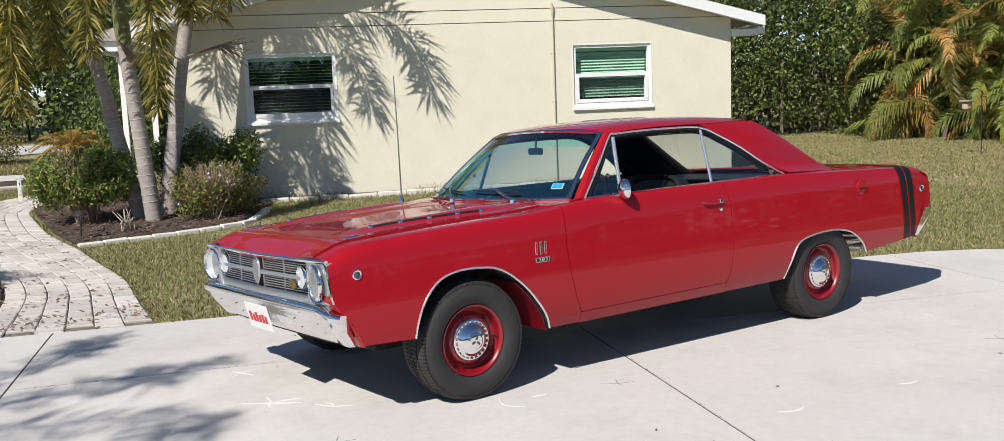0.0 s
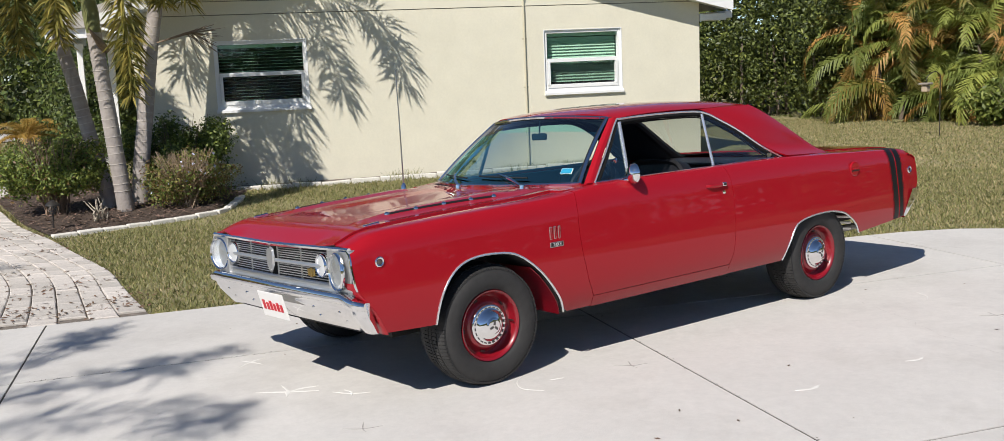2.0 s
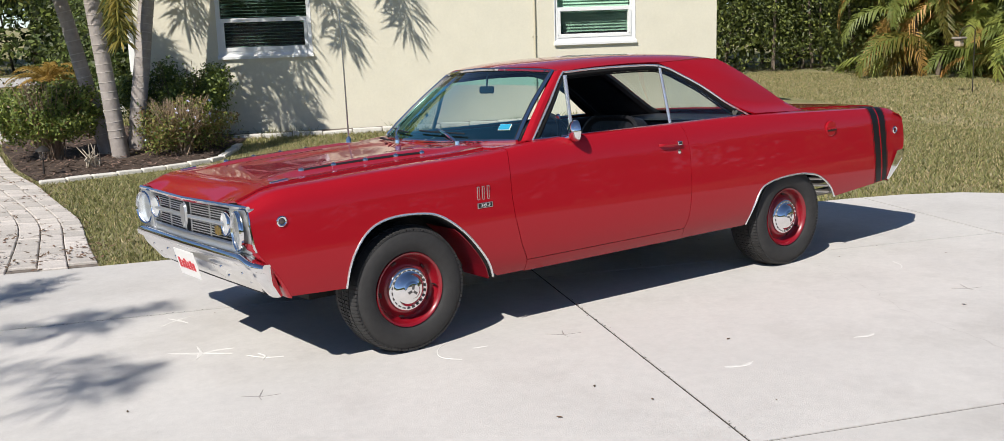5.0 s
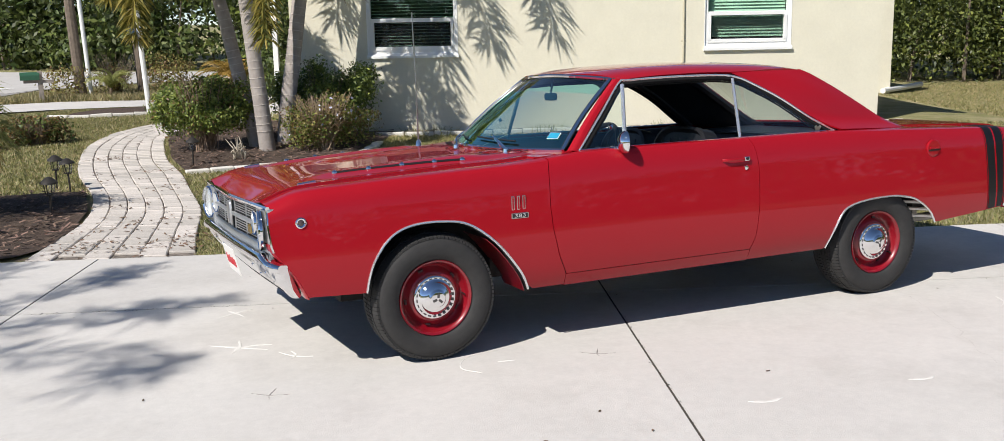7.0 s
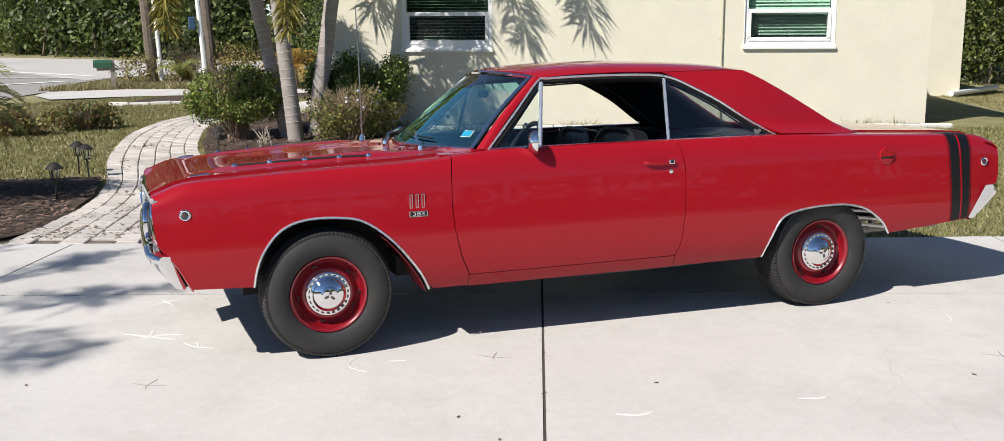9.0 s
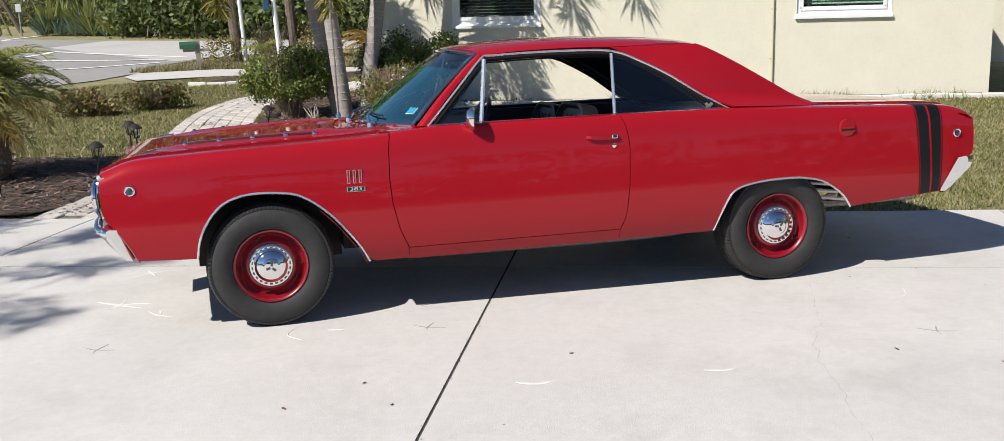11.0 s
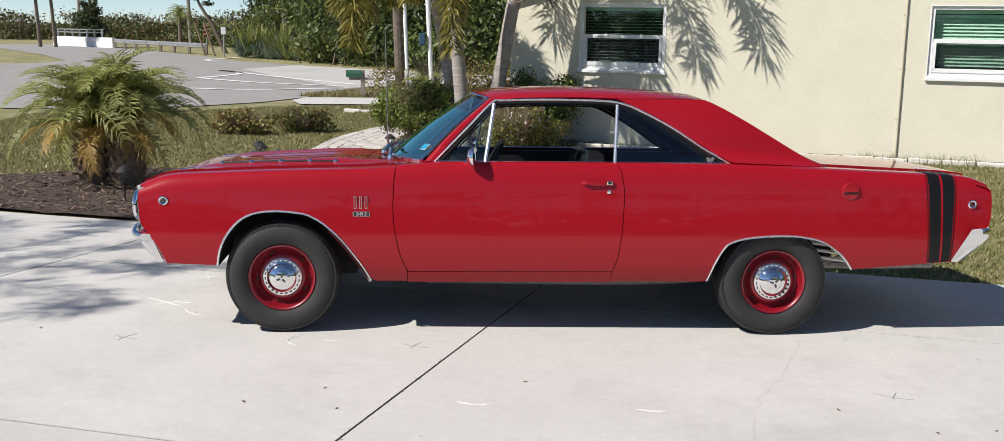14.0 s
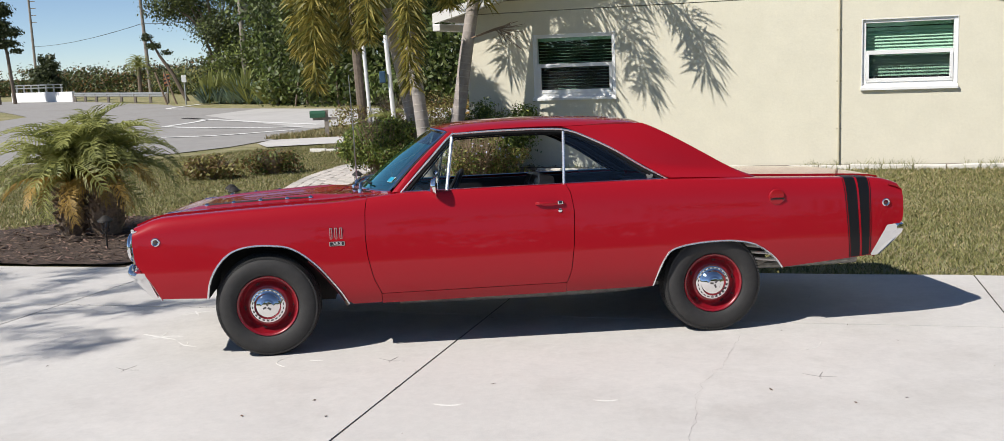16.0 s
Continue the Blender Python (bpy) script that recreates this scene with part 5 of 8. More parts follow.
# hood: louvre strips, badge, indicators, antenna, wipers
for sy in (-1, 1):
    line = [(-1.79 + 0.66 * k / 12, sy * (0.50 + 0.05 * k / 12)) for k in range(13)]
    pts = [(x, y, hood_z(x, y) + 0.005) for x, y in line]
    o = part("hood_louvre", tubebm(pts, 0.0125, 6), M["black"], car, "black louvre strip with bright studs")
    part("louvre_edge", tubebm([(x, y + sy * 0.012, hood_z(x, y + sy * 0.012) + 0.003) for x, y in line], 0.004, 6), M["chrome"], o, smooth=True)
    for k in (0, 3.1, 6.2, 9.3, 12):
        x, y = -1.79 + 0.66 * k / 12, sy * (0.50 + 0.05 * k / 12 + 0.004)
        bm = bmesh.new()
        bmesh.ops.create_icosphere(bm, subdivisions=2, radius=0.0155, matrix=Matrix.Translation((x, y, hood_z(x, y) + 0.010)))
        part("louvre_stud", bm, M["chrome"], o, smooth=True)
    x, y = -1.965, sy * 0.635
    ind = part("turn_indicator", boxbm(-0.045, -0.010, -0.004, 0.045, 0.010, 0.012), M["chrome"], car, bevel=0.005)
    ind.matrix_basis = Matrix.Translation((x, y, hood_z(x, y) + 0.006)) @ pose(0, 0, 0, 0, -6, 0)
    ind2 = part("nozzle", boxbm(-0.9, sy * 0.25 - 0.008, hood_z(-1.02, 0.25) + 0.002, -0.885, sy * 0.25 + 0.008, hood_z(-1.02, 0.25) + 0.016), M["black"], car, bevel=0.003)
for k in range(4):
    o = part("hood_badge", boxbm(-0.010, -0.008, 0, 0.010, 0.008, 0.006), M["satin"], car, bevel=0.002)
    y = 0.03 - 0.02 * k
    o.location = (-2.085, y, hood_z(-2.085, y) + 0.001)
part("antenna_base", tubebm([(-0.89, 0.74, 0.945), (-0.89, 0.74, 0.975), (-0.89, 0.74, 0.990)], [0.020, 0.016, 0.006], 12), M["chrome"], car, smooth=True)
part("antenna", tubebm([(-0.89, 0.74, 0.98), (-0.895, 0.735, 1.40), (-0.905, 0.73, 1.78)], [0.0052, 0.0045, 0.0034], 6), M["satin"], car, smooth=True)
def on_ws(v, s):
    y0, y1 = v * 0.696, v * 0.540
    x0, z0 = ws_base(y0)
    x1, z1 = ws_top(y1), 1.352 - 0.028 * v * v
    return (x0 + (x1 - x0) * s - 0.02 * math.sin(math.pi * s) - 0.003, y0 + (y1 - y0) * s, z0 + (z1 - z0) * s + 0.003)


for v0, v1 in ((-0.60, -0.22), (0.18, 0.56)):
    pivot = Vector(on_ws(v0, -0.035)) + Vector((-0.045, 0, 0.012))
    tip = Vector(on_ws(v1, 0.14)) + Vector((-0.012, 0, 0.014))
    arm = part("wiper", tubebm([pivot, pivot.lerp(tip, 0.35) + Vector((-0.016, 0, 0.018)), tip], [0.011, 0.0085, 0.006], 6), M["chrome"], car, "bright wiper arm with a black blade", smooth=True)
    bl = [Vector(on_ws(v1 + dv, 0.11 + 0.05 * dv)) + Vector((-0.010, 0, 0.008)) for dv in np.linspace(-0.34, 0.26, 9)]
    part("wiper_blade", tubebm(bl, 0.0055, 5), M["black"], arm)
    bm = bmesh.new()
    revolve(bm, [(0.018, 0.0), (0.016, -0.020), (0.0, -0.026)], 14, Matrix.Translation(pivot - Vector((0, 0, 0.010))) @ pose(0, 0, 0, 90, 0, 0).inverted())
    part("wiper_pivot", bm, M["chrome"], arm, smooth=True)
# door mirror
ped = part("door_mirror", tubebm(spline([(-0.375, -0.775, 0.962), (-0.365, -0.80, 0.966), (-0.350, -0.835, 0.980), (-0.338, -0.845, 0.995)], 10), [0.022] * 2 + [0.012] * 8, 10), M["chrome"], car, "chrome door mirror on a slim stalk", smooth=True)
bm = bmesh.new()
revolve(bm, [(0.0, -0.035), (0.030, -0.030), (0.050, -0.016), (0.060, 0.004), (0.060, 0.012), (0.054, 0.014), (0.0, 0.014)], 32, pose(-0.340, -0.845, 1.004, 0, 0, -90 - 14))
part("mirror_head", bm, M["chrome"], ped, smooth=True, sharp=50)
# cyan sticker inside the windscreen, small badge on the quarter window
o = part("windscreen_sticker", ([on_ws(-0.925, 0.155), on_ws(-0.825, 0.155), on_ws(-0.825, 0.24), on_ws(-0.925, 0.24)], [(0, 1, 2, 3)]), M["plate_white"], car)
def lift(p):
    return (p[0] - 0.0012, p[1], p[2] + 0.0012)
part("sticker_field", ([lift(on_ws(-0.921, 0.16)), lift(on_ws(-0.829, 0.16)), lift(on_ws(-0.829, 0.235)), lift(on_ws(-0.921, 0.235))], [(0, 1, 2, 3)]), M["sticker"], o)
bm = bmesh.new()
for dx, dz, r in ((0, 0, 0.016), (0.016, 0.012, 0.010), (-0.012, 0.014, 0.009), (0.008, -0.012, 0.009)):
    tube(bm, [(1.03 + dx, -0.7415, 0.985 + dz), (1.03 + dx, -0.7385, 0.985 + dz)], r, 12)
part("window_decal", bm, M["satin"], car)

# the body leans a little on its springs, towards the house; the wheels stand level
LEAN = Matrix.Identity(4)
LEAN[2][1], LEAN[2][3] = -0.040, -0.040 * 0.76


def lean_over(ob, above):
    world_m = above @ ob.matrix_basis
    if ob.type == "MESH":
        if ob.data.users > 1:
            ob.data = ob.data.copy()
        ob.data.transform(world_m.inverted() @ LEAN @ world_m)
    for child in ob.children:
        lean_over(child, world_m)


for child in car.children:
    if not child.name.startswith(("wheel", "tyre", "rim")) or child.name.startswith(("wheel_arch", "wheel_house")):
        lean_over(child, Matrix.Identity(4))


# ---- yard: beds, walk, edging ----
rng = np.random.default_rng(7)


def drape(name, poly, mat, lift, label, category, step=0.35, bumpy=0.0, kind="structure"):
    """A patch that follows the ground: strips cut from the polygon along both axes."""
    verts, faces, key = [], [], {}
    lo, hi = [min(p[k] for p in poly) for k in (0, 1)], [max(p[k] for p in poly) for k in (0, 1)]
    for i in range(int((hi[0] - lo[0]) / step) + 1):
        x0 = lo[0] + i * step
        col = clip(clip(poly, (x0, 0), (0, 1), -1), (x0 + step, 0), (0, 1), 1)
        if len(col) < 3:
            continue
        for j in range(int((hi[1] - lo[1]) / step) + 1):
            y0 = lo[1] + j * step
            q = clip(clip(col, (0, y0), (1, 0), 1), (0, y0 + step), (1, 0), -1)
            face = []
            for x, y in q:
                k = (round(x, 4), round(y, 4))
                if k not in key:
                    key[k] = len(verts)
                    verts.append((x, y, ground_z(x, y) + lift + bumpy * noise.noise(Vector((x, y, 0)) * 3)))
                if key[k] not in face:
                    face.append(key[k])
            if len(face) > 2:
                a, b, c = (Vector(verts[n][:2]) for n in face[:3])
                faces.append(face if (b - a).cross(c - a) > 0 else face[::-1])
    return tagged(new(name, mesh_of(verts, faces, mat, name=name)), label, category, kind=kind)


def tri_mesh(name, tris, mat, smooth=False):
    """A mesh from an (n, k, 3) array of separate faces with k corners."""
    n_, k_ = tris.shape[:2]
    me = bpy.data.meshes.new(name)
    me.vertices.add(n_ * k_)
    me.vertices.foreach_set("co", np.ascontiguousarray(tris, dtype=np.float32).ravel())
    me.loops.add(n_ * k_)
    me.loops.foreach_set("vertex_index", np.arange(n_ * k_, dtype=np.int32))
    me.polygons.add(n_)
    me.polygons.foreach_set("loop_start", np.arange(0, n_ * k_, k_, dtype=np.int32))
    me.polygons.foreach_set("loop_total", np.full(n_, k_, dtype=np.int32))
    me.materials.append(mat)
    me.update()
    me.validate()
    return me


WALK_L = [(-3.25, 2.90), (-2.92, 3.85), (-2.68, 4.8), (-2.55, 6.2), (-2.58, 8.0), (-2.50, 9.6), (-2.25, 11.6), (-1.75, 13.3), (-1.0, 14.6), (-0.1, 15.5), (1.2, 16.2)]
WALK_R = [(-2.07, 2.45), (-1.90, 3.45), (-1.68, 4.6), (-1.56, 6.1), (-1.44, 7.6), (-1.42, 9.0), (-1.24, 10.7), (-1.0, 12.2), (-0.45, 13.4), (0.35, 14.3), (1.5, 15.0)]
bed_r = [(-1.38, 7.66), (-0.43, 7.72), (0.62, 7.78), (1.38, 8.62), (2.1, 9.6), (1.2, 10.0), (0.8, 10.6), (1.2, 12.4), (-0.55, 13.0), (-0.95, 12.3), (-1.16, 10.9), (-1.36, 9.1)]
drape("mulch_bed", bed_r, M["mulch"], 0.012, "dark wood-chip mulch bed round the palms", "mulch bed", bumpy=0.03)
bed_l = [(-3.05, 3.35), (-2.82, 4.2), (-2.66, 5.1), (-2.60, 6.4), (-3.3, 6.7), (-4.2, 6.9), (-5.2, 6.4), (-6.5, 6.0), (-7.5, 5.2), (-7.4, 4.6), (-5.3, 3.78), (-4.3, 3.38), (-3.35, 3.02)]
drape("mulch_bed", bed_l, M["mulch"], 0.012, "dark mulch bed beside the paver walk", "mulch bed", bumpy=0.03)
bed_b = [(-2.6, 17.3), (-1.6, 17.0), (0.6, 17.2), (2.2, 18.2), (1.6, 19.0), (-1.6, 18.9)]
drape("mulch_bed", bed_b, M["mulch"], 0.012, "far mulch bed edged in white", "mulch bed", bumpy=0.03)

# wood chips on the mulch
def chips(polys, count):
    out = []
    for poly in polys:
        px, py = [p[0] for p in poly], [p[1] for p in poly]
        x, y = rng.uniform(min(px), max(px), count * 4), rng.uniform(min(py), max(py), count * 4)
        ok = inside(x, y, poly)
        x, y = x[ok][:count], y[ok][:count]
        n_ = len(x)
        a, l, w_ = rng.uniform(0, 6.28, n_), rng.uniform(0.015, 0.042, n_), rng.uniform(0.004, 0.01, n_)
        u = np.column_stack([np.cos(a), np.sin(a), rng.uniform(-0.35, 0.35, n_)]) * l[:, None]
        q = np.column_stack([-np.sin(a), np.cos(a), rng.uniform(-0.5, 0.5, n_)]) * w_[:, None]
        c = np.column_stack([x, y, ground_zs(x, y) + 0.03 + rng.uniform(0, 0.02, n_)])
        out.append(np.stack([c - u - q, c + u - q, c + u + q, c - u + q], 1))
    return np.concatenate(out)


M["chip"] = material("bark_chip", (0.14, 0.095, 0.068), 0.9, island=0.7)
tagged(new("bark_chips", tri_mesh("bark_chips", chips([bed_l, bed_r], 2600), M["chip"])), "loose dark bark chips on the beds", "bark chips", kind="stuff")

# pavers of the walk: courses across, each stone its own piece
walk_ob = thing("paver_walk", "curving walk of pale tumbled concrete pavers with dark joints", "paved walk", kind="structure")
NR, NC = 48, 6
M["walk_joint"] = material("sandy_joint", (0.17, 0.145, 0.12), 0.95, noise_scale=18, vary=0.5)
la, ra = spline([(x, y, 0) for x, y in WALK_L], NR + 1), spline([(x, y, 0) for x, y in WALK_R], NR + 1)
under = []
for a, b in zip(la, ra):
    under.append([(a.x, a.y, ground_z(a.x, a.y) - 0.012), (b.x, b.y, ground_z(b.x, b.y) - 0.012)])
part("walk_bed", grid_geo(under), M["walk_joint"], walk_ob)
rest = []
for r in range(NR):
    for c in range(NC):
        j0 = 0.0035 + rng.uniform(0, 0.005)
        shift = 0.5 * (c % 2)
        r0, r1 = r + shift, r + 1 + shift
        if r1 > NR:
            continue
        def at(row, f):
            i = min(int(row), NR - 1)
            p = la[i].lerp(la[i + 1], row - i)
            q = ra[i].lerp(ra[i + 1], row - i)
            return p.lerp(q, f)
        q = [at(r0, c / NC), at(r0, (c + 1) / NC), at(r1, (c + 1) / NC), at(r1, c / NC)]
        mid = sum(q, Vector()) / 4
        q = [mid + (p - mid) * (1 - 2 * j0 / 0.21) for p in q]
        h = rng.normal(0, 0.0022)
        tilt_x, tilt_y = rng.normal(0, 0.010, 2)
        zc = ground_z(mid.x, mid.y) + 0.006 + h
        ins = 0.008
        def zz(p):
            return zc + (p.x - mid.x) * tilt_x + (p.y - mid.y) * tilt_y
        top = [mid + (p - mid) * (1 - 2 * ins / 0.2) for p in q]
        v = [(p.x - mid.x, p.y - mid.y, zz(p) - 0.006 - zc) for p in q] + [(p.x - mid.x, p.y - mid.y, zz(p) - zc) for p in top] + [(p.x - mid.x, p.y - mid.y, -0.05) for p in q]
        f = [(4, 5, 6, 7)] + [(k, (k + 1) % 4, 4 + (k + 1) % 4, 4 + k) for k in range(4)] + [(8 + k, 8 + (k + 1) % 4, (k + 1) % 4, k) for k in range(4)]
        if r < 49:
            o = part("paver", (v, f), M["paver"], walk_ob)
            o.location = (mid.x, mid.y, zc)
        else:
            rest.append(([(x + mid.x, y + mid.y, z + zc) for x, y, z in v], f))
verts, faces = [], []
for v, f in rest:
    n0 = len(verts)
    verts += v
    faces += [tuple(i + n0 for i in q) for q in f]
tagged(part("far_pavers", (verts, faces), M["paver"], walk_ob), kind="stuff")

# white edging blocks
def block_row(name, pts, length, label, h=0.085, w=0.11):
    row = thing(name, label, "edging", kind="structure")
    run = spline([(x, y, 0) for x, y in pts], max(3, int(sum((Vector(a) - Vector(b)).length for a, b in zip(pts, pts[1:])) / length) + 1))
    for a, b in zip(run, run[1:]):
        d = (b - a)
        mid = (a + b) / 2
        ang = math.degrees(math.atan2(d.y, d.x)) + rng.normal(0, 2.0)
        L = d.length / 2 - 0.006
        o = part("edging_block", boxbm(-L, -w / 2, -0.06, L, w / 2, h - 0.025), M["edging"], row, bevel=0.012)
        o.matrix_basis = pose(mid.x, mid.y, ground_z(mid.x, mid.y) + rng.normal(0, 0.006), rng.normal(0, 1.5), rng.normal(0, 1.5), ang)
    return row


block_row("bed_edging", [(-1.40, 7.58), (-0.43, 7.62), (0.62, 7.70), (1.05, 8.10), (1.42, 8.60)], 0.29, "row of white-painted blocks edging the mulch bed", 0.062, 0.10)
def house_pt(s, out):
    th = radians(HOUSE_RZ)
    return (HOUSE_AT[0] + s * math.cos(th) + out * math.sin(th), HOUSE_AT[1] + s * math.sin(th) - out * math.cos(th))
block_row("house_edging", [house_pt(0.1, 0.42), house_pt(3.0, 0.42), house_pt(7.9, 0.42)], 0.42, "low white-painted edging along the house wall", 0.07, 0.10)
block_row("far_edging", [(-2.65, 17.2), (-1.6, 16.9), (0.6, 17.1)], 0.4, "white blocks edging the far bed", 0.09)

# dark gravel strip between edging and wall
strip = [house_pt(-0.4, 0.36), house_pt(7.85, 0.36), house_pt(7.85, 0.03), house_pt(-0.4, 0.03)]
drape("gravel_strip", strip, material("dark_gravel", (0.16, 0.13, 0.11), 0.95, noise_scale=50, vary=0.6, bump=0.015, bump_scale=70), 0.012, "dark gravel strip along the wall", "gravel")


# ---- plants ----
def grass_blades(name, region, count, h0, h1, label, mat, width=0.006):
    """Blades scattered where the region's test holds."""
    x, y = rng.uniform(*region[0], count * 2), rng.uniform(*region[1], count * 2)
    ok = region[2](x, y)
    x, y = x[ok][:count], y[ok][:count]
    n_ = len(x)
    a, h = rng.uniform(0, 2 * np.pi, n_), rng.uniform(h0, h1, n_)
    lean = rng.normal(0, 0.5, (n_, 2)) * h[:, None]
    base = np.column_stack([x, y, ground_zs(x, y) - 0.022])
    side = np.column_stack([np.cos(a), np.sin(a), np.zeros(n_)]) * width * rng.uniform(0.6, 1.6, n_)[:, None]
    tip = base + np.column_stack([lean, h])
    return tagged(new(name, tri_mesh(name, np.stack([base - side, base + side, tip], 1), mat)), label, "grass", kind="stuff")


def along_wall(x, y):
    return (x - 1.655) * 0.9107 - (y - 9.717) * 0.4131, (x - 1.655) * 0.4131 + (y - 9.717) * 0.9107


def lawn_ok(x, y):
    ok = y < np.interp(x, (-9, -5.8, -4.2, -2.4, -0.4, 2.4, 2.6), (17.3, 17.3, 18.7, 19.2, 19.0, 18.8, 60))
    ok &= ~(inside(x, y, DRIVE_EDGE) | inside(x, y, bed_b) | inside(x, y, bed_r) | inside(x, y, bed_l) | inside(x, y, WALK_L + WALK_R[::-1]))
    s, n_ = along_wall(x, y)
    return ok & ~((n_ > -0.36) & (s > -1.3) & (s < 10))


M["blade_dry"] = leafy("dry_blade", (0.36, 0.30, 0.155), 0.2, 0.35)
front = ((-2.2, 9.5), (-0.6, 9.6), lawn_ok)
grass_blades("lawn_grass", front, 105000, 0.026, 0.048, "short green lawn grass", M["blade"])
grass_blades("dry_grass", front, 42000, 0.02, 0.042, "straw-coloured dead blades in the lawn", M["blade_dry"])
left = ((-9.0, -2.2), (6.4, 19.3), lawn_ok)
grass_blades("lawn_grass", left, 60000, 0.028, 0.052, "short green lawn grass", M["blade"], 0.009)
grass_blades("dry_grass", left, 34000, 0.025, 0.046, "straw-coloured dead blades in the lawn", M["blade_dry"], 0.009)
right = ((5.0, 19.0), (-6.0, 14.0), lawn_ok)
grass_blades("lawn_grass", right, 60000, 0.026, 0.05, "short green lawn grass", M["blade"], 0.010)
grass_blades("dry_grass", right, 80000, 0.024, 0.044, "straw-coloured dead blades in the lawn", M["blade_dry"], 0.010)
middle = ((-2.4, 2.8), (9.0, 19.5), lawn_ok)
grass_blades("lawn_grass", middle, 26000, 0.03, 0.07, "short green lawn grass", M["blade"], 0.010)
grass_blades("dry_grass", middle, 20000, 0.03, 0.06, "straw-coloured dead blades in the lawn", M["blade_dry"], 0.010)
# taller tufts at the foot of the wall
def foot(x, y):
    s, n_ = along_wall(x, y)
    return (n_ > -0.62) & (n_ < -0.02) & (s > 0.5) & (s < 7.9) & (np.sin(s * 2.9) + np.sin(s * 1.3 + 1) > -0.2)


grass_blades("wall_weeds", ((1.6, 9.6), (5.6, 10.2), foot), 6000, 0.05, 0.17, "weedy grass tufts at the foot of the wall", M["blade"])


def frond_mesh(name, length, droop, leaflet, n, mat, width=0.018, lift=0.6, vee=0.5, seed=0, ragged=0.15, bend=1.15, plume=0.0):
    """One feather leaf along +x: an arching midrib with two rows of hanging leaflets."""
    r = np.random.default_rng(seed)
    ts = np.linspace(0, 1, 26)
    ang = lift - (lift + droop) * ts ** bend
    xs_, zs_ = [0.0], [0.0]
    for a in ang[:-1]:
        xs_.append(xs_[-1] + math.cos(a) * length / 25)
        zs_.append(zs_[-1] + math.sin(a) * length / 25)
    quads = []
    for i in range(25):
        w0, w1 = 0.016 * (1 - ts[i]) + 0.003, 0.016 * (1 - ts[i + 1]) + 0.003
        quads.append([(xs_[i], -w0, zs_[i]), (xs_[i + 1], -w1, zs_[i + 1]), (xs_[i + 1], w1, zs_[i + 1]), (xs_[i], w0, zs_[i])])
        quads.append([(xs_[i], 0, zs_[i] - w0), (xs_[i + 1], 0, zs_[i + 1] - w1), (xs_[i + 1], 0, zs_[i + 1] + w1), (xs_[i], 0, zs_[i] + w0)])
    for k in range(n):
        t = 0.10 + 0.90 * (k + r.uniform(0, 0.8)) / n
        x, z = np.interp(t, ts, xs_), np.interp(t, ts, zs_)
        a = np.interp(t, ts, ang)
        for sd in (-1, 1):
            l = leaflet * (math.sin(math.pi * (0.12 + 0.80 * t)) ** 0.6) * r.uniform(1 - ragged, 1 + ragged)
            fwd = 0.55 + 0.5 * t + r.normal(0, 0.08 + plume)
            d0 = np.array([math.cos(a) * math.sin(fwd) * 1.0, sd * math.cos(fwd), math.sin(a) * math.sin(fwd) + vee * 0.5 + r.normal(0, plume)])
            d0 /= np.linalg.norm(d0)
            p0 = np.array([x, 0, z])
            p1 = p0 + d0 * l * 0.45
            d1 = d0 + np.array([0, 0, -0.9 - 0.3 * r.uniform()])
            d1 /= np.linalg.norm(d1)
            p2 = p1 + d1 * l * 0.55
            wv = np.array([math.cos(a), 0, math.sin(a)]) * width * 0.5
            quads.append([p0 - wv * 0.5, p0 + wv * 0.5, p1 + wv, p1 - wv])
            quads.append([p1 - wv, p1 + wv, p2 + wv * 0.12, p2 - wv * 0.12])
    return tri_mesh(name, np.array(quads, dtype=np.float64), mat)


M["palm_leaf"] = leafy("palm_leaf", (0.19, 0.165, 0.034), 0.35, random_ob=0.25)
M["palm_dry"] = leafy("palm_leaf_yellowing", (0.38, 0.25, 0.06), 0.3, random_ob=0.25)
M["palm_green"] = leafy("fresh_palm_leaf", (0.30, 0.315, 0.10), 0.4, random_ob=0.3)
M["palm_trunk"] = material("palm_trunk", (0.36, 0.32, 0.29), 0.9, noise_scale=9, vary=0.25, bump=0.006, bump_scale=30, stain=0.5, stain_scale=3)
M["scar"] = material("leaf_scar", (0.44, 0.395, 0.355), 0.9, noise_scale=40, vary=0.25)
M["crownshaft"] = material("crownshaft", (0.19, 0.20, 0.075), 0.5, noise_scale=6, vary=0.25)
M["boot"] = material("leaf_boot", (0.24, 0.175, 0.12), 0.9, noise_scale=30, vary=0.4, bump=0.01, bump_scale=40)
DROOPY = [frond_mesh("droopy_frond", 2.3 + 0.15 * k, 1.45 - 0.06 * k, 0.44, 78, M["palm_leaf"], 0.032, lift=0.75 + 0.1 * k, vee=0.15, seed=11 + k) for k in range(4)]
DROOPY_DRY = [frond_mesh("yellowing_frond", 2.1, 1.5, 0.40, 56, M["palm_dry"], 0.026, lift=0.4, vee=0.05, seed=31)]


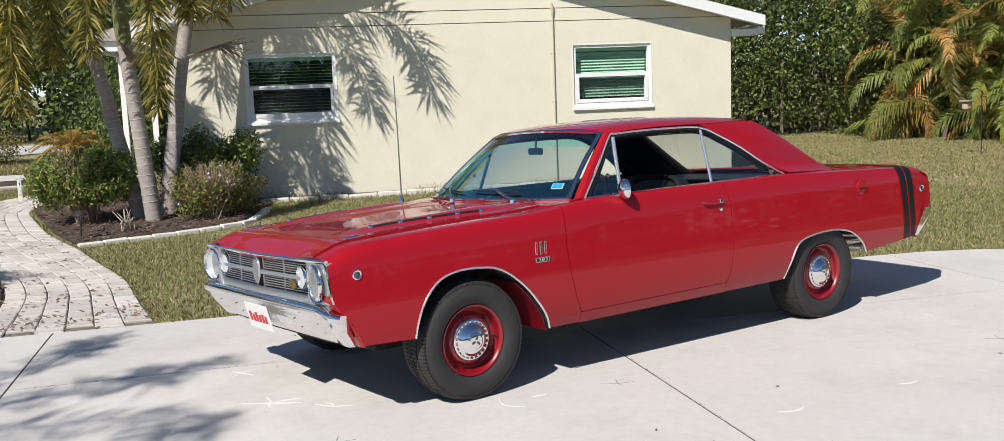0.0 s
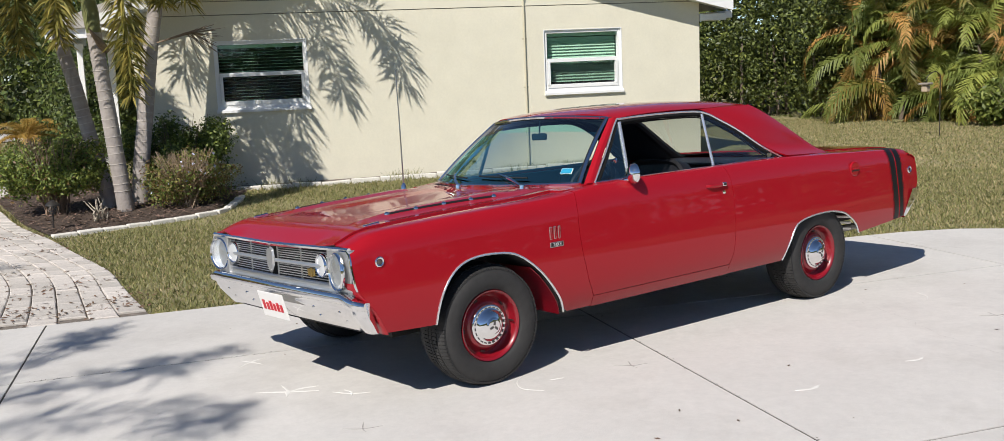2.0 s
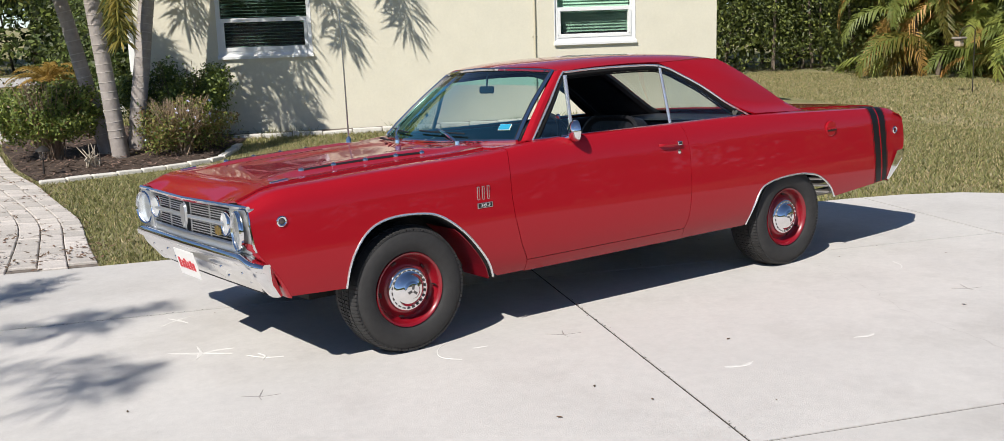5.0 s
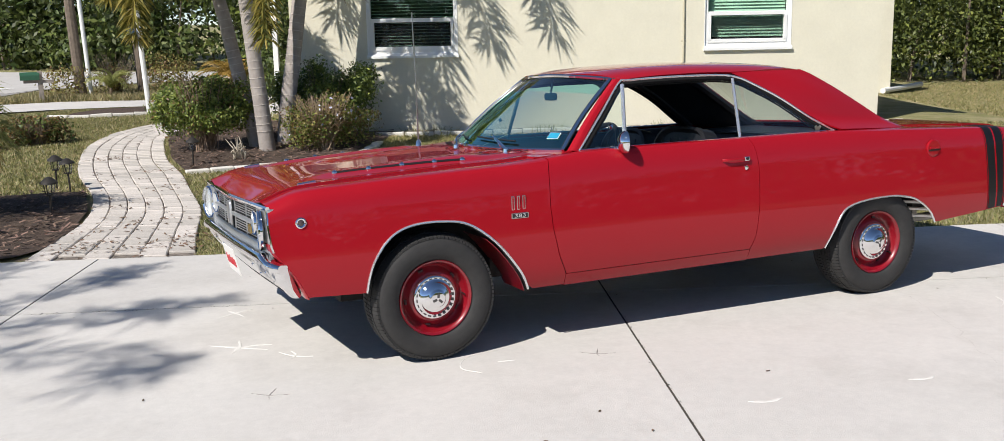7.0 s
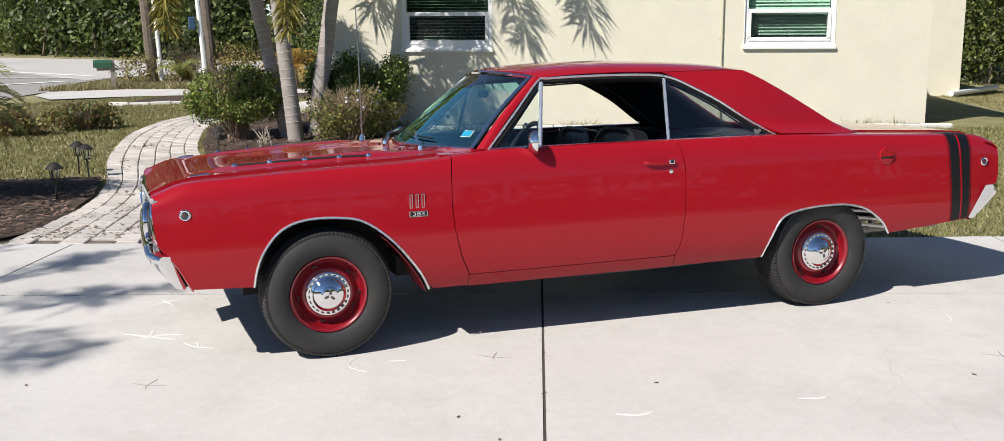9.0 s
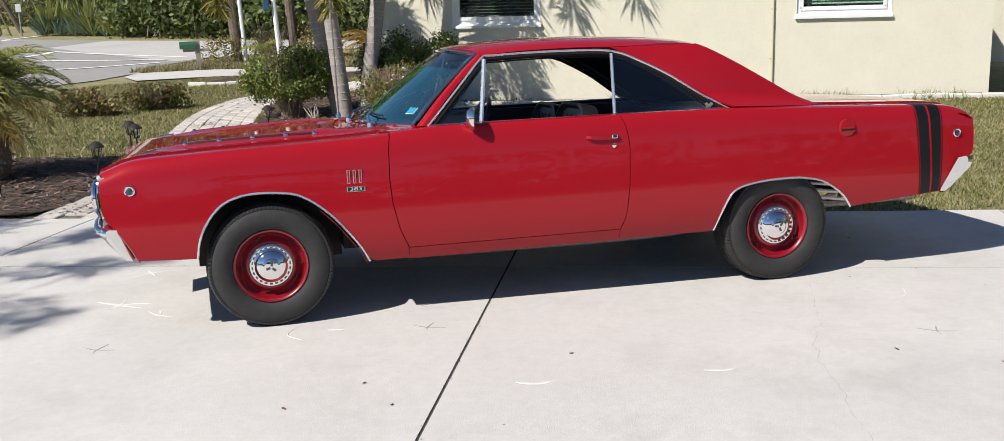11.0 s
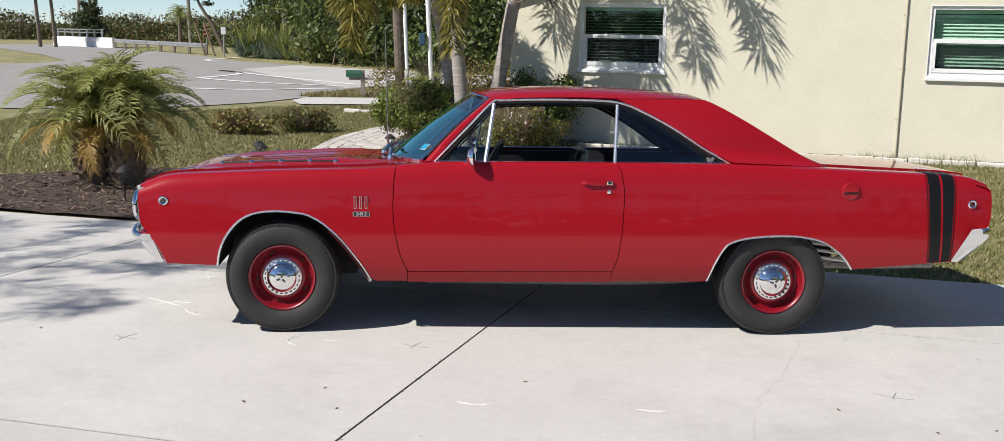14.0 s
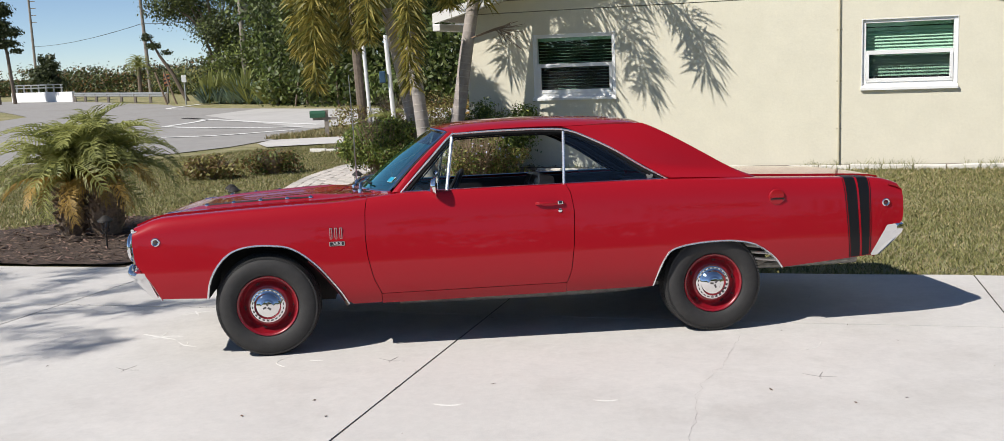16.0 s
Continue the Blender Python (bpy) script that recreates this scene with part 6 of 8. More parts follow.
def plume_mesh(name, start, tip, leaflet, mat, width, seed, fill=215):
    """A hanging bottle-brush leaf: the midrib arches out from the crown, then hangs to its tip, with leaflets all round it."""
    r = np.random.default_rng(seed)
    start, tip = Vector(start), Vector(tip)
    out = Vector((tip.x - start.x, tip.y - start.y, 0))
    top = start.z + 0.30
    rib = spline([start, start + out * 0.40 + Vector((0, 0, 0.32)), Vector((start.x + out.x * 0.80, start.y + out.y * 0.80, top - 0.05)),
                  Vector((start.x + out.x * 0.97, start.y + out.y * 0.97, top - 0.55)), tip.lerp(Vector((tip.x, tip.y, top)), 0.3), tip], 44)
    length = sum((q - p).length for p, q in zip(rib, rib[1:]))
    side0 = Vector((-out.y, out.x, 0)).normalized()
    quads = []
    for i in range(43):
        w = side0 * (0.018 * (1 - i / 44) + 0.003)
        v = (rib[i + 1] - rib[i]).normalized().cross(side0) * w.length
        for e in (w, v):
            quads.append([tuple(rib[i] - e), tuple(rib[i + 1] - e), tuple(rib[i + 1] + e), tuple(rib[i] + e)])
    n = int(length * fill)
    for k in range(n):
        t = 0.12 + 0.88 * (k + r.uniform()) / n
        i = min(int(t * 43), 42)
        p = rib[i].lerp(rib[i + 1], t * 43 - i)
        d = (rib[i + 1] - rib[i]).normalized()
        u = d.cross(side0)
        a = r.uniform(0, 2 * math.pi)
        side = side0 * math.cos(a) + u * math.sin(a)
        l = leaflet * min(1.0, 0.5 + 2.5 * (t - 0.12)) * (1.0 - 0.35 * max(0.0, t - 0.75) / 0.25) * r.uniform(0.7, 1.2)
        dr = (side + d * r.uniform(0.2, 0.8)).normalized()
        d2 = (dr + Vector((0, 0, -0.6))).normalized()
        w = dr.cross(Vector(r.normal(size=3))).normalized() * width * 0.5
        m = p + dr * l * 0.5
        quads.append([tuple(p), tuple(m - w), tuple(m + d2 * l * 0.5), tuple(m + w)])
    return tri_mesh(name, np.array(quads, dtype=np.float64), mat)


M["plume"] = leafy("hanging_palm_leaf", (0.27, 0.24, 0.055), 0.42, 0.7)


def ringed_trunk(pts, r0, r1, rings=26):
    """A slender trunk whose old leaf scars stand out as rings."""
    run = spline(pts, rings * 4 + 1)
    rad = []
    for i in range(len(run)):
        t = i / (len(run) - 1)
        rad.append((r0 + (r1 - r0) * t ** 0.6) * (1.01 if i % 4 == 0 else 0.995) + 0.06 * max(0, 0.05 - t))
    return tubebm(run, rad, 14)


def royal_palm(name, label, pts, r0, r1, shaft, n, seed, spread=1.0, extra=(), tips=(), pitches=(0, 40), fill=270, leaflet=0.36):
    """pts: the trunk's line from the ground to the foot of the crownshaft."""
    r = np.random.default_rng(seed)
    tree = thing(name, label, "palm tree")
    trunk = part("trunk", ringed_trunk(pts, r0, r1), M["palm_trunk"], tree, smooth=True)
    run = spline(pts, 60)
    total = sum((q - p).length for p, q in zip(run, run[1:]))
    at, z_ = 0.0, 0.35
    for i in range(59):
        step = (run[i + 1] - run[i]).length
        if at + step > z_:
            f = (z_ - at) / step
            c, ax = run[i].lerp(run[i + 1], f), (run[i + 1] - run[i]).normalized()
            rr = (r0 + (r1 - r0) * (z_ / total) ** 0.6) * 1.012 + 0.002
            part("leaf_scar", tubebm([c - ax * 0.006, c - ax * 0.002, c + ax * 0.002, c + ax * 0.006], [rr * 0.985, rr * 1.006, rr * 1.006, rr * 0.985], 18), M["scar"], tree, smooth=True)
            z_ += r.uniform(0.09, 0.17)
        at += step
    top = Vector(pts[-1])
    d = (Vector(pts[-1]) - Vector(pts[-2])).normalized()
    end = top + d * shaft
    part("crownshaft", tubebm([top, top + d * shaft * 0.3, top + d * shaft * 0.7, end], [r1 * 1.0, r1 * 1.12, r1 * 0.85, r1 * 0.5], 14), M["crownshaft"], tree, smooth=True)
    for k in range(n):
        az = 2 * math.pi * (k * 0.382 + r.uniform(-0.04, 0.04))
        pitch = r.uniform(*pitches)
        me = DROOPY[k % 4] if r.uniform() > 0.12 else DROOPY_DRY[0]
        o = part("frond", me, None, tree)
        sc = spread * r.uniform(0.85, 1.1)
        o.matrix_basis = Matrix.Translation(end - d * r.uniform(0, 0.25)) @ pose(0, 0, 0, 0, 0, math.degrees(az)) @ pose(0, 0, 0, r.normal(0, 14), -pitch, 0) @ Matrix.Diagonal((sc, sc, sc, 1))
    for k, tip in enumerate(tips):
        part("hanging_frond", plume_mesh("hanging_frond", end - d * 0.1, tip, leaflet, M["plume"], 0.028, seed * 10 + k, fill), None, tree)
    for az, pitch, sc, roll in extra:
        o = part("frond", DROOPY[3], None, tree)
        o.matrix_basis = Matrix.Translation(end - d * 0.1) @ pose(0, 0, 0, 0, 0, az) @ pose(0, 0, 0, roll, -pitch, 0) @ Matrix.Diagonal((sc, sc, sc, 1))
    return tree, end


def gz(x, y):
    return ground_z(x, y) - 0.02


P1 = [(-0.12, 8.78, gz(-0.12, 8.78) - 0.05), (-0.22, 8.76, 0.95), (-0.32, 8.74, 2.06), (-0.335, 8.74, 2.25)]
P2 = [(-0.16, 9.22, gz(-0.16, 9.22) - 0.05), (-0.37, 9.27, 1.0), (-0.48, 9.30, 1.62), (-0.57, 9.33, 2.07), (-0.66, 9.36, 2.62)]
P3 = [(0.22, 9.24, gz(0.22, 9.24) - 0.05), (0.29, 9.25, 0.5), (0.42, 9.27, 1.2), (0.54, 9.27, 1.92), (0.72, 9.24, 2.85), (0.78, 9.22, 3.15)]
palm_a, end_a = royal_palm("palm_tree", "slender grey ringed palm with drooping olive fronds in the mulch bed", P1, 0.115, 0.092, 0.80, 0, 3, tips=[(-0.36, 7.45, 1.45), (-0.93, 8.15, 2.10), (0.25, 7.85, 2.55)], pitches=(30, 50))
palm_b, end_b = royal_palm("palm_tree", "leaning grey palm with hanging fronds beside a green bush", P2, 0.11, 0.085, 0.55, 0, 5, tips=[(-1.74, 8.50, 1.45), (-1.22, 8.80, 2.05), (-1.60, 9.5, 1.85), (-1.98, 8.95, 1.95)], pitches=(30, 50))
palm_c, end_c = royal_palm("palm_tree", "grey palm with drooping fronds near the house corner", P3, 0.12, 0.095, 0.7, 1, 8, tips=[(0.75, 8.40, 2.62), (1.15, 8.80, 2.80), (2.72, 7.92, 3.00), (1.55, 8.15, 3.15), (0.20, 8.55, 2.95), (0.0, 9.3, 3.0)], pitches=(20, 45), fill=150, leaflet=0.50)
# an old leaf base peels off the first trunk, and a dry flower stalk hangs from the third
part("leaf_base", tubebm([(-0.26, 8.56, 2.02), (-0.36, 8.48, 2.12), (-0.50, 8.42, 2.30)], [0.05, 0.05, 0.008], 7), M["boot"], palm_a)
bm = bmesh.new()
for k in range(26):
    a, b = rng.uniform(-0.5, 0.5), rng.uniform(-0.35, 0.15)
    tube(bm, [(0.62, 9.18, 2.12), (0.95 + 0.1 * rng.uniform(), 8.95 + 0.1 * a, 2.24), (1.15 + 0.3 * rng.uniform(), 8.85 + 0.4 * a, 2.2 + b)], [0.012, 0.008, 0.004], 4)
part("flower_stalk", bm, M["boot"], palm_c)
# the palm beside the drive whose shade falls on the slabs
SHADE_TOP = Vector((-10.3, -2.0, 6.2))
shade_tips = [tuple(SHADE_TOP + Vector((math.cos(a) * q, math.sin(a) * q, dz))) for a, q, dz in
              ((0.10, 2.3, 0.2), (0.62, 2.6, 0.0), (1.10, 2.6, 0.2), (1.6, 2.4, 0.0), (-0.45, 2.2, 0.0), (-1.2, 2.0, 0.2), (2.8, 2.0, -0.3), (4.0, 2.0, 0.0))]
shade_palm, _ = royal_palm("palm_tree", "tall grey palm standing beside the drive, fronds drooping", [(-10.4, -2.1, gz(-10.4, -2.1) - 0.05), (-10.37, -2.06, 2.6), (-10.3, -2.0, 5.4)], 0.14, 0.11, 0.9, 0, 12, tips=shade_tips, fill=70)


# ---- leafy bushes ----
def leaf_cloud(centers, count, size, seed, shell=0.55, up=0.3, aspect=0.5):
    """Leaves (rhombs) spread through lumpy ellipsoids: (x, y, z, rx, ry, rz)."""
    r = np.random.default_rng(seed)
    cs = np.array(centers)
    vol = cs[:, 3] * cs[:, 4] * cs[:, 5]
    pick = r.choice(len(cs), count, p=vol / vol.sum())
    d = r.normal(size=(count, 3))
    d /= np.linalg.norm(d, axis=1)[:, None]
    rad = (shell + (1 - shell) * r.uniform(size=count) ** 0.7) * (1 + 0.30 * np.sin(d[:, 0] * 5 + cs[pick, 0] * 3) * np.sin(d[:, 1] * 6 + cs[pick, 1]) + 0.16 * r.normal(size=count))
    p = cs[pick, :3] + d * cs[pick, 3:6] * rad[:, None]
    nrm = d + r.normal(size=(count, 3)) * 0.75 + np.array([0, 0, up])
    nrm /= np.linalg.norm(nrm, axis=1)[:, None]
    u = np.cross(nrm, r.normal(size=(count, 3)))
    u /= np.linalg.norm(u, axis=1)[:, None]
    w_ = np.cross(nrm, u)
    s = size * r.uniform(0.6, 1.35, count)[:, None]
    return np.stack([p - u * s, p - w_ * s * aspect + nrm * s * 0.12, p + u * s, p + w_ * s * aspect + nrm * s * 0.12], 1)


M["leaf"] = leafy("bush_leaf", (0.165, 0.215, 0.045), 0.35, 0.5)
M["leaf_bright"] = leafy("bright_leaf", (0.25, 0.30, 0.065), 0.35, 0.45)
M["twig_brown"] = material("brown_twig", (0.27, 0.19, 0.13), 0.9, noise_scale=30, vary=0.3)
M["leaf_dark"] = leafy("dark_leaf", (0.105, 0.15, 0.038), 0.3, 0.5)
M["leaf_olive"] = leafy("olive_leaf", (0.31, 0.285, 0.095), 0.35, 0.5)
M["leaf_rust"] = leafy("rusty_leaf", (0.20, 0.125, 0.05), 0.3, 0.4)
M["twig"] = material("twig", (0.20, 0.155, 0.11), 0.9, noise_scale=30, vary=0.3)
M["twig_pale"] = material("pale_dry_twig", (0.42, 0.37, 0.29), 0.9, noise_scale=30, vary=0.2)
M["twig_straw"] = material("straw_twig", (0.33, 0.245, 0.16), 0.9, noise_scale=30, vary=0.3)
M["bark"] = material("bark", (0.16, 0.125, 0.095), 0.95, noise_scale=10, vary=0.35, bump=0.02, bump_scale=18)
M["flower"] = material("pale_blue_flower", (0.55, 0.58, 0.75), 0.7)


def twigs(x, y, r_, h, n_, seed, spread=1.0, thick=0.008):
    r = np.random.default_rng(seed)
    bm = bmesh.new()
    z0 = gz(x, y)
    for k in range(n_):
        a, q = r.uniform(0, 6.28), r.uniform(0.3, 1.0)
        tip = (x + math.cos(a) * r_ * q * spread, y + math.sin(a) * r_ * q * spread, z0 + h * r.uniform(0.5, 1.0))
        mid = (x + math.cos(a) * r_ * q * 0.45 + r.normal(0, 0.04), y + math.sin(a) * r_ * q * 0.45 + r.normal(0, 0.04), z0 + h * 0.4)
        tube(bm, [(x + r.normal(0, 0.06), y + r.normal(0, 0.06), z0 - 0.03), mid, tip], [thick, thick * 0.8, thick * 0.3], 5)
    return bm


def bush(label, centers, mats, counts, size, seed, twig_n=24, twig_mat=None):
    x, y = np.mean([c[0] for c in centers]), np.mean([c[1] for c in centers])
    ob = thing("bush", label, "bush")
    r = np.random.default_rng(seed + 900)
    lumps = []
    for c in centers:
        lumps.append((c[0], c[1], c[2] - 0.04, c[3] * 0.82, c[4] * 0.82, c[5] * 0.82))
        for _ in range(9):
            d = r.normal(size=3)
            d /= np.linalg.norm(d)
            q = r.uniform(0.12, 0.34)
            lumps.append((c[0] + d[0] * c[3] * 0.85, c[1] + d[1] * c[4] * 0.85, c[2] + abs(d[2]) * c[5] * 0.9, c[3] * q * 1.5, c[4] * q * 1.5, c[5] * q * 1.5))
    centers = lumps
    h = max(c[2] + c[5] for c in centers) - gz(x, y)
    part("stem_tangle", twigs(x, y, max(c[3] for c in centers) * 1.1, h, twig_n, seed), twig_mat or M["twig"], ob)
    for k, (m, n_) in enumerate(zip(mats, counts)):
        part("foliage", tri_mesh("foliage", leaf_cloud(centers, n_, size, seed + k), m), None, ob)
    return ob


bush("rounded green shrub with a twiggy brown base in the mulch bed", [(-0.95, 9.35, 0.56, 0.52, 0.50, 0.38), (-0.50, 9.30, 0.54, 0.40, 0.45, 0.34), (-1.25, 9.55, 0.46, 0.32, 0.4, 0.32), (-0.75, 9.1, 0.42, 0.50, 0.36, 0.22)], [M["leaf_bright"], M["leaf"], M["leaf_dark"], M["leaf_rust"]], [7600, 8200, 4600, 1800], 0.024, 21, 210, M["twig_brown"])
bush("dense dark green shrub against the house wall", [(0.62, 9.6, 0.55, 0.5, 0.45, 0.50), (1.15, 9.35, 0.55, 0.45, 0.40, 0.46), (0.95, 9.1, 0.45, 0.4, 0.35, 0.4)], [M["leaf_dark"], M["leaf"], M["leaf_bright"]], [8200, 5200, 1700], 0.027, 27, 60)
bush("sprawling olive shrub with bare twigs and pale blue flowers", [(0.55, 8.45, 0.28, 0.48, 0.35, 0.34), (0.95, 8.50, 0.25, 0.42, 0.35, 0.30), (0.25, 8.45, 0.18, 0.26, 0.25, 0.22)], [M["leaf_olive"], M["leaf"], M["leaf_rust"]], [2300, 2600, 1900], 0.022, 33, 420, M["twig_straw"])
fl = leaf_cloud([(0.15, 8.38, 0.22, 0.16, 0.12, 0.14), (0.75, 8.35, 0.42, 0.45, 0.15, 0.2)], 60, 0.022, 5, aspect=0.9)
tagged(new("flowers", tri_mesh("flowers", fl, M["flower"])), "small pale blue flowers on the shrub", "flowers", kind="stuff")
dry = thing("dry_plant", "small leafless plant with pale twigs in the mulch", "plant")
part("stem_tangle", twigs(-0.62, 8.38, 0.26, 0.34, 16, 44, thick=0.011), M["twig_pale"], dry)
bush("low dark ragged brown shrub on the lawn", [(-2.95, 12.4, 0.06, 0.44, 0.32, 0.22), (-2.60, 12.5, 0.04, 0.30, 0.25, 0.18), (-3.25, 12.3, 0.02, 0.26, 0.25, 0.17)], [M["leaf_rust"], M["leaf_dark"], M["leaf_olive"]], [900, 900, 250], 0.032, 51, 160)
bush("low olive ragged shrub on the lawn", [(-4.15, 12.0, 0.05, 0.48, 0.35, 0.22), (-3.75, 11.9, 0.04, 0.40, 0.3, 0.18)], [M["leaf_olive"], M["leaf_rust"]], [1200, 900], 0.036, 53, 110)


# bushy low date palm in the side bed
FEATHER = [frond_mesh("feather_frond", 1.0 + 0.06 * k, 1.15 + 0.12 * k, 0.28, 28, M["palm_green"], 0.021, lift=0.95 - 0.12 * k, vee=0.9, seed=61 + k, ragged=0.3) for k in range(4)]
FEATHER_DRY = [frond_mesh("yellowing_feather_frond", 0.95, 1.5, 0.24, 46, M["palm_dry"], 0.015, lift=0.2, vee=0.3, seed=71, ragged=0.25)]


def date_palm(name, label, stems, n, seed, scale=1.0, dry=0.16):
    r = np.random.default_rng(seed)
    tree = thing(name, label, "palm")
    for x, y, h, rad in stems:
        z0 = gz(x, y)
        bm = bmesh.new()
        tube(bm, spline([(x, y, z0 - 0.05), (x + 0.02, y, z0 + h * 0.5), (x + 0.03, y, z0 + h)], 12), [rad * (0.75 + 0.3 * math.sin(math.pi * min(k / 9, 1))) for k in range(12)], 12)
        part("trunk", bm, M["boot"], tree, smooth=True)
        stub = bpy.data.meshes.get("leaf_stub")
        if stub is None:
            bm = tubebm([(0, 0, 0), (0.05, 0, 0.045)], [0.026, 0.010], 5)
            stub = bpy.data.meshes.new("leaf_stub")
            bm.to_mesh(stub)
            bm.free()
            stub.materials.append(M["boot"])
        for k in range(70):
            a, z = k * 137.508, z0 + h * (0.12 + 0.86 * k / 70)
            o = part("leaf_stub", stub, None, tree)
            o.matrix_basis = pose(x + math.cos(radians(a)) * rad * 0.93, y + math.sin(radians(a)) * rad * 0.93, z, 0, 0, a) @ pose(0, 0, 0, 0, 45 * (k % 3 == 0), 0)
        for k in range(n):
            az = 360 * (k * 0.382 + r.uniform(-0.04, 0.04))
            pitch = 78 - 64 * (k / n) + r.normal(0, 8)
            me = FEATHER_DRY[0] if (k / n > 0.72 and r.uniform() < dry * 3) else FEATHER[k % 4]
            o = part("frond", me, None, tree)
            sc = scale * r.uniform(0.85, 1.12)
            o.matrix_basis = Matrix.Translation((x + 0.03, y, z0 + h + 0.02)) @ pose(0, 0, 0, 0, 0, az) @ pose(0, 0, 0, r.normal(0, 12), -pitch + 17, 0) @ Matrix.Diagonal((sc, sc, sc, 1))
    return tree


date_palm("dwarf_palm", "low clump palm with arching yellow-green fronds in the mulch", [(-4.08, 5.42, 0.70, 0.20), (-4.45, 5.36, 0.62, 0.15)], 50, 81, 0.97, dry=0.24)


# ---- litter and marks ----
M["litter"] = material("dead_leaf", (0.14, 0.085, 0.05), 0.9, island=0.5)
lit = []
for cx, cy, n_, sp in ((-2.25, 2.95, 60, 0.22), (-2.75, 3.3, 50, 0.2), (-2.9, 3.0, 40, 0.2), (-2.0, 4.2, 30, 0.25), (-2.2, 9.6, 60, 0.16), (-2.4, 5.2, 30, 0.25), (-1.7, 6.4, 30, 0.2), (-1.9, 3.2, 40, 0.18), (-2.6, 3.9, 30, 0.3), (-1.6, 7.9, 40, 0.2), (-2.2, 7.2, 40, 0.6)):
    for _ in range(n_):
        x, y = cx + rng.normal(0, sp), cy + rng.normal(0, sp * 0.6)
        a, l = rng.uniform(0, 6.28), rng.uniform(0.012, 0.035)
        u, w_ = np.array([math.cos(a), math.sin(a), rng.uniform(-0.2, 0.4)]) * l, np.array([-math.sin(a), math.cos(a), rng.uniform(-0.3, 0.3)]) * l * 0.35
        c = np.array([x, y, ground_z(x, y) + 0.014])
        lit.append([c - u, c - w_, c + u, c + w_])
for _ in range(55):
    x, y = rng.uniform(-4.5, 4.0), rng.uniform(-4.0, 1.8)
    a, l = rng.uniform(0, 6.28), rng.uniform(0.006, 0.018)
    u, w_ = np.array([math.cos(a), math.sin(a), 0.1]) * l, np.array([-math.sin(a), math.cos(a), 0.1]) * l * 0.4
    c = np.array([x, y, ground_z(x, y) + 0.004])
    lit.append([c - u, c - w_, c + u, c + w_])
tagged(new("leaf_litter", tri_mesh("leaf_litter", np.array(lit), M["litter"])), "scattered dead leaf scraps on the paving", "leaf litter", kind="stuff")
M["scuff"] = material("pale_scuff", (0.67, 0.65, 0.61), 0.85, noise_scale=40, vary=0.1)


def stroke(bm, pts, width, seed, rise=0.0016):
    """A thin ragged ribbon of crust that tapers at both ends."""
    r = np.random.default_rng(seed)
    run = spline([(x, y, 0) for x, y in pts], 12)
    rows_ = []
    for i, p in enumerate(run):
        d = (run[min(i + 1, 11)] - run[max(i - 1, 0)]).normalized()
        w_ = width * math.sin(math.pi * (i + 0.6) / 12.2) * r.uniform(0.5, 1.3)
        z_ = ground_z(p.x, p.y)
        rows_.append([bm.verts.new((p.x + o * d.y * w_, p.y - o * d.x * w_, z_ + h)) for o, h in ((-1, 0.0), (-0.6, rise), (0.6, rise), (1, 0.0))])
    for a, b in zip(rows_, rows_[1:]):
        for k in range(3):
            bm.faces.new((a[k], a[k + 1], b[k + 1], b[k]))


def scuff(strokes, seed, mat="scuff", label="pale cement scuff on the drive", name="cement_scuff"):
    bm = bmesh.new()
    for k, (pts, w_) in enumerate(strokes):
        stroke(bm, pts, w_, seed + k)
    return tagged(part(name, bm, M[mat]), label, "stain", kind="structure")


M["dark_scuff"] = material("dark_scuff", (0.30, 0.28, 0.26), 0.9, noise_scale=40, vary=0.3)
scuff([([(-2.38, -0.02), (-2.26, -0.12), (-2.12, -0.24)], 0.013), ([(-2.30, -0.22), (-2.24, -0.12), (-2.22, 0.0)], 0.014), ([(-2.26, -0.14), (-2.16, -0.13), (-2.08, -0.16)], 0.010)], 300)
scuff([([(-2.24, 0.52), (-2.12, 0.59), (-2.02, 0.62)], 0.010), ([(-2.16, 0.66), (-2.12, 0.56), (-2.10, 0.48)], 0.009)], 310)
scuff([([(-2.08, -0.32), (-2.02, -0.42), (-1.94, -0.47)], 0.008), ([(-2.05, -0.46), (-2.01, -0.40), (-2.02, -0.33)], 0.006)], 320)
scuff([([(-1.20, -0.83), (-1.30, -0.90), (-1.36, -1.02), (-1.30, -1.12)], 0.004)], 330)
scuff([([(-1.16, -1.00), (-1.08, -1.02)], 0.006)], 340)
scuff([([(0.38, -2.12), (0.46, -2.15), (0.52, -2.14)], 0.012)], 350)
scuff([([(-0.44, -2.02), (-0.36, -2.06), (-0.28, -2.05)], 0.014)], 360)
scuff([([(1.96, -1.25), (1.90, -1.36), (1.80, -1.42)], 0.006)], 370)
for k, (x, y) in enumerate(((-2.27, -0.95), (-0.67, -1.12), (1.66, -1.96))):
    scuff([([(x - 0.07, y + 0.07), (x, y), (x + 0.09, y - 0.03)], 0.004), ([(x + 0.05, y + 0.08), (x, y), (x - 0.01, y - 0.05)], 0.0035)], 380 + 5 * k, "dark_scuff", "faint dark forked scuff on the drive", "dark_scuff")


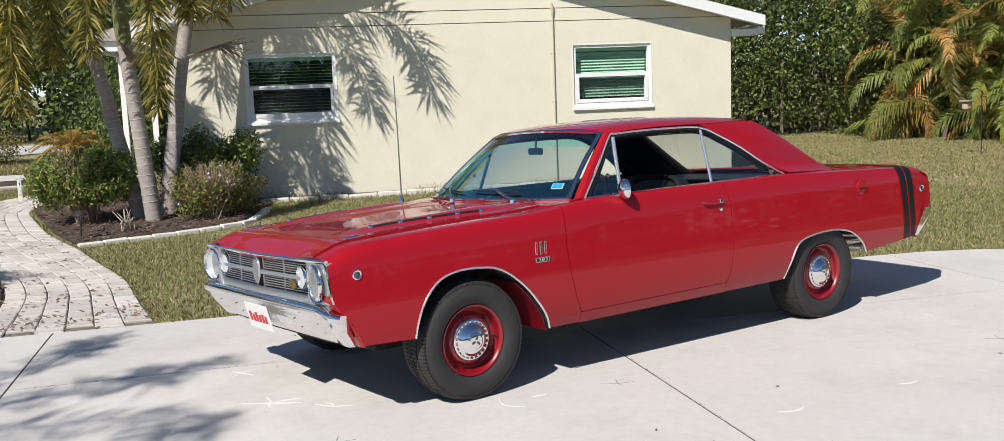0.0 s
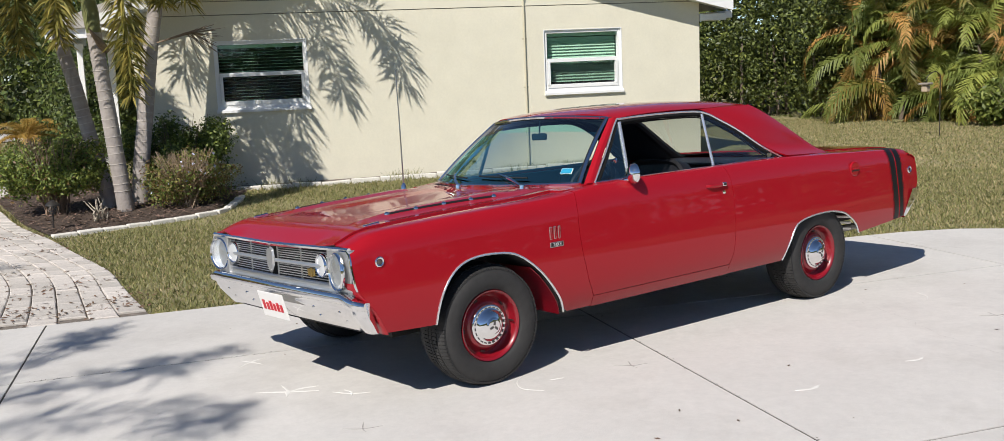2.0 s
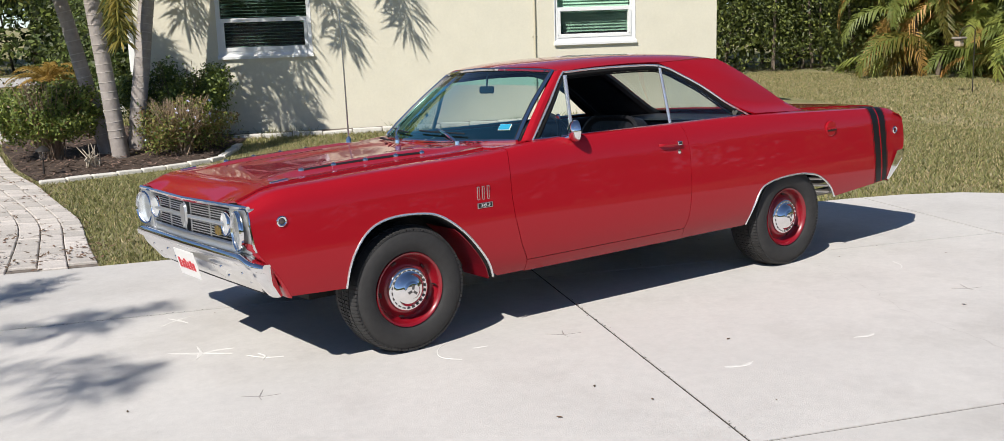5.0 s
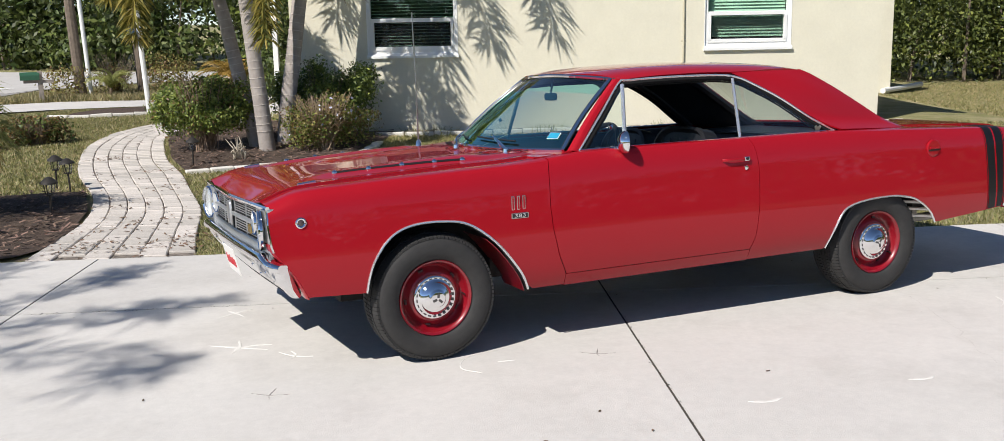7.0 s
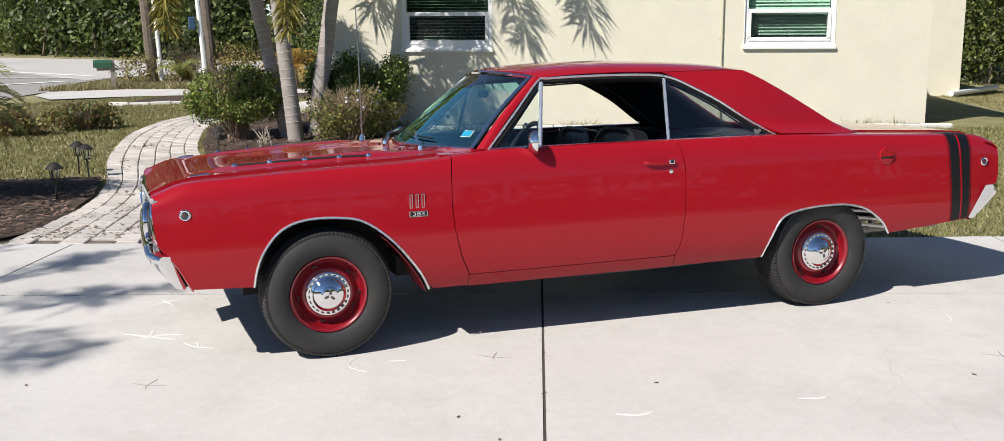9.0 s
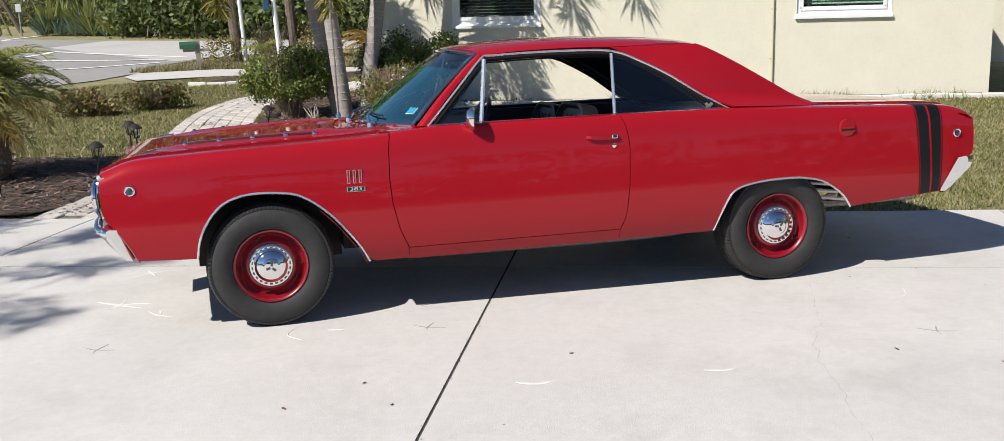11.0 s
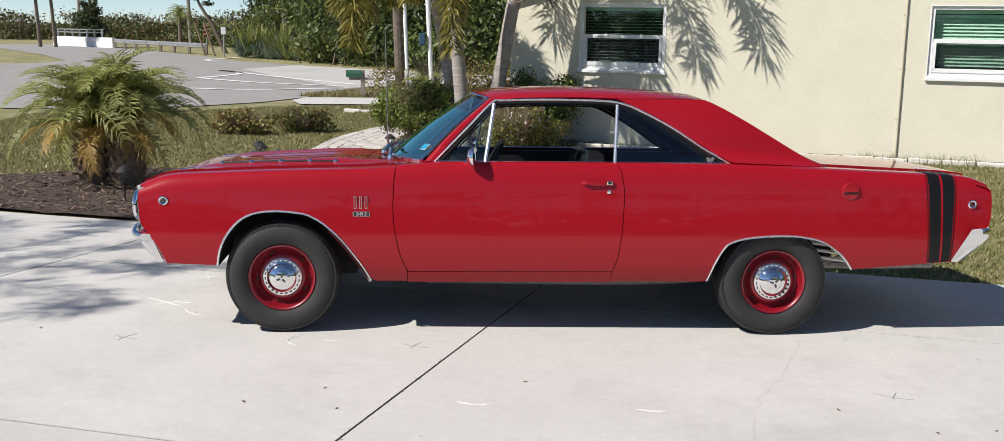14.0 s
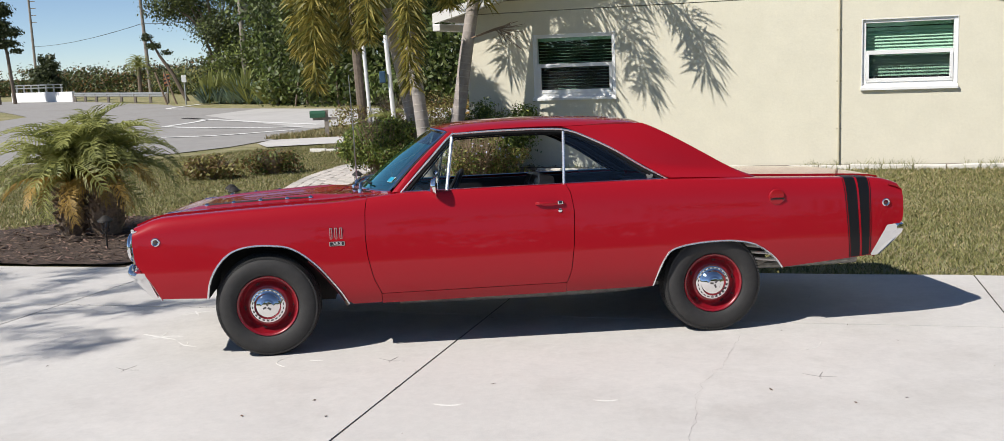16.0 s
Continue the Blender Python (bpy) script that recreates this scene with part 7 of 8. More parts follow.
# one faint crack in the drive, grit along the joint, debris in the joints of the walk
def crack(pts, seed):
    r = np.random.default_rng(seed)
    run = spline([(x, y, 0) for x, y in pts], 40)
    rows_ = []
    for i, p in enumerate(run):
        d = (run[min(i + 1, 39)] - run[max(i - 1, 0)]).normalized()
        o = Vector((-d.y, d.x, 0))
        c = p + o * r.normal(0, 0.010)
        h = o * r.uniform(0.0002, 0.0009)
        rows_.append([(c.x - h.x, c.y - h.y, ground_z(c.x, c.y) + 0.0012), (c.x + h.x, c.y + h.y, ground_z(c.x, c.y) + 0.0012)])
    tagged(part("hairline_crack", grid_geo(rows_), M["crack"]), "hairline crack in the concrete drive", "crack", kind="structure")


M["crack"] = material("crack_dirt", (0.38, 0.355, 0.33), 0.95, noise_scale=40, vary=0.4)
crack([(1.53, -1.0), (1.22, -1.64), (0.97, -2.03), (0.84, -2.44), (0.69, -2.85), (0.52, -3.5)], 1)


def specks(spots, lo, hi, seed):
    r = np.random.default_rng(seed)
    out = []
    for x, y, dz in spots:
        n_, a0, l = 5, r.uniform(0, 6.28), r.uniform(lo, hi)
        out.append([(x + math.cos(a0 + 1.2566 * k) * l * r.uniform(0.4, 1.2), y + math.sin(a0 + 1.2566 * k) * l * r.uniform(0.3, 0.8), ground_z(x, y) + dz) for k in range(n_)])
    return np.array(out)


r9 = np.random.default_rng(19)
grit = []
for k in range(90):
    t = r9.uniform(-4.6, -0.5)
    off = r9.normal(0, 0.010)
    grit.append((0.04 + (t - 0.02) * 0.392 + off, t, 0.0016))
for k in range(70):
    t = r9.uniform(-3.4, -1.9)
    grit.append((t, 0.63 - 0.3757 * (t + 1.75) + r9.normal(0, 0.010), 0.0016))
tagged(new("joint_grit", tri_mesh("joint_grit", specks(grit, 0.003, 0.008, 3), M["joint"])), "dark grit and spalled edges along the drive's joints", "grit", kind="stuff")
deb = []
for k in range(420):
    i, f = r9.uniform(0, NR * 0.75), r9.integers(0, NC + 1) / NC
    a, b = la[int(i)], ra[int(i)]
    p = a.lerp(b, f)
    for _ in range(int(r9.integers(1, 5))):
        deb.append((p.x + r9.normal(0, 0.022), p.y + r9.normal(0, 0.016), 0.0105))
tagged(new("walk_debris", tri_mesh("walk_debris", specks(deb, 0.006, 0.022, 4), M["litter"])), "dark leaf debris caught in the paver joints", "leaf litter", kind="stuff")


# ---- street, bridge and far side ----
M["road_pale"] = material("pale_road", (0.50, 0.48, 0.45), 0.9, noise_scale=2, vary=0.1, bump=0.003, bump_scale=80, stain=0.35, stain_scale=0.4)
road_poly = [(-60, 16), (-20, 15.5), (-8.1, 17.4), (-6.2, 18.4), (-4.9, 20.0), (-4.0, 22.3), (-3.5, 25.5), (-2.6, 27.6), (0.5, 29.6), (8, 31.5), (40, 36), (40, 47), (8, 36.5), (3.7, 36.4), (0.3, 39.0), (-3.0, 41.5),
             (-7.5, 46.5), (-11.5, 51.5), (-15.5, 61), (-24, 76), (-33, 92), (-41, 88), (-33, 74), (-24, 58), (-19.5, 48.5), (-19.5, 44.5), (-24, 41.5), (-60, 36)]
drape("road", road_poly, M["asphalt"], 0.0, "worn grey asphalt street with faded white lines", "road", step=3.0)
pale_poly = [(-9.2, 40.5), (-6.5, 33.5), (-3.4, 26.5), (-2.6, 27.7), (0.5, 29.7), (8, 31.6), (40, 36.1), (40, 46.9), (8, 36.4), (3.7, 36.3), (0.3, 38.9), (-3.0, 41.4), (-7.5, 46.3)]
drape("side_street", pale_poly, M["road_pale"], 0.006, "pale concrete side street joining the road", "road", step=3.0)
apron = [(-4.3, 20.6), (-4.1, 21.8), (-2.2, 21.9), (0.6, 20.8), (2.6, 20.4), (2.4, 19.0), (-0.4, 19.2), (-2.4, 19.4), (-3.9, 19.2)]
drape("pavement", apron, M["concrete"], 0.012, "pale concrete apron between lawn and street", "pavement", step=1.5)
for pts in ([(-9.1, 31.8), (-6.6, 29.2), (-3.8, 27.7)], [(-9.8, 38.8), (-5.9, 32.5), (-3.3, 28.7)], [(-8.3, 25.5), (-6.2, 25.0), (-3.9, 26.2)], [(-9.9, 38.9), (-8.4, 36.0), (-9.1, 31.8)], [(-12.5, 58), (-13.3, 52.5), (-12.0, 50.2)]):
    run = spline([(x, y, 0) for x, y in pts], 14)
    rows = []
    for i, p in enumerate(run):
        d = (run[min(i + 1, 13)] - run[max(i - 1, 0)]).normalized()
        o = Vector((-d.y, d.x, 0)) * 0.15
        rows.append([(p.x - o.x, p.y - o.y, ground_z(p.x, p.y) + 0.014), (p.x + o.x, p.y + o.y, ground_z(p.x, p.y) + 0.014)])
    tagged(part("road_line", grid_geo(rows), M["roadpaint"]), "faded white painted road line", "road line", kind="structure")

# bridge parapet with a rail, guard rail
M["galv"] = material("galvanised_steel", (0.48, 0.49, 0.48), 0.45, metal=0.7, noise_scale=6, vary=0.15)
M["weathered"] = material("weathered_wood_pole", (0.26, 0.225, 0.19), 0.9, noise_scale=8, vary=0.3, bump=0.008, bump_scale=20)
bridge = thing("bridge", "white bridge parapet with a low metal rail", "bridge")
A, B = Vector((-33.4, 86.5, 0)), Vector((-26.3, 79.5, 0))
d = (B - A).normalized()
ang = math.degrees(math.atan2(d.y, d.x))
L = (B - A).length
m = pose(A.x, A.y, ground_z(A.x, A.y), 0, 0, ang)
part("parapet", boxbm(0, -0.15, -0.1, L, 0.15, 0.80), M["white"], bridge, bevel=0.04).matrix_basis = m
for z in (1.12, 1.36):
    part("rail", boxbm(0.6, -0.03, z, L - 1.6, 0.03, z + 0.08), M["galv"], bridge).matrix_basis = m
for k in range(7):
    x = 0.8 + (L - 2.6) * k / 6
    part("rail_post", boxbm(x - 0.05, -0.05, 0.78, x + 0.05, 0.05, 1.44), M["galv"], bridge).matrix_basis = m
guard = thing("guard_rail", "galvanised guard rail on short posts beside the road", "guard rail")
pts = spline([(-26.2, 79.3, 0), (-22.5, 73.5, 0), (-18.5, 67.5, 0), (-15.7, 63.5, 0)], 15)
sec = [(-0.04, 0.42), (0.02, 0.46), (0.02, 0.52), (-0.03, 0.56), (0.02, 0.60), (0.02, 0.66), (-0.04, 0.70)]
v, f = sweep([(p.x, p.y) for p in pts], sec, caps=False)
part("beam", ([(x, y, z + ground_z(x, y)) for x, y, z in v], f), M["galv"], guard, solid=0.02)
for p in pts[::2]:
    part("post", boxbm(p.x - 0.08, p.y - 0.02, ground_z(p.x, p.y) - 0.1, p.x + 0.08, p.y + 0.2, ground_z(p.x, p.y) + 0.62), M["weathered"], guard)


def utility_pole(x, y, h, r, label, lean=(0, 0), arms=0):
    p = thing("utility_pole", label, "utility pole")
    z0 = ground_z(x, y)
    part("pole", tubebm([(x, y, z0 - 0.2), (x + lean[0] * h, y + lean[1] * h, z0 + h)], [r, r * 0.65], 10), M["weathered"], p, smooth=True)
    for k in range(arms):
        z = h - 1.2 - 1.15 * k
        part("cross_arm", boxbm(x - 0.05, y - 0.05, z0 + z, x + 1.0, y + 0.05, z0 + z + 0.12), M["weathered"], p)
    return p


utility_pole(-25.9, 104, 13.5, 0.20, "tall weathered wooden pole past the bridge", (-0.028, 0))
utility_pole(-10.6, 64, 11, 0.20, "weathered wooden pole before the dark trees", (-0.005, 0))
utility_pole(-62, 180, 16, 0.25, "far wooden pole with cross arms", (0, 0), 4)
wire = thing("overhead_wire", "thin dark overhead wire between the poles", "wire")
for a, b, sag in (((-62, 180, 7.2), (-26.2, 104, 6.9), 0.5), ((-26.2, 104, 6.9), (-10.7, 64, 5.4), 0.2)):
    part("cable", tubebm([tuple(Vector(a).lerp(Vector(b), t_) - Vector((0, 0, 4 * sag * t_ * (1 - t_)))) for t_ in np.linspace(0, 1, 14)], 0.03, 5), M["black"], wire)
sign = thing("road_sign", "small white road sign on a post", "road sign")
part("post", tubebm([(-13.7, 59.5, -0.3), (-13.7, 59.5, 1.5)], 0.05, 8), M["galv"], sign)
part("sign_plate", boxbm(-13.85, 59.4, 1.20, -13.55, 59.43, 1.64), M["white"], sign, bevel=0.02)
sign = thing("marker_board", "striped orange and black warning board on a stake", "road sign")
part("post", tubebm([(-15.8, 64.5, -0.3), (-15.8, 64.5, 1.0)], 0.05, 8), M["galv"], sign)
M["orange"] = material("sign_orange", (0.42, 0.17, 0.07), 0.5)
part("board", boxbm(-16.0, 64.42, 0.95, -15.6, 64.45, 1.75), M["orange"], sign)
for k in range(3):
    part("stripe", ([(-15.99, 64.41, 0.97 + 0.25 * k), (-15.61, 64.41, 1.08 + 0.25 * k), (-15.61, 64.41, 1.20 + 0.25 * k), (-15.99, 64.41, 1.09 + 0.25 * k)], [(0, 1, 2, 3)]), M["black"], sign)

mail = thing("mailbox", "dark green roadside mailbox on a wooden post", "mailbox")
zb = ground_z(-2.6, 22.4)
M["mail_green"] = material("mailbox_green", (0.03, 0.10, 0.055), 0.4)
part("post", boxbm(-2.66, 22.34, zb - 0.2, -2.55, 22.45, zb + 0.74), M["weathered"], mail)
part("arm", boxbm(-2.98, 22.36, zb + 0.46, -2.30, 22.43, zb + 0.53), M["weathered"], mail)
bm = bmesh.new()
prof = [(-0.10, 0.0), (0.10, 0.0), (0.10, 0.10)] + [(0.10 * math.cos(a), 0.10 + 0.09 * math.sin(a)) for a in np.linspace(0.2, math.pi - 0.2, 7)] + [(-0.10, 0.10)]
n = len(prof)
v = [(x, 22.39 + y, zb + 0.535 + z) for x in (-3.05, -2.62) for y, z in prof]
part("box", (v, [(k, (k + 1) % n, n + (k + 1) % n, n + k) for k in range(n)] + [tuple(range(n)), tuple(range(n, 2 * n))[::-1]]), M["mail_green"], mail)
# white-painted stakes and rough posts by the far bed
for x, y, h, lean, lab in ((-0.66, 17.6, 2.6, -0.05, "slim white pole by the far bed"), (-1.40, 23.6, 2.6, -0.04, "white-painted stake beside a bare trunk")):
    p = thing("white_pole", lab, "pole")
    part("pole", tubebm([(x, y, ground_z(x, y) - 0.1), (x + lean * h, y, ground_z(x, y) + h)], 0.055, 10), M["white"], p, smooth=True)
for x, y, h, r_, lab in ((-1.62, 23.8, 4.4, 0.14, "bare brown trunk on the verge"), (-0.05, 24.2, 4.2, 0.14, "rough brown palm trunk on the verge")):
    p = thing("bare_trunk", lab, "tree trunk")
    part("trunk", tubebm([(x, y, ground_z(x, y) - 0.1), (x - 0.1, y, ground_z(x, y) + h * 0.5), (x - 0.12, y, ground_z(x, y) + h)], [r_, r_ * 0.9, r_ * 0.8], 10), M["bark"], p, smooth=True)
    for k in range(6):
        o = part("frond", DROOPY[k % 4], None, p)
        o.matrix_basis = Matrix.Translation((x - 0.12, y, ground_z(x, y) + h)) @ pose(0, 0, 0, 0, 0, 36 * k + 10) @ pose(0, 0, 0, 0, -10 + 25 * (k % 2), 0)
M["blue"] = material("blue_box_paint", (0.035, 0.085, 0.15), 0.5)
box_ob = thing("feeder_box", "small blue box fixed to the white pole", "box")
part("body", boxbm(-0.98, 17.50, 1.35, -0.84, 17.62, 1.62), M["blue"], box_ob, bevel=0.02)

# garden bench behind the bushes, solar lights along the walk
M["lamp_metal"] = material("dark_lamp_metal", (0.05, 0.045, 0.04), 0.5, metal=0.5)
def solar_light(x, y, lean=0.0):
    z0 = ground_z(x, y) - 0.01
    ob = thing("path_light", "small dark solar path light on a stake", "garden light", group="solar lights along the walk", at=(x, y, z0))
    part("stake", tubebm([(0, 0, -0.05), (0, 0, 0.23)], 0.010, 8), M["lamp_metal"], ob)
    bm = bmesh.new()
    revolve(bm, [(0.030, 0.0), (0.045, 0.03), (0.050, 0.10), (0.048, 0.10), (0.0, 0.10)], 16, pose(0, 0, 0.22, 90, 0, 0))
    part("lantern", bm, M["lens"], ob, smooth=True)
    for k in range(6):
        a = 2 * math.pi * k / 6
        part("rib", tubebm([(0.034 * math.cos(a), 0.034 * math.sin(a), 0.22), (0.051 * math.cos(a), 0.051 * math.sin(a), 0.325)], 0.005, 5), M["lamp_metal"], ob)
    bm = bmesh.new()
    revolve(bm, [(0.0, 0.165), (0.03, 0.155), (0.078, 0.115), (0.082, 0.100), (0.0, 0.105)], 20, pose(0, 0, 0.22, 90, 0, 0))
    part("cap", bm, M["lamp_metal"], ob, smooth=True)
    bm = bmesh.new()
    revolve(bm, [(0.0, -0.012), (0.035, -0.008), (0.036, 0.004), (0.0, 0.005)], 14, pose(0, 0, 0.22, 90, 0, 0))
    part("base_cup", bm, M["lamp_metal"], ob, smooth=True)
    ob.matrix_basis = pose(x, y, z0, lean, lean * 0.6, 0)
    return ob


for x, y, l in ((-2.98, 5.0, 1), (-2.74, 6.6, -3), (-2.86, 7.05, 2), (-1.22, 8.15, 3), (-3.72, 4.1, 2)):
    solar_light(x, y, l)


# ---- trees and hedges that close the place ----
def tree(x, y, h, spread, label, seed, leaf=0.10, count=9000, mats=None, trunk=0.16, base=0.25):
    """A tapered trunk with forking limbs and many leaf clumps at their ends."""
    r = np.random.default_rng(seed)
    z0 = ground_z(x, y)
    ob = thing("tree", label, "tree")
    bm = bmesh.new()
    top = Vector((x + r.normal(0, 0.2), y + r.normal(0, 0.2), z0 + h * 0.55))
    tube(bm, spline([(x, y, z0 - 0.2), (x + r.normal(0, 0.15), y, z0 + h * 0.25), top], 8), list(np.linspace(trunk, trunk * 0.6, 8)), 9)
    lumps = []
    for k in range(11):
        a = 2 * math.pi * k * 0.382
        q = r.uniform(0.45, 1.0)
        e = Vector((x + math.cos(a) * spread * q, y + math.sin(a) * spread * q, z0 + h * r.uniform(base + 0.2, 0.95)))
        s0 = Vector((x, y, z0 + h * r.uniform(0.2, 0.5)))
        tube(bm, [s0, s0.lerp(e, 0.5) + Vector((0, 0, 0.15 * h * 0.3)), e], [trunk * 0.5, trunk * 0.3, trunk * 0.08], 6)
        s = spread * r.uniform(0.28, 0.5)
        lumps.append((e.x, e.y, e.z, s, s, s * 0.75))
    lumps.append((x, y, z0 + h * 0.85, spread * 0.5, spread * 0.5, h * 0.16))
    part("trunk", bm, M["bark"], ob, smooth=True)
    mats = mats or [M["leaf_dark"], M["leaf"]]
    for k, m in enumerate(mats):
        part("crown", tri_mesh("crown", leaf_cloud(lumps, count // len(mats), leaf, seed + 7 * k, shell=0.35), m), None, ob)
    return ob


def hedge(name, line, depth, h0, h1, count, leaf, mats, seed, label, lump=1.4):
    """A deep belt of shrubs: leaf clumps of uneven height along a line."""
    r = np.random.default_rng(seed)
    lumps = []
    length = sum((Vector(a) - Vector(b)).length for a, b in zip(line, line[1:]))
    n_ = int(length / lump * 3.2) + 2
    run = spline([(x, y, 0) for x, y in line], n_)
    for p in run:
        for k in range(3):
            x, y = p.x + r.uniform(-depth, depth), p.y + r.uniform(-depth, depth)
            h = r.uniform(h0, h1)
            lumps.append((x, y, ground_z(x, y) + h * (0.22 + 0.28 * k), lump * r.uniform(0.6, 1.0), lump * r.uniform(0.6, 1.0), h * r.uniform(0.20, 0.30)))
    ob = thing(name, label, "woodland", kind="stuff")
    for k, m in enumerate(mats):
        part("foliage", tri_mesh("foliage", leaf_cloud(lumps, count // len(mats), leaf, seed + 5 * k, shell=0.3), m), None, ob)
    bm = bmesh.new()
    for k in range(n_ // 2):
        p = run[r.integers(0, n_)]
        x, y = p.x + r.uniform(-depth, depth), p.y + r.uniform(-depth, depth)
        tube(bm, [(x, y, ground_z(x, y) - 0.1), (x + r.normal(0, 0.3), y, ground_z(x, y) + h1 * 0.4)], [0.06, 0.03], 5)
    part("stem_tangle", bm, M["bark"], ob)
    return ob


M["leaf_oak"] = leafy("oak_leaf", (0.062, 0.078, 0.027), 0.2, 0.5)
M["leaf_hedge"] = leafy("hedge_leaf", (0.115, 0.145, 0.038), 0.25, 0.5)
# Brighter leaf tone: sunlight on the foliage is put into this colour.
M["leaf_sun"] = leafy("sunlit_leaf", (0.20, 0.235, 0.055), 0.3, 0.45)
# beyond the right-hand lawn
hedge("hedge", [(13.2, 26), (16.8, 19), (19.8, 13.6), (21.2, 8.5), (21.0, 3), (19.5, -4)], 1.2, 3.5, 5.2, 190000, 0.060, [M["leaf_oak"], M["leaf_hedge"], M["leaf_hedge"], M["leaf_sun"]], 101, "dense green shrub belt behind the lawn", 1.3)
hedge("hedge", [(16.5, 30), (20.5, 20), (24, 13.6), (25.4, 8.5), (25.2, 1), (23.5, -8)], 1.2, 6.0, 8.0, 40000, 0.20, [M["leaf_oak"], M["leaf_hedge"]], 103, "tall dark trees behind the shrub belt", 2.0)
# unseen hedge behind the camera and to its sides, added for the car's reflections
hedge("hedge", [(18, -6), (14, -16), (4, -20), (-8, -19), (-16, -13), (-20, -5)], 1.5, 1.9, 3.0, 26000, 0.18, [M["leaf_hedge"], M["leaf_dark"]], 111, "unseen hedge behind the camera, added for the car to mirror", 2.2)
# across the side street, behind the palms
hedge("hedge", [(40, 52), (22, 44), (10, 40.5), (4.5, 40.0), (0.5, 42.5), (-3, 46), (-6.5, 51)], 1.8, 4.0, 7.0, 110000, 0.145, [M["leaf_oak"], M["leaf_hedge"], M["leaf_dark"]], 121, "green thicket beyond the side street", 2.0)
hedge("hedge", [(3.0, 24.0), (5.0, 26.0), (9, 27.5), (14, 28)], 0.9, 2.6, 4.0, 44000, 0.08, [M["leaf_hedge"], M["leaf"], M["leaf_oak"]], 131, "green shrubs behind the house", 1.3)
hedge("hedge", [(2.9, 18.6), (3.3, 20.5), (3.6, 23.0)], 0.6, 1.6, 2.8, 24000, 0.06, [M["leaf_hedge"], M["leaf_oak"], M["leaf_dark"]], 136, "shrubs beside the far end of the walk", 0.9)
hedge("far_woods", [(-5, 55), (-7.5, 60), (-10.5, 68), (-13, 76)], 1.5, 3.0, 5.0, 70000, 0.12, [M["leaf_oak"], M["leaf_hedge"], M["leaf"]], 141, "dark roadside thicket beyond the poles", 2.2)
hedge("far_woods", [(-14, 82), (-19, 94), (-24, 108)], 2.0, 1.3, 2.6, 46000, 0.13, [M["leaf_oak"], M["leaf_hedge"], M["leaf_oak"], M["leaf_olive"]], 146, "low scrub along the road past the poles", 1.8)
hedge("far_woods", [(-20, 110), (-40, 122), (-60, 120), (-85, 112), (-110, 90)], 5.0, 1.7, 3.6, 90000, 0.16, [M["leaf_oak"], M["leaf_oak"], M["leaf_hedge"], M["leaf_rust"]], 151, "far belt of low trees past the bridge", 4.0)
hedge("far_woods", [(-30, 30), (-45, 45), (-55, 65), (-60, 85)], 3.0, 4.0, 7.0, 34000, 0.20, [M["leaf_hedge"], M["leaf_dark"]], 156, "woods along the far side of the street", 3.5)
for x, y, h, sp, sd in ((-14.2, 74, 10.5, 4.6, 161), (-10.0, 68, 10, 4.0, 162), (-6.0, 62, 9.5, 3.8, 167), (-2.5, 57, 9.0, 3.5, 163), (1.5, 52, 9.0, 3.6, 164), (7, 47, 9, 3.8, 165), (14, 47, 9, 4, 166)):
    tree(x, y, h, sp, "tall dark broadleaf tree beyond the street", sd, 0.105, 26000, [M["leaf_oak"], M["leaf_oak"], M["leaf_hedge"]], 0.28)

def far_tree(name, label, trunk, radii, crowns, count, leaf, seed):
    """A thin far tree: a bent trunk with leaf clumps where the crowns stand."""
    ob = thing(name, label, "tree")
    z0 = ground_z(trunk[0][0], trunk[0][1])
    part("trunk", tubebm([(trunk[0][0], trunk[0][1], z0 - 0.2)] + trunk[1:], radii, 8), M["bark"], ob, smooth=True)
    part("crown", tri_mesh("crown", leaf_cloud(crowns, count, leaf, seed, shell=0.25), M["leaf_oak"]), None, ob)
    return ob


# pines by the bridge, a dark conical tree, a leaning tree and a cabbage palm on the skyline
far_tree("pine_tree", "thin pine with open dark clumps near the bridge", [(-31.0, 80, 0), (-31.2, 80, 3.5), (-31.6, 80, 7.6)], [0.16, 0.13, 0.05],
         [(-31.4, 80, 4.6, 1.1, 0.8, 0.35), (-30.9, 80, 5.5, 0.9, 0.8, 0.4), (-31.8, 80, 6.1, 1.0, 0.8, 0.4), (-31.5, 80, 7.2, 0.9, 0.8, 0.6), (-30.5, 80, 4.0, 0.5, 0.5, 0.22)], 5200, 0.12, 171)
far_tree("pine_tree", "taller bare-stemmed pine near the bridge", [(-32.2, 80, 0), (-32.4, 80, 3.8), (-32.5, 80, 8.2)], [0.17, 0.13, 0.05],
         [(-32.8, 80, 4.4, 0.9, 0.8, 0.4), (-32.2, 80, 5.4, 1.0, 0.8, 0.5), (-32.9, 80, 6.5, 1.1, 0.8, 0.5), (-32.4, 80, 7.8, 0.9, 0.8, 0.6)], 5200, 0.12, 172)
far_tree("conical_tree", "dark pointed evergreen behind the bridge", [(-32.4, 93, 0), (-32.4, 93, 2.0), (-32.4, 93, 3.4)], [0.12, 0.09, 0.04],
         [(-32.4, 93, 1.2, 1.5, 1.0, 0.8), (-32.7, 93, 2.2, 1.1, 0.9, 0.6), (-32.2, 93, 2.9, 0.8, 0.7, 0.5), (-32.9, 93, 3.5, 0.35, 0.4, 0.4), (-32.1, 93, 3.6, 0.4, 0.4, 0.4)], 9000, 0.13, 173)
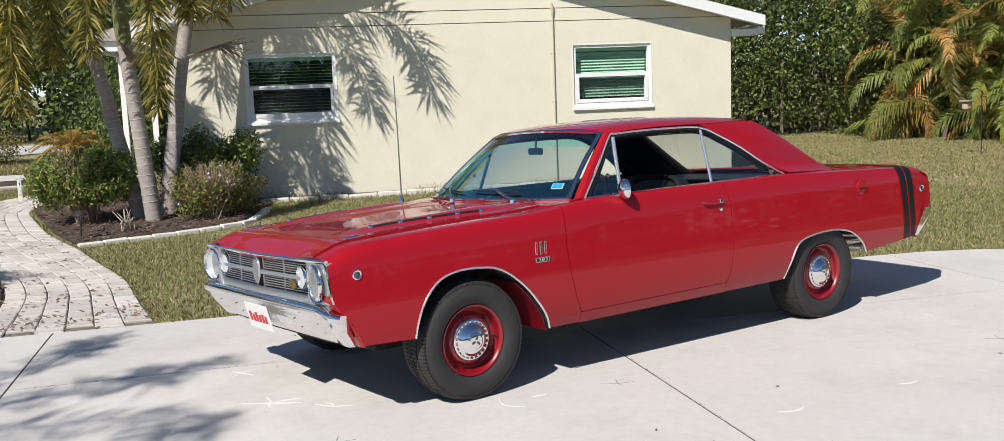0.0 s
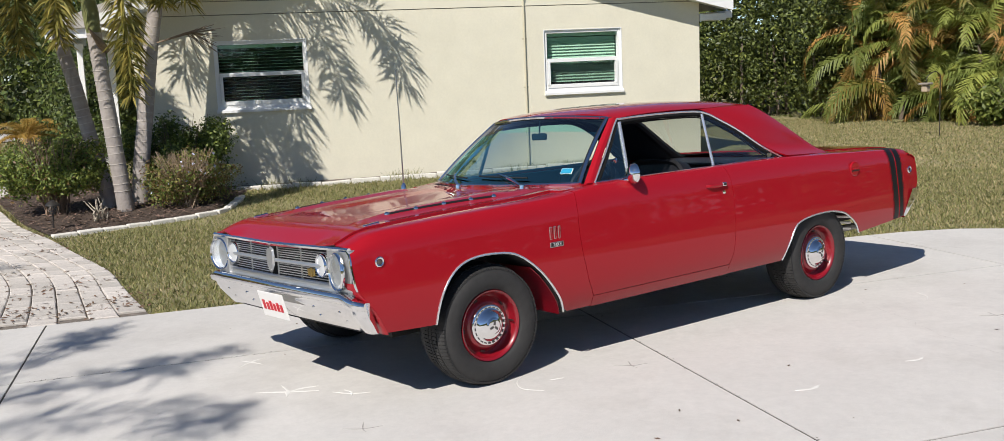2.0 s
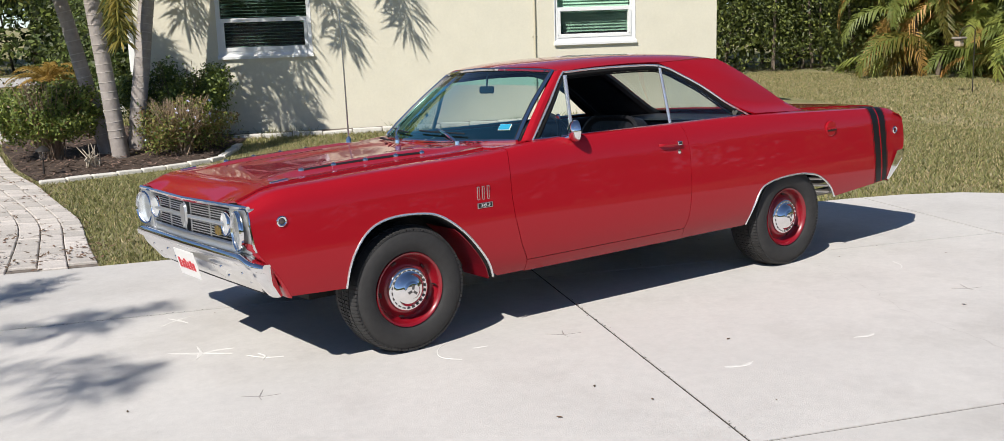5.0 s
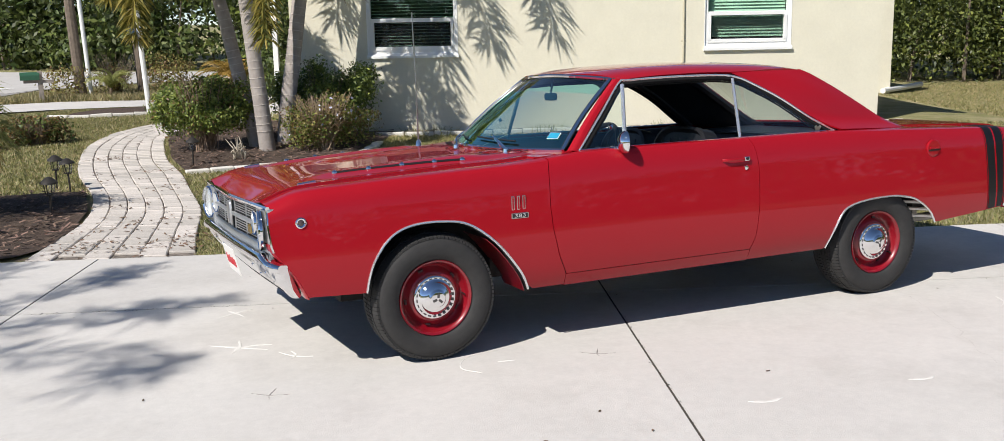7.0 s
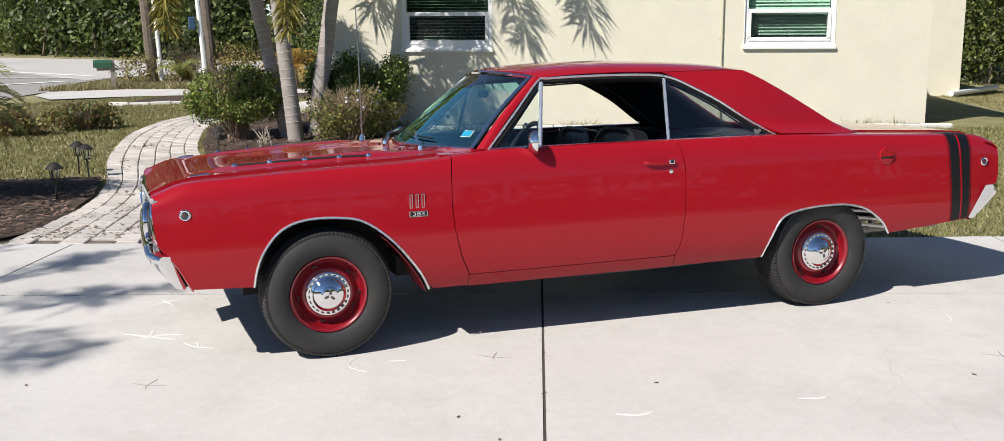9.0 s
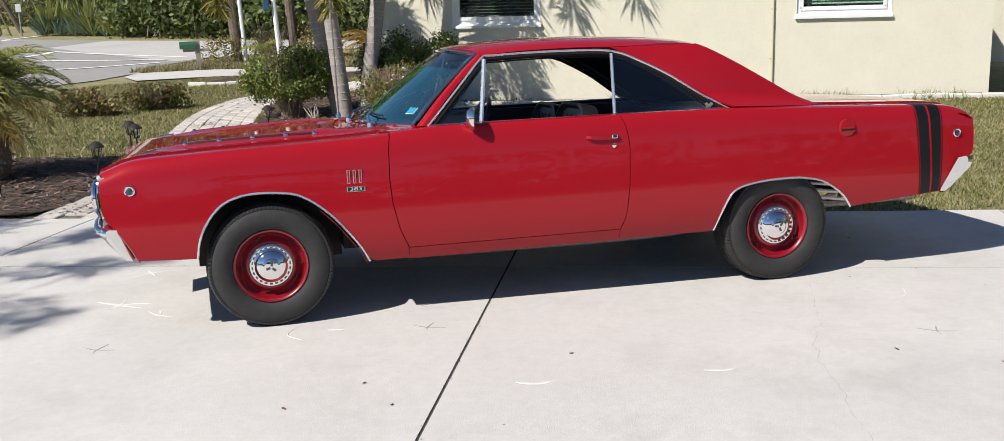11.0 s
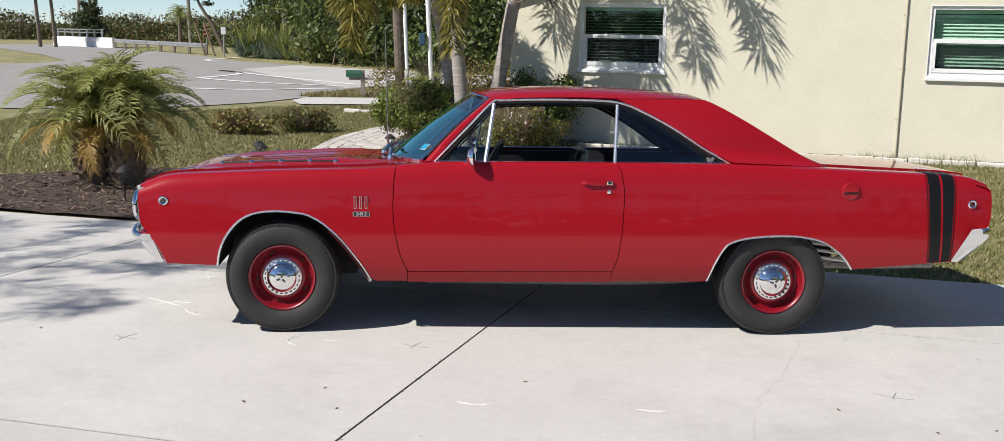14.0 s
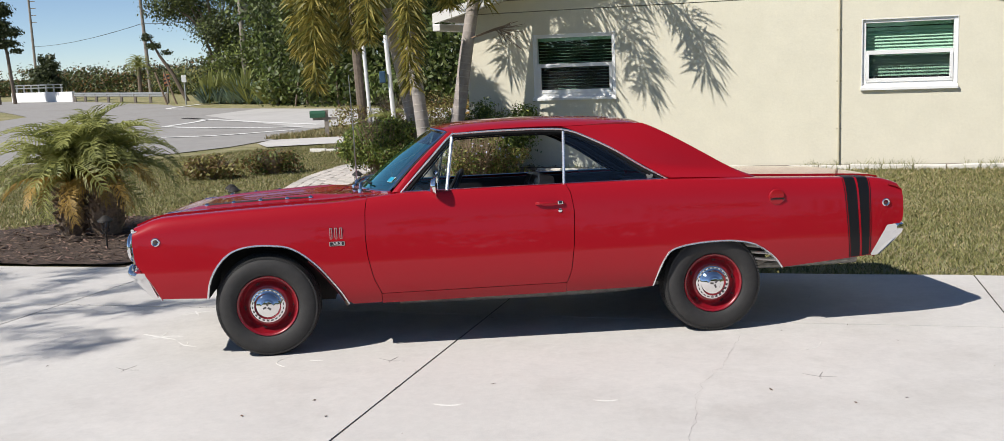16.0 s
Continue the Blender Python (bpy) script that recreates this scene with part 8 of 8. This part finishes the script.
far_tree("leaning_tree", "leaning dead-topped tree at the edge of the thicket", [(-15.2, 68, 0), (-16.1, 68, 1.7), (-16.9, 68, 3.0), (-17.5, 68, 4.3)], [0.16, 0.13, 0.10, 0.04],
         [(-17.3, 68, 3.7, 0.5, 0.4, 0.25), (-17.7, 68, 4.3, 0.4, 0.3, 0.3), (-16.4, 68, 3.2, 0.4, 0.3, 0.2)], 700, 0.10, 174)
cabbage = thing("cabbage_palm", "round-headed palm on the skyline beyond the poles", "palm")
part("stem", tubebm([(-24.2, 92.5, -0.4), (-24.2, 92.5, 2.5)], [0.20, 0.17], 10), M["bark"], cabbage, smooth=True)
for k in range(26):
    o = part("frond", FEATHER[k % 4], None, cabbage)
    o.matrix_basis = Matrix.Translation((-24.2, 92.5, 2.4)) @ pose(0, 0, 0, 0, 0, 137.5 * k) @ pose(0, 0, 0, 0, 25 - 3.8 * k, 0) @ Matrix.Diagonal((1.5, 1.5, 1.5, 1))
for x, lean in ((-15.1, -0.5), (-14.5, -0.55)):
    bamboo = thing("leaning_stake", "pale bamboo stake leaning at the verge", "stake")
    part("stake", tubebm([(x, 61.0, -0.4), (x + lean * 1.3, 61.0, 1.9)], 0.06, 7), M["boot"], bamboo, smooth=True)
# low spiky plants along the far verge
M["agave"] = leafy("blue_spiky_leaf", (0.16, 0.22, 0.17), 0.2, 0.3)
r7 = np.random.default_rng(77)
q = []
for k in range(60):
    t = r7.uniform()
    x, y = -13.0 + 7.0 * t + r7.normal(0, 0.4), 60.0 - 8.5 * t + r7.normal(0, 0.6)
    z, hh = ground_z(x, y), r7.uniform(0.6, 1.7)
    for j in range(22):
        a, el = r7.uniform(0, 6.28), r7.uniform(0.4, 1.4)
        dv = np.array([math.cos(a) * math.cos(el), math.sin(a) * math.cos(el), math.sin(el)]) * hh
        sv = np.array([-math.sin(a), math.cos(a), 0]) * 0.07
        c = np.array([x, y, z])
        q.append([c - sv, c + dv * 0.5 - sv * 0.8, c + dv, c + dv * 0.5 + sv * 0.8])
tagged(new("spiky_plants", tri_mesh("spiky_plants", np.array(q), M["agave"])), "blue-green spiky plants along the verge", "plants", kind="stuff")
q = []
for k in range(16):
    t = r7.uniform()
    x, y = -12.4 + 6.0 * t + r7.normal(0, 0.4), 59.3 - 8.3 * t + r7.normal(0, 0.5)
    z, hh = ground_z(x, y), r7.uniform(1.3, 2.3)
    for j in range(20):
        a, el = r7.uniform(0, 6.28), r7.uniform(0.7, 1.45)
        dv = np.array([math.cos(a) * math.cos(el), math.sin(a) * math.cos(el), math.sin(el)]) * hh
        sv = np.array([-math.sin(a), math.cos(a), 0]) * 0.10
        c = np.array([x, y, z])
        q.append([c - sv * 0.4, c + dv * 0.6 - sv, c + dv, c + dv * 0.6 + sv])
tagged(new("strap_plants", tri_mesh("strap_plants", np.array(q), M["palm_green"])), "yellow-green strap-leaved plants along the verge", "plants", kind="stuff")
# rough verge weeds round the mailbox
def verge(x, y):
    return inside(x, y, [(-4.4, 22.3), (-2.2, 22.1), (0.6, 21.2), (2.4, 21.0), (2.6, 24.5), (0.4, 27.0), (-2.4, 25.8), (-3.3, 24.0)])
grass_blades("verge_weeds", ((-4.5, 2.8), (21, 27), verge), 16000, 0.06, 0.19, "rough straw and green weeds on the verge", M["blade_dry"], 0.014)
grass_blades("verge_weeds", ((-4.5, 2.8), (21, 27), verge), 9000, 0.06, 0.18, "rough green weeds on the verge", M["blade"], 0.014)
bush("tangled brown brush on the verge", [(-2.0, 23.6, 0.2, 0.7, 0.5, 0.4), (-0.9, 23.9, 0.2, 0.6, 0.5, 0.4), (0.6, 24.2, 0.3, 0.8, 0.6, 0.5)], [M["leaf_rust"], M["leaf_olive"]], [1500, 2500], 0.038, 173, 120)

# areca and fan palms in front of the right-hand hedge
M["areca_green"] = leafy("clump_palm_leaf", (0.24, 0.28, 0.065), 0.35, random_ob=0.45)
M["areca_dry"] = leafy("clump_palm_dry_leaf", (0.46, 0.28, 0.08), 0.35, random_ob=0.45)
ARECA = [frond_mesh("areca_frond", 2.2 + 0.2 * k, 1.1 + 0.12 * k, 0.62, 36, m, 0.055, lift=1.15 - 0.15 * k, vee=0.35, seed=91 + k, ragged=0.4) for k, m in enumerate((M["areca_green"], M["areca_green"], M["palm_leaf"], M["areca_dry"], M["areca_dry"]))]


def areca(x, y, h, n, seed, label):
    r = np.random.default_rng(seed)
    ob = thing("areca_palm", label, "palm", group="clump palms along the lawn")
    z0 = ground_z(x, y)
    for k in range(4):
        a = r.uniform(0, 6.28)
        part("stem", tubebm([(x + 0.2 * math.cos(a), y + 0.2 * math.sin(a), z0 - 0.1), (x + 0.5 * math.cos(a), y + 0.5 * math.sin(a), z0 + h * r.uniform(0.45, 0.8))], [0.05, 0.035], 7), M["bark"], ob, smooth=True)
    for k in range(n):
        a, q = r.uniform(0, 360), r.uniform(0.0, 1.0)
        o = part("frond", ARECA[int(r.choice(5, p=[0.36, 0.30, 0.16, 0.10, 0.08]))], None, ob)
        sc = r.uniform(0.55, 0.95)
        o.matrix_basis = Matrix.Translation((x + r.normal(0, 0.35), y + r.normal(0, 0.35), z0 + h * q * 0.85)) @ pose(0, 0, 0, 0, 0, a) @ pose(0, 0, 0, r.normal(0, 14), -r.uniform(-45, 50), 0) @ Matrix.Diagonal((sc, sc, sc, 1))
    return ob


for k, (x, y, h) in enumerate(((20.4, 9.6, 4.4), (20.6, 7.6, 4.4), (20.4, 5.2, 4.2), (19.9, 10.6, 3.6), (19.5, 9.8, 3.0), (19.6, 8.4, 3.3), (19.4, 7.0, 2.8), (19.3, 5.4, 3.2), (19.2, 3.8, 3.0))):
    areca(x, y, h, 58, 201 + k, "clump palm with green and yellow-brown feathery fronds")
bush("low green shrub in front of the clump palms", [(17.9, 6.3, 0.35, 0.8, 0.7, 0.5), (17.7, 5.2, 0.3, 0.7, 0.7, 0.45)], [M["leaf_sun"], M["leaf"]], [3000, 2000], 0.06, 211, 20)
M["feeder"] = material("feeder_wood", (0.46, 0.36, 0.25), 0.8, noise_scale=30, vary=0.2)
stake = thing("bird_feeder", "small pale box feeder on a thin metal stake", "bird feeder")
part("stake", tubebm([(15.05, 6.0, ground_z(15, 6) - 0.1), (15.03, 6.0, 1.05)], 0.010, 6), M["lamp_metal"], stake)
part("hook", tubebm(spline([(15.03, 6.0, 1.05), (14.9, 6.03, 1.13), (14.72, 6.08, 1.05), (14.68, 6.1, 0.92)], 10), 0.008, 6), M["lamp_metal"], stake)
part("feeder", boxbm(14.61, 6.04, 0.74, 14.75, 6.16, 0.88), M["feeder"], stake, bevel=0.02)
part("feeder_roof", boxbm(14.57, 6.00, 0.88, 14.79, 6.20, 0.92), M["weathered"], stake, bevel=0.015)
pipe = thing("drain_pipe", "white drain pipe lying at the corner of the wing", "pipe")
part("pipe", tubebm([(13.6, 11.5, -0.03), (15.6, 12.55, -0.05), (16.0, 12.75, -0.05)], 0.06, 10), M["white"], pipe, smooth=True)

# porch at the left end of the house
porch = thing("porch", "white porch posts under a low shingled roof", "porch", at=HOUSE_AT, rz=HOUSE_RZ)
for x, y, w in ((-2.86, 7.24, 0.055), (-2.31, 7.66, 0.06)):
    part("post", boxbm(x - w, y - w, -0.2, x + w, y + w, 2.40), M["white"], porch, bevel=0.008)
    part("post_cap", boxbm(x - w - 0.03, y - w - 0.03, 2.28, x + w + 0.03, y + w + 0.03, 2.40), M["white"], porch, bevel=0.008)
part("fascia", boxbm(-2.95, 4.30, 2.40, -1.20, 4.36, 2.58), M["white"], porch, bevel=0.008)
part("fascia", boxbm(-3.01, 4.30, 2.40, -2.951, 9.0, 2.58), M["white"], porch, bevel=0.008)
part("beam", boxbm(-1.86, 2.60, 2.40, -1.17, 2.90, 2.58), M["white"], porch, bevel=0.008)
vs = [(-3.08, 4.22, 2.585), (-1.165, 4.22, 2.585), (-1.165, 9.0, 2.585), (-3.08, 9.0, 2.585), (-3.08, 4.22, 2.61), (-1.165, 4.22, 3.30), (-1.165, 9.0, 3.30), (-3.08, 9.0, 2.61)]
part("porch_roof", (vs, [(3, 2, 1, 0), (4, 5, 6, 7), (0, 1, 5, 4), (1, 2, 6, 5), (2, 3, 7, 6), (3, 0, 4, 7)]), M["shingle"], porch)
part("porch_floor", boxbm(-2.9, 2.5, -0.25, -1.165, 9.0, -0.06), M["concrete"], porch)
# golden feathery palm past the end of the walk
gold = thing("golden_palm", "low palm with arching golden feathery fronds behind the shrubs", "palm")
zg = ground_z(1.75, 21.2)
part("stem", tubebm([(1.75, 21.2, zg - 0.1), (1.75, 21.2, zg + 0.55)], [0.07, 0.05], 8), M["boot"], gold, smooth=True)
r8 = np.random.default_rng(88)
for k in range(20):
    o = part("frond", FEATHER_DRY[0], None, gold)
    o.matrix_basis = Matrix.Translation((1.75, 21.2, zg + 0.5)) @ pose(0, 0, 0, 0, 0, 137.5 * k) @ pose(0, 0, 0, r8.normal(0, 10), -r8.uniform(10, 60), 0) @ Matrix.Diagonal((1.15, 1.15, 1.15, 1))
# short white stake beside the walk, and a small feathery palm on the far verge
stake = thing("edge_stake", "short white-painted stake at the edge of the walk", "stake")
part("stake", boxbm(-0.77, 14.28, gz(-0.74, 14.3) - 0.05, -0.71, 14.33, gz(-0.74, 14.3) + 0.46), M["white"], stake, bevel=0.006)
sprout = thing("young_palm", "small bright green feathery palm on the verge", "palm")
zg = ground_z(-0.95, 23.2)
part("stem", tubebm([(-0.95, 23.2, zg - 0.1), (-0.95, 23.2, zg + 0.22)], [0.05, 0.04], 8), M["boot"], sprout, smooth=True)
for k in range(14):
    o = part("frond", FEATHER[k % 4], None, sprout)
    o.matrix_basis = Matrix.Translation((-0.95, 23.2, zg + 0.2)) @ pose(0, 0, 0, 0, 0, 137.5 * k) @ pose(0, 0, 0, r8.normal(0, 10), -r8.uniform(10, 55), 0) @ Matrix.Diagonal((0.75, 0.75, 0.75, 1))
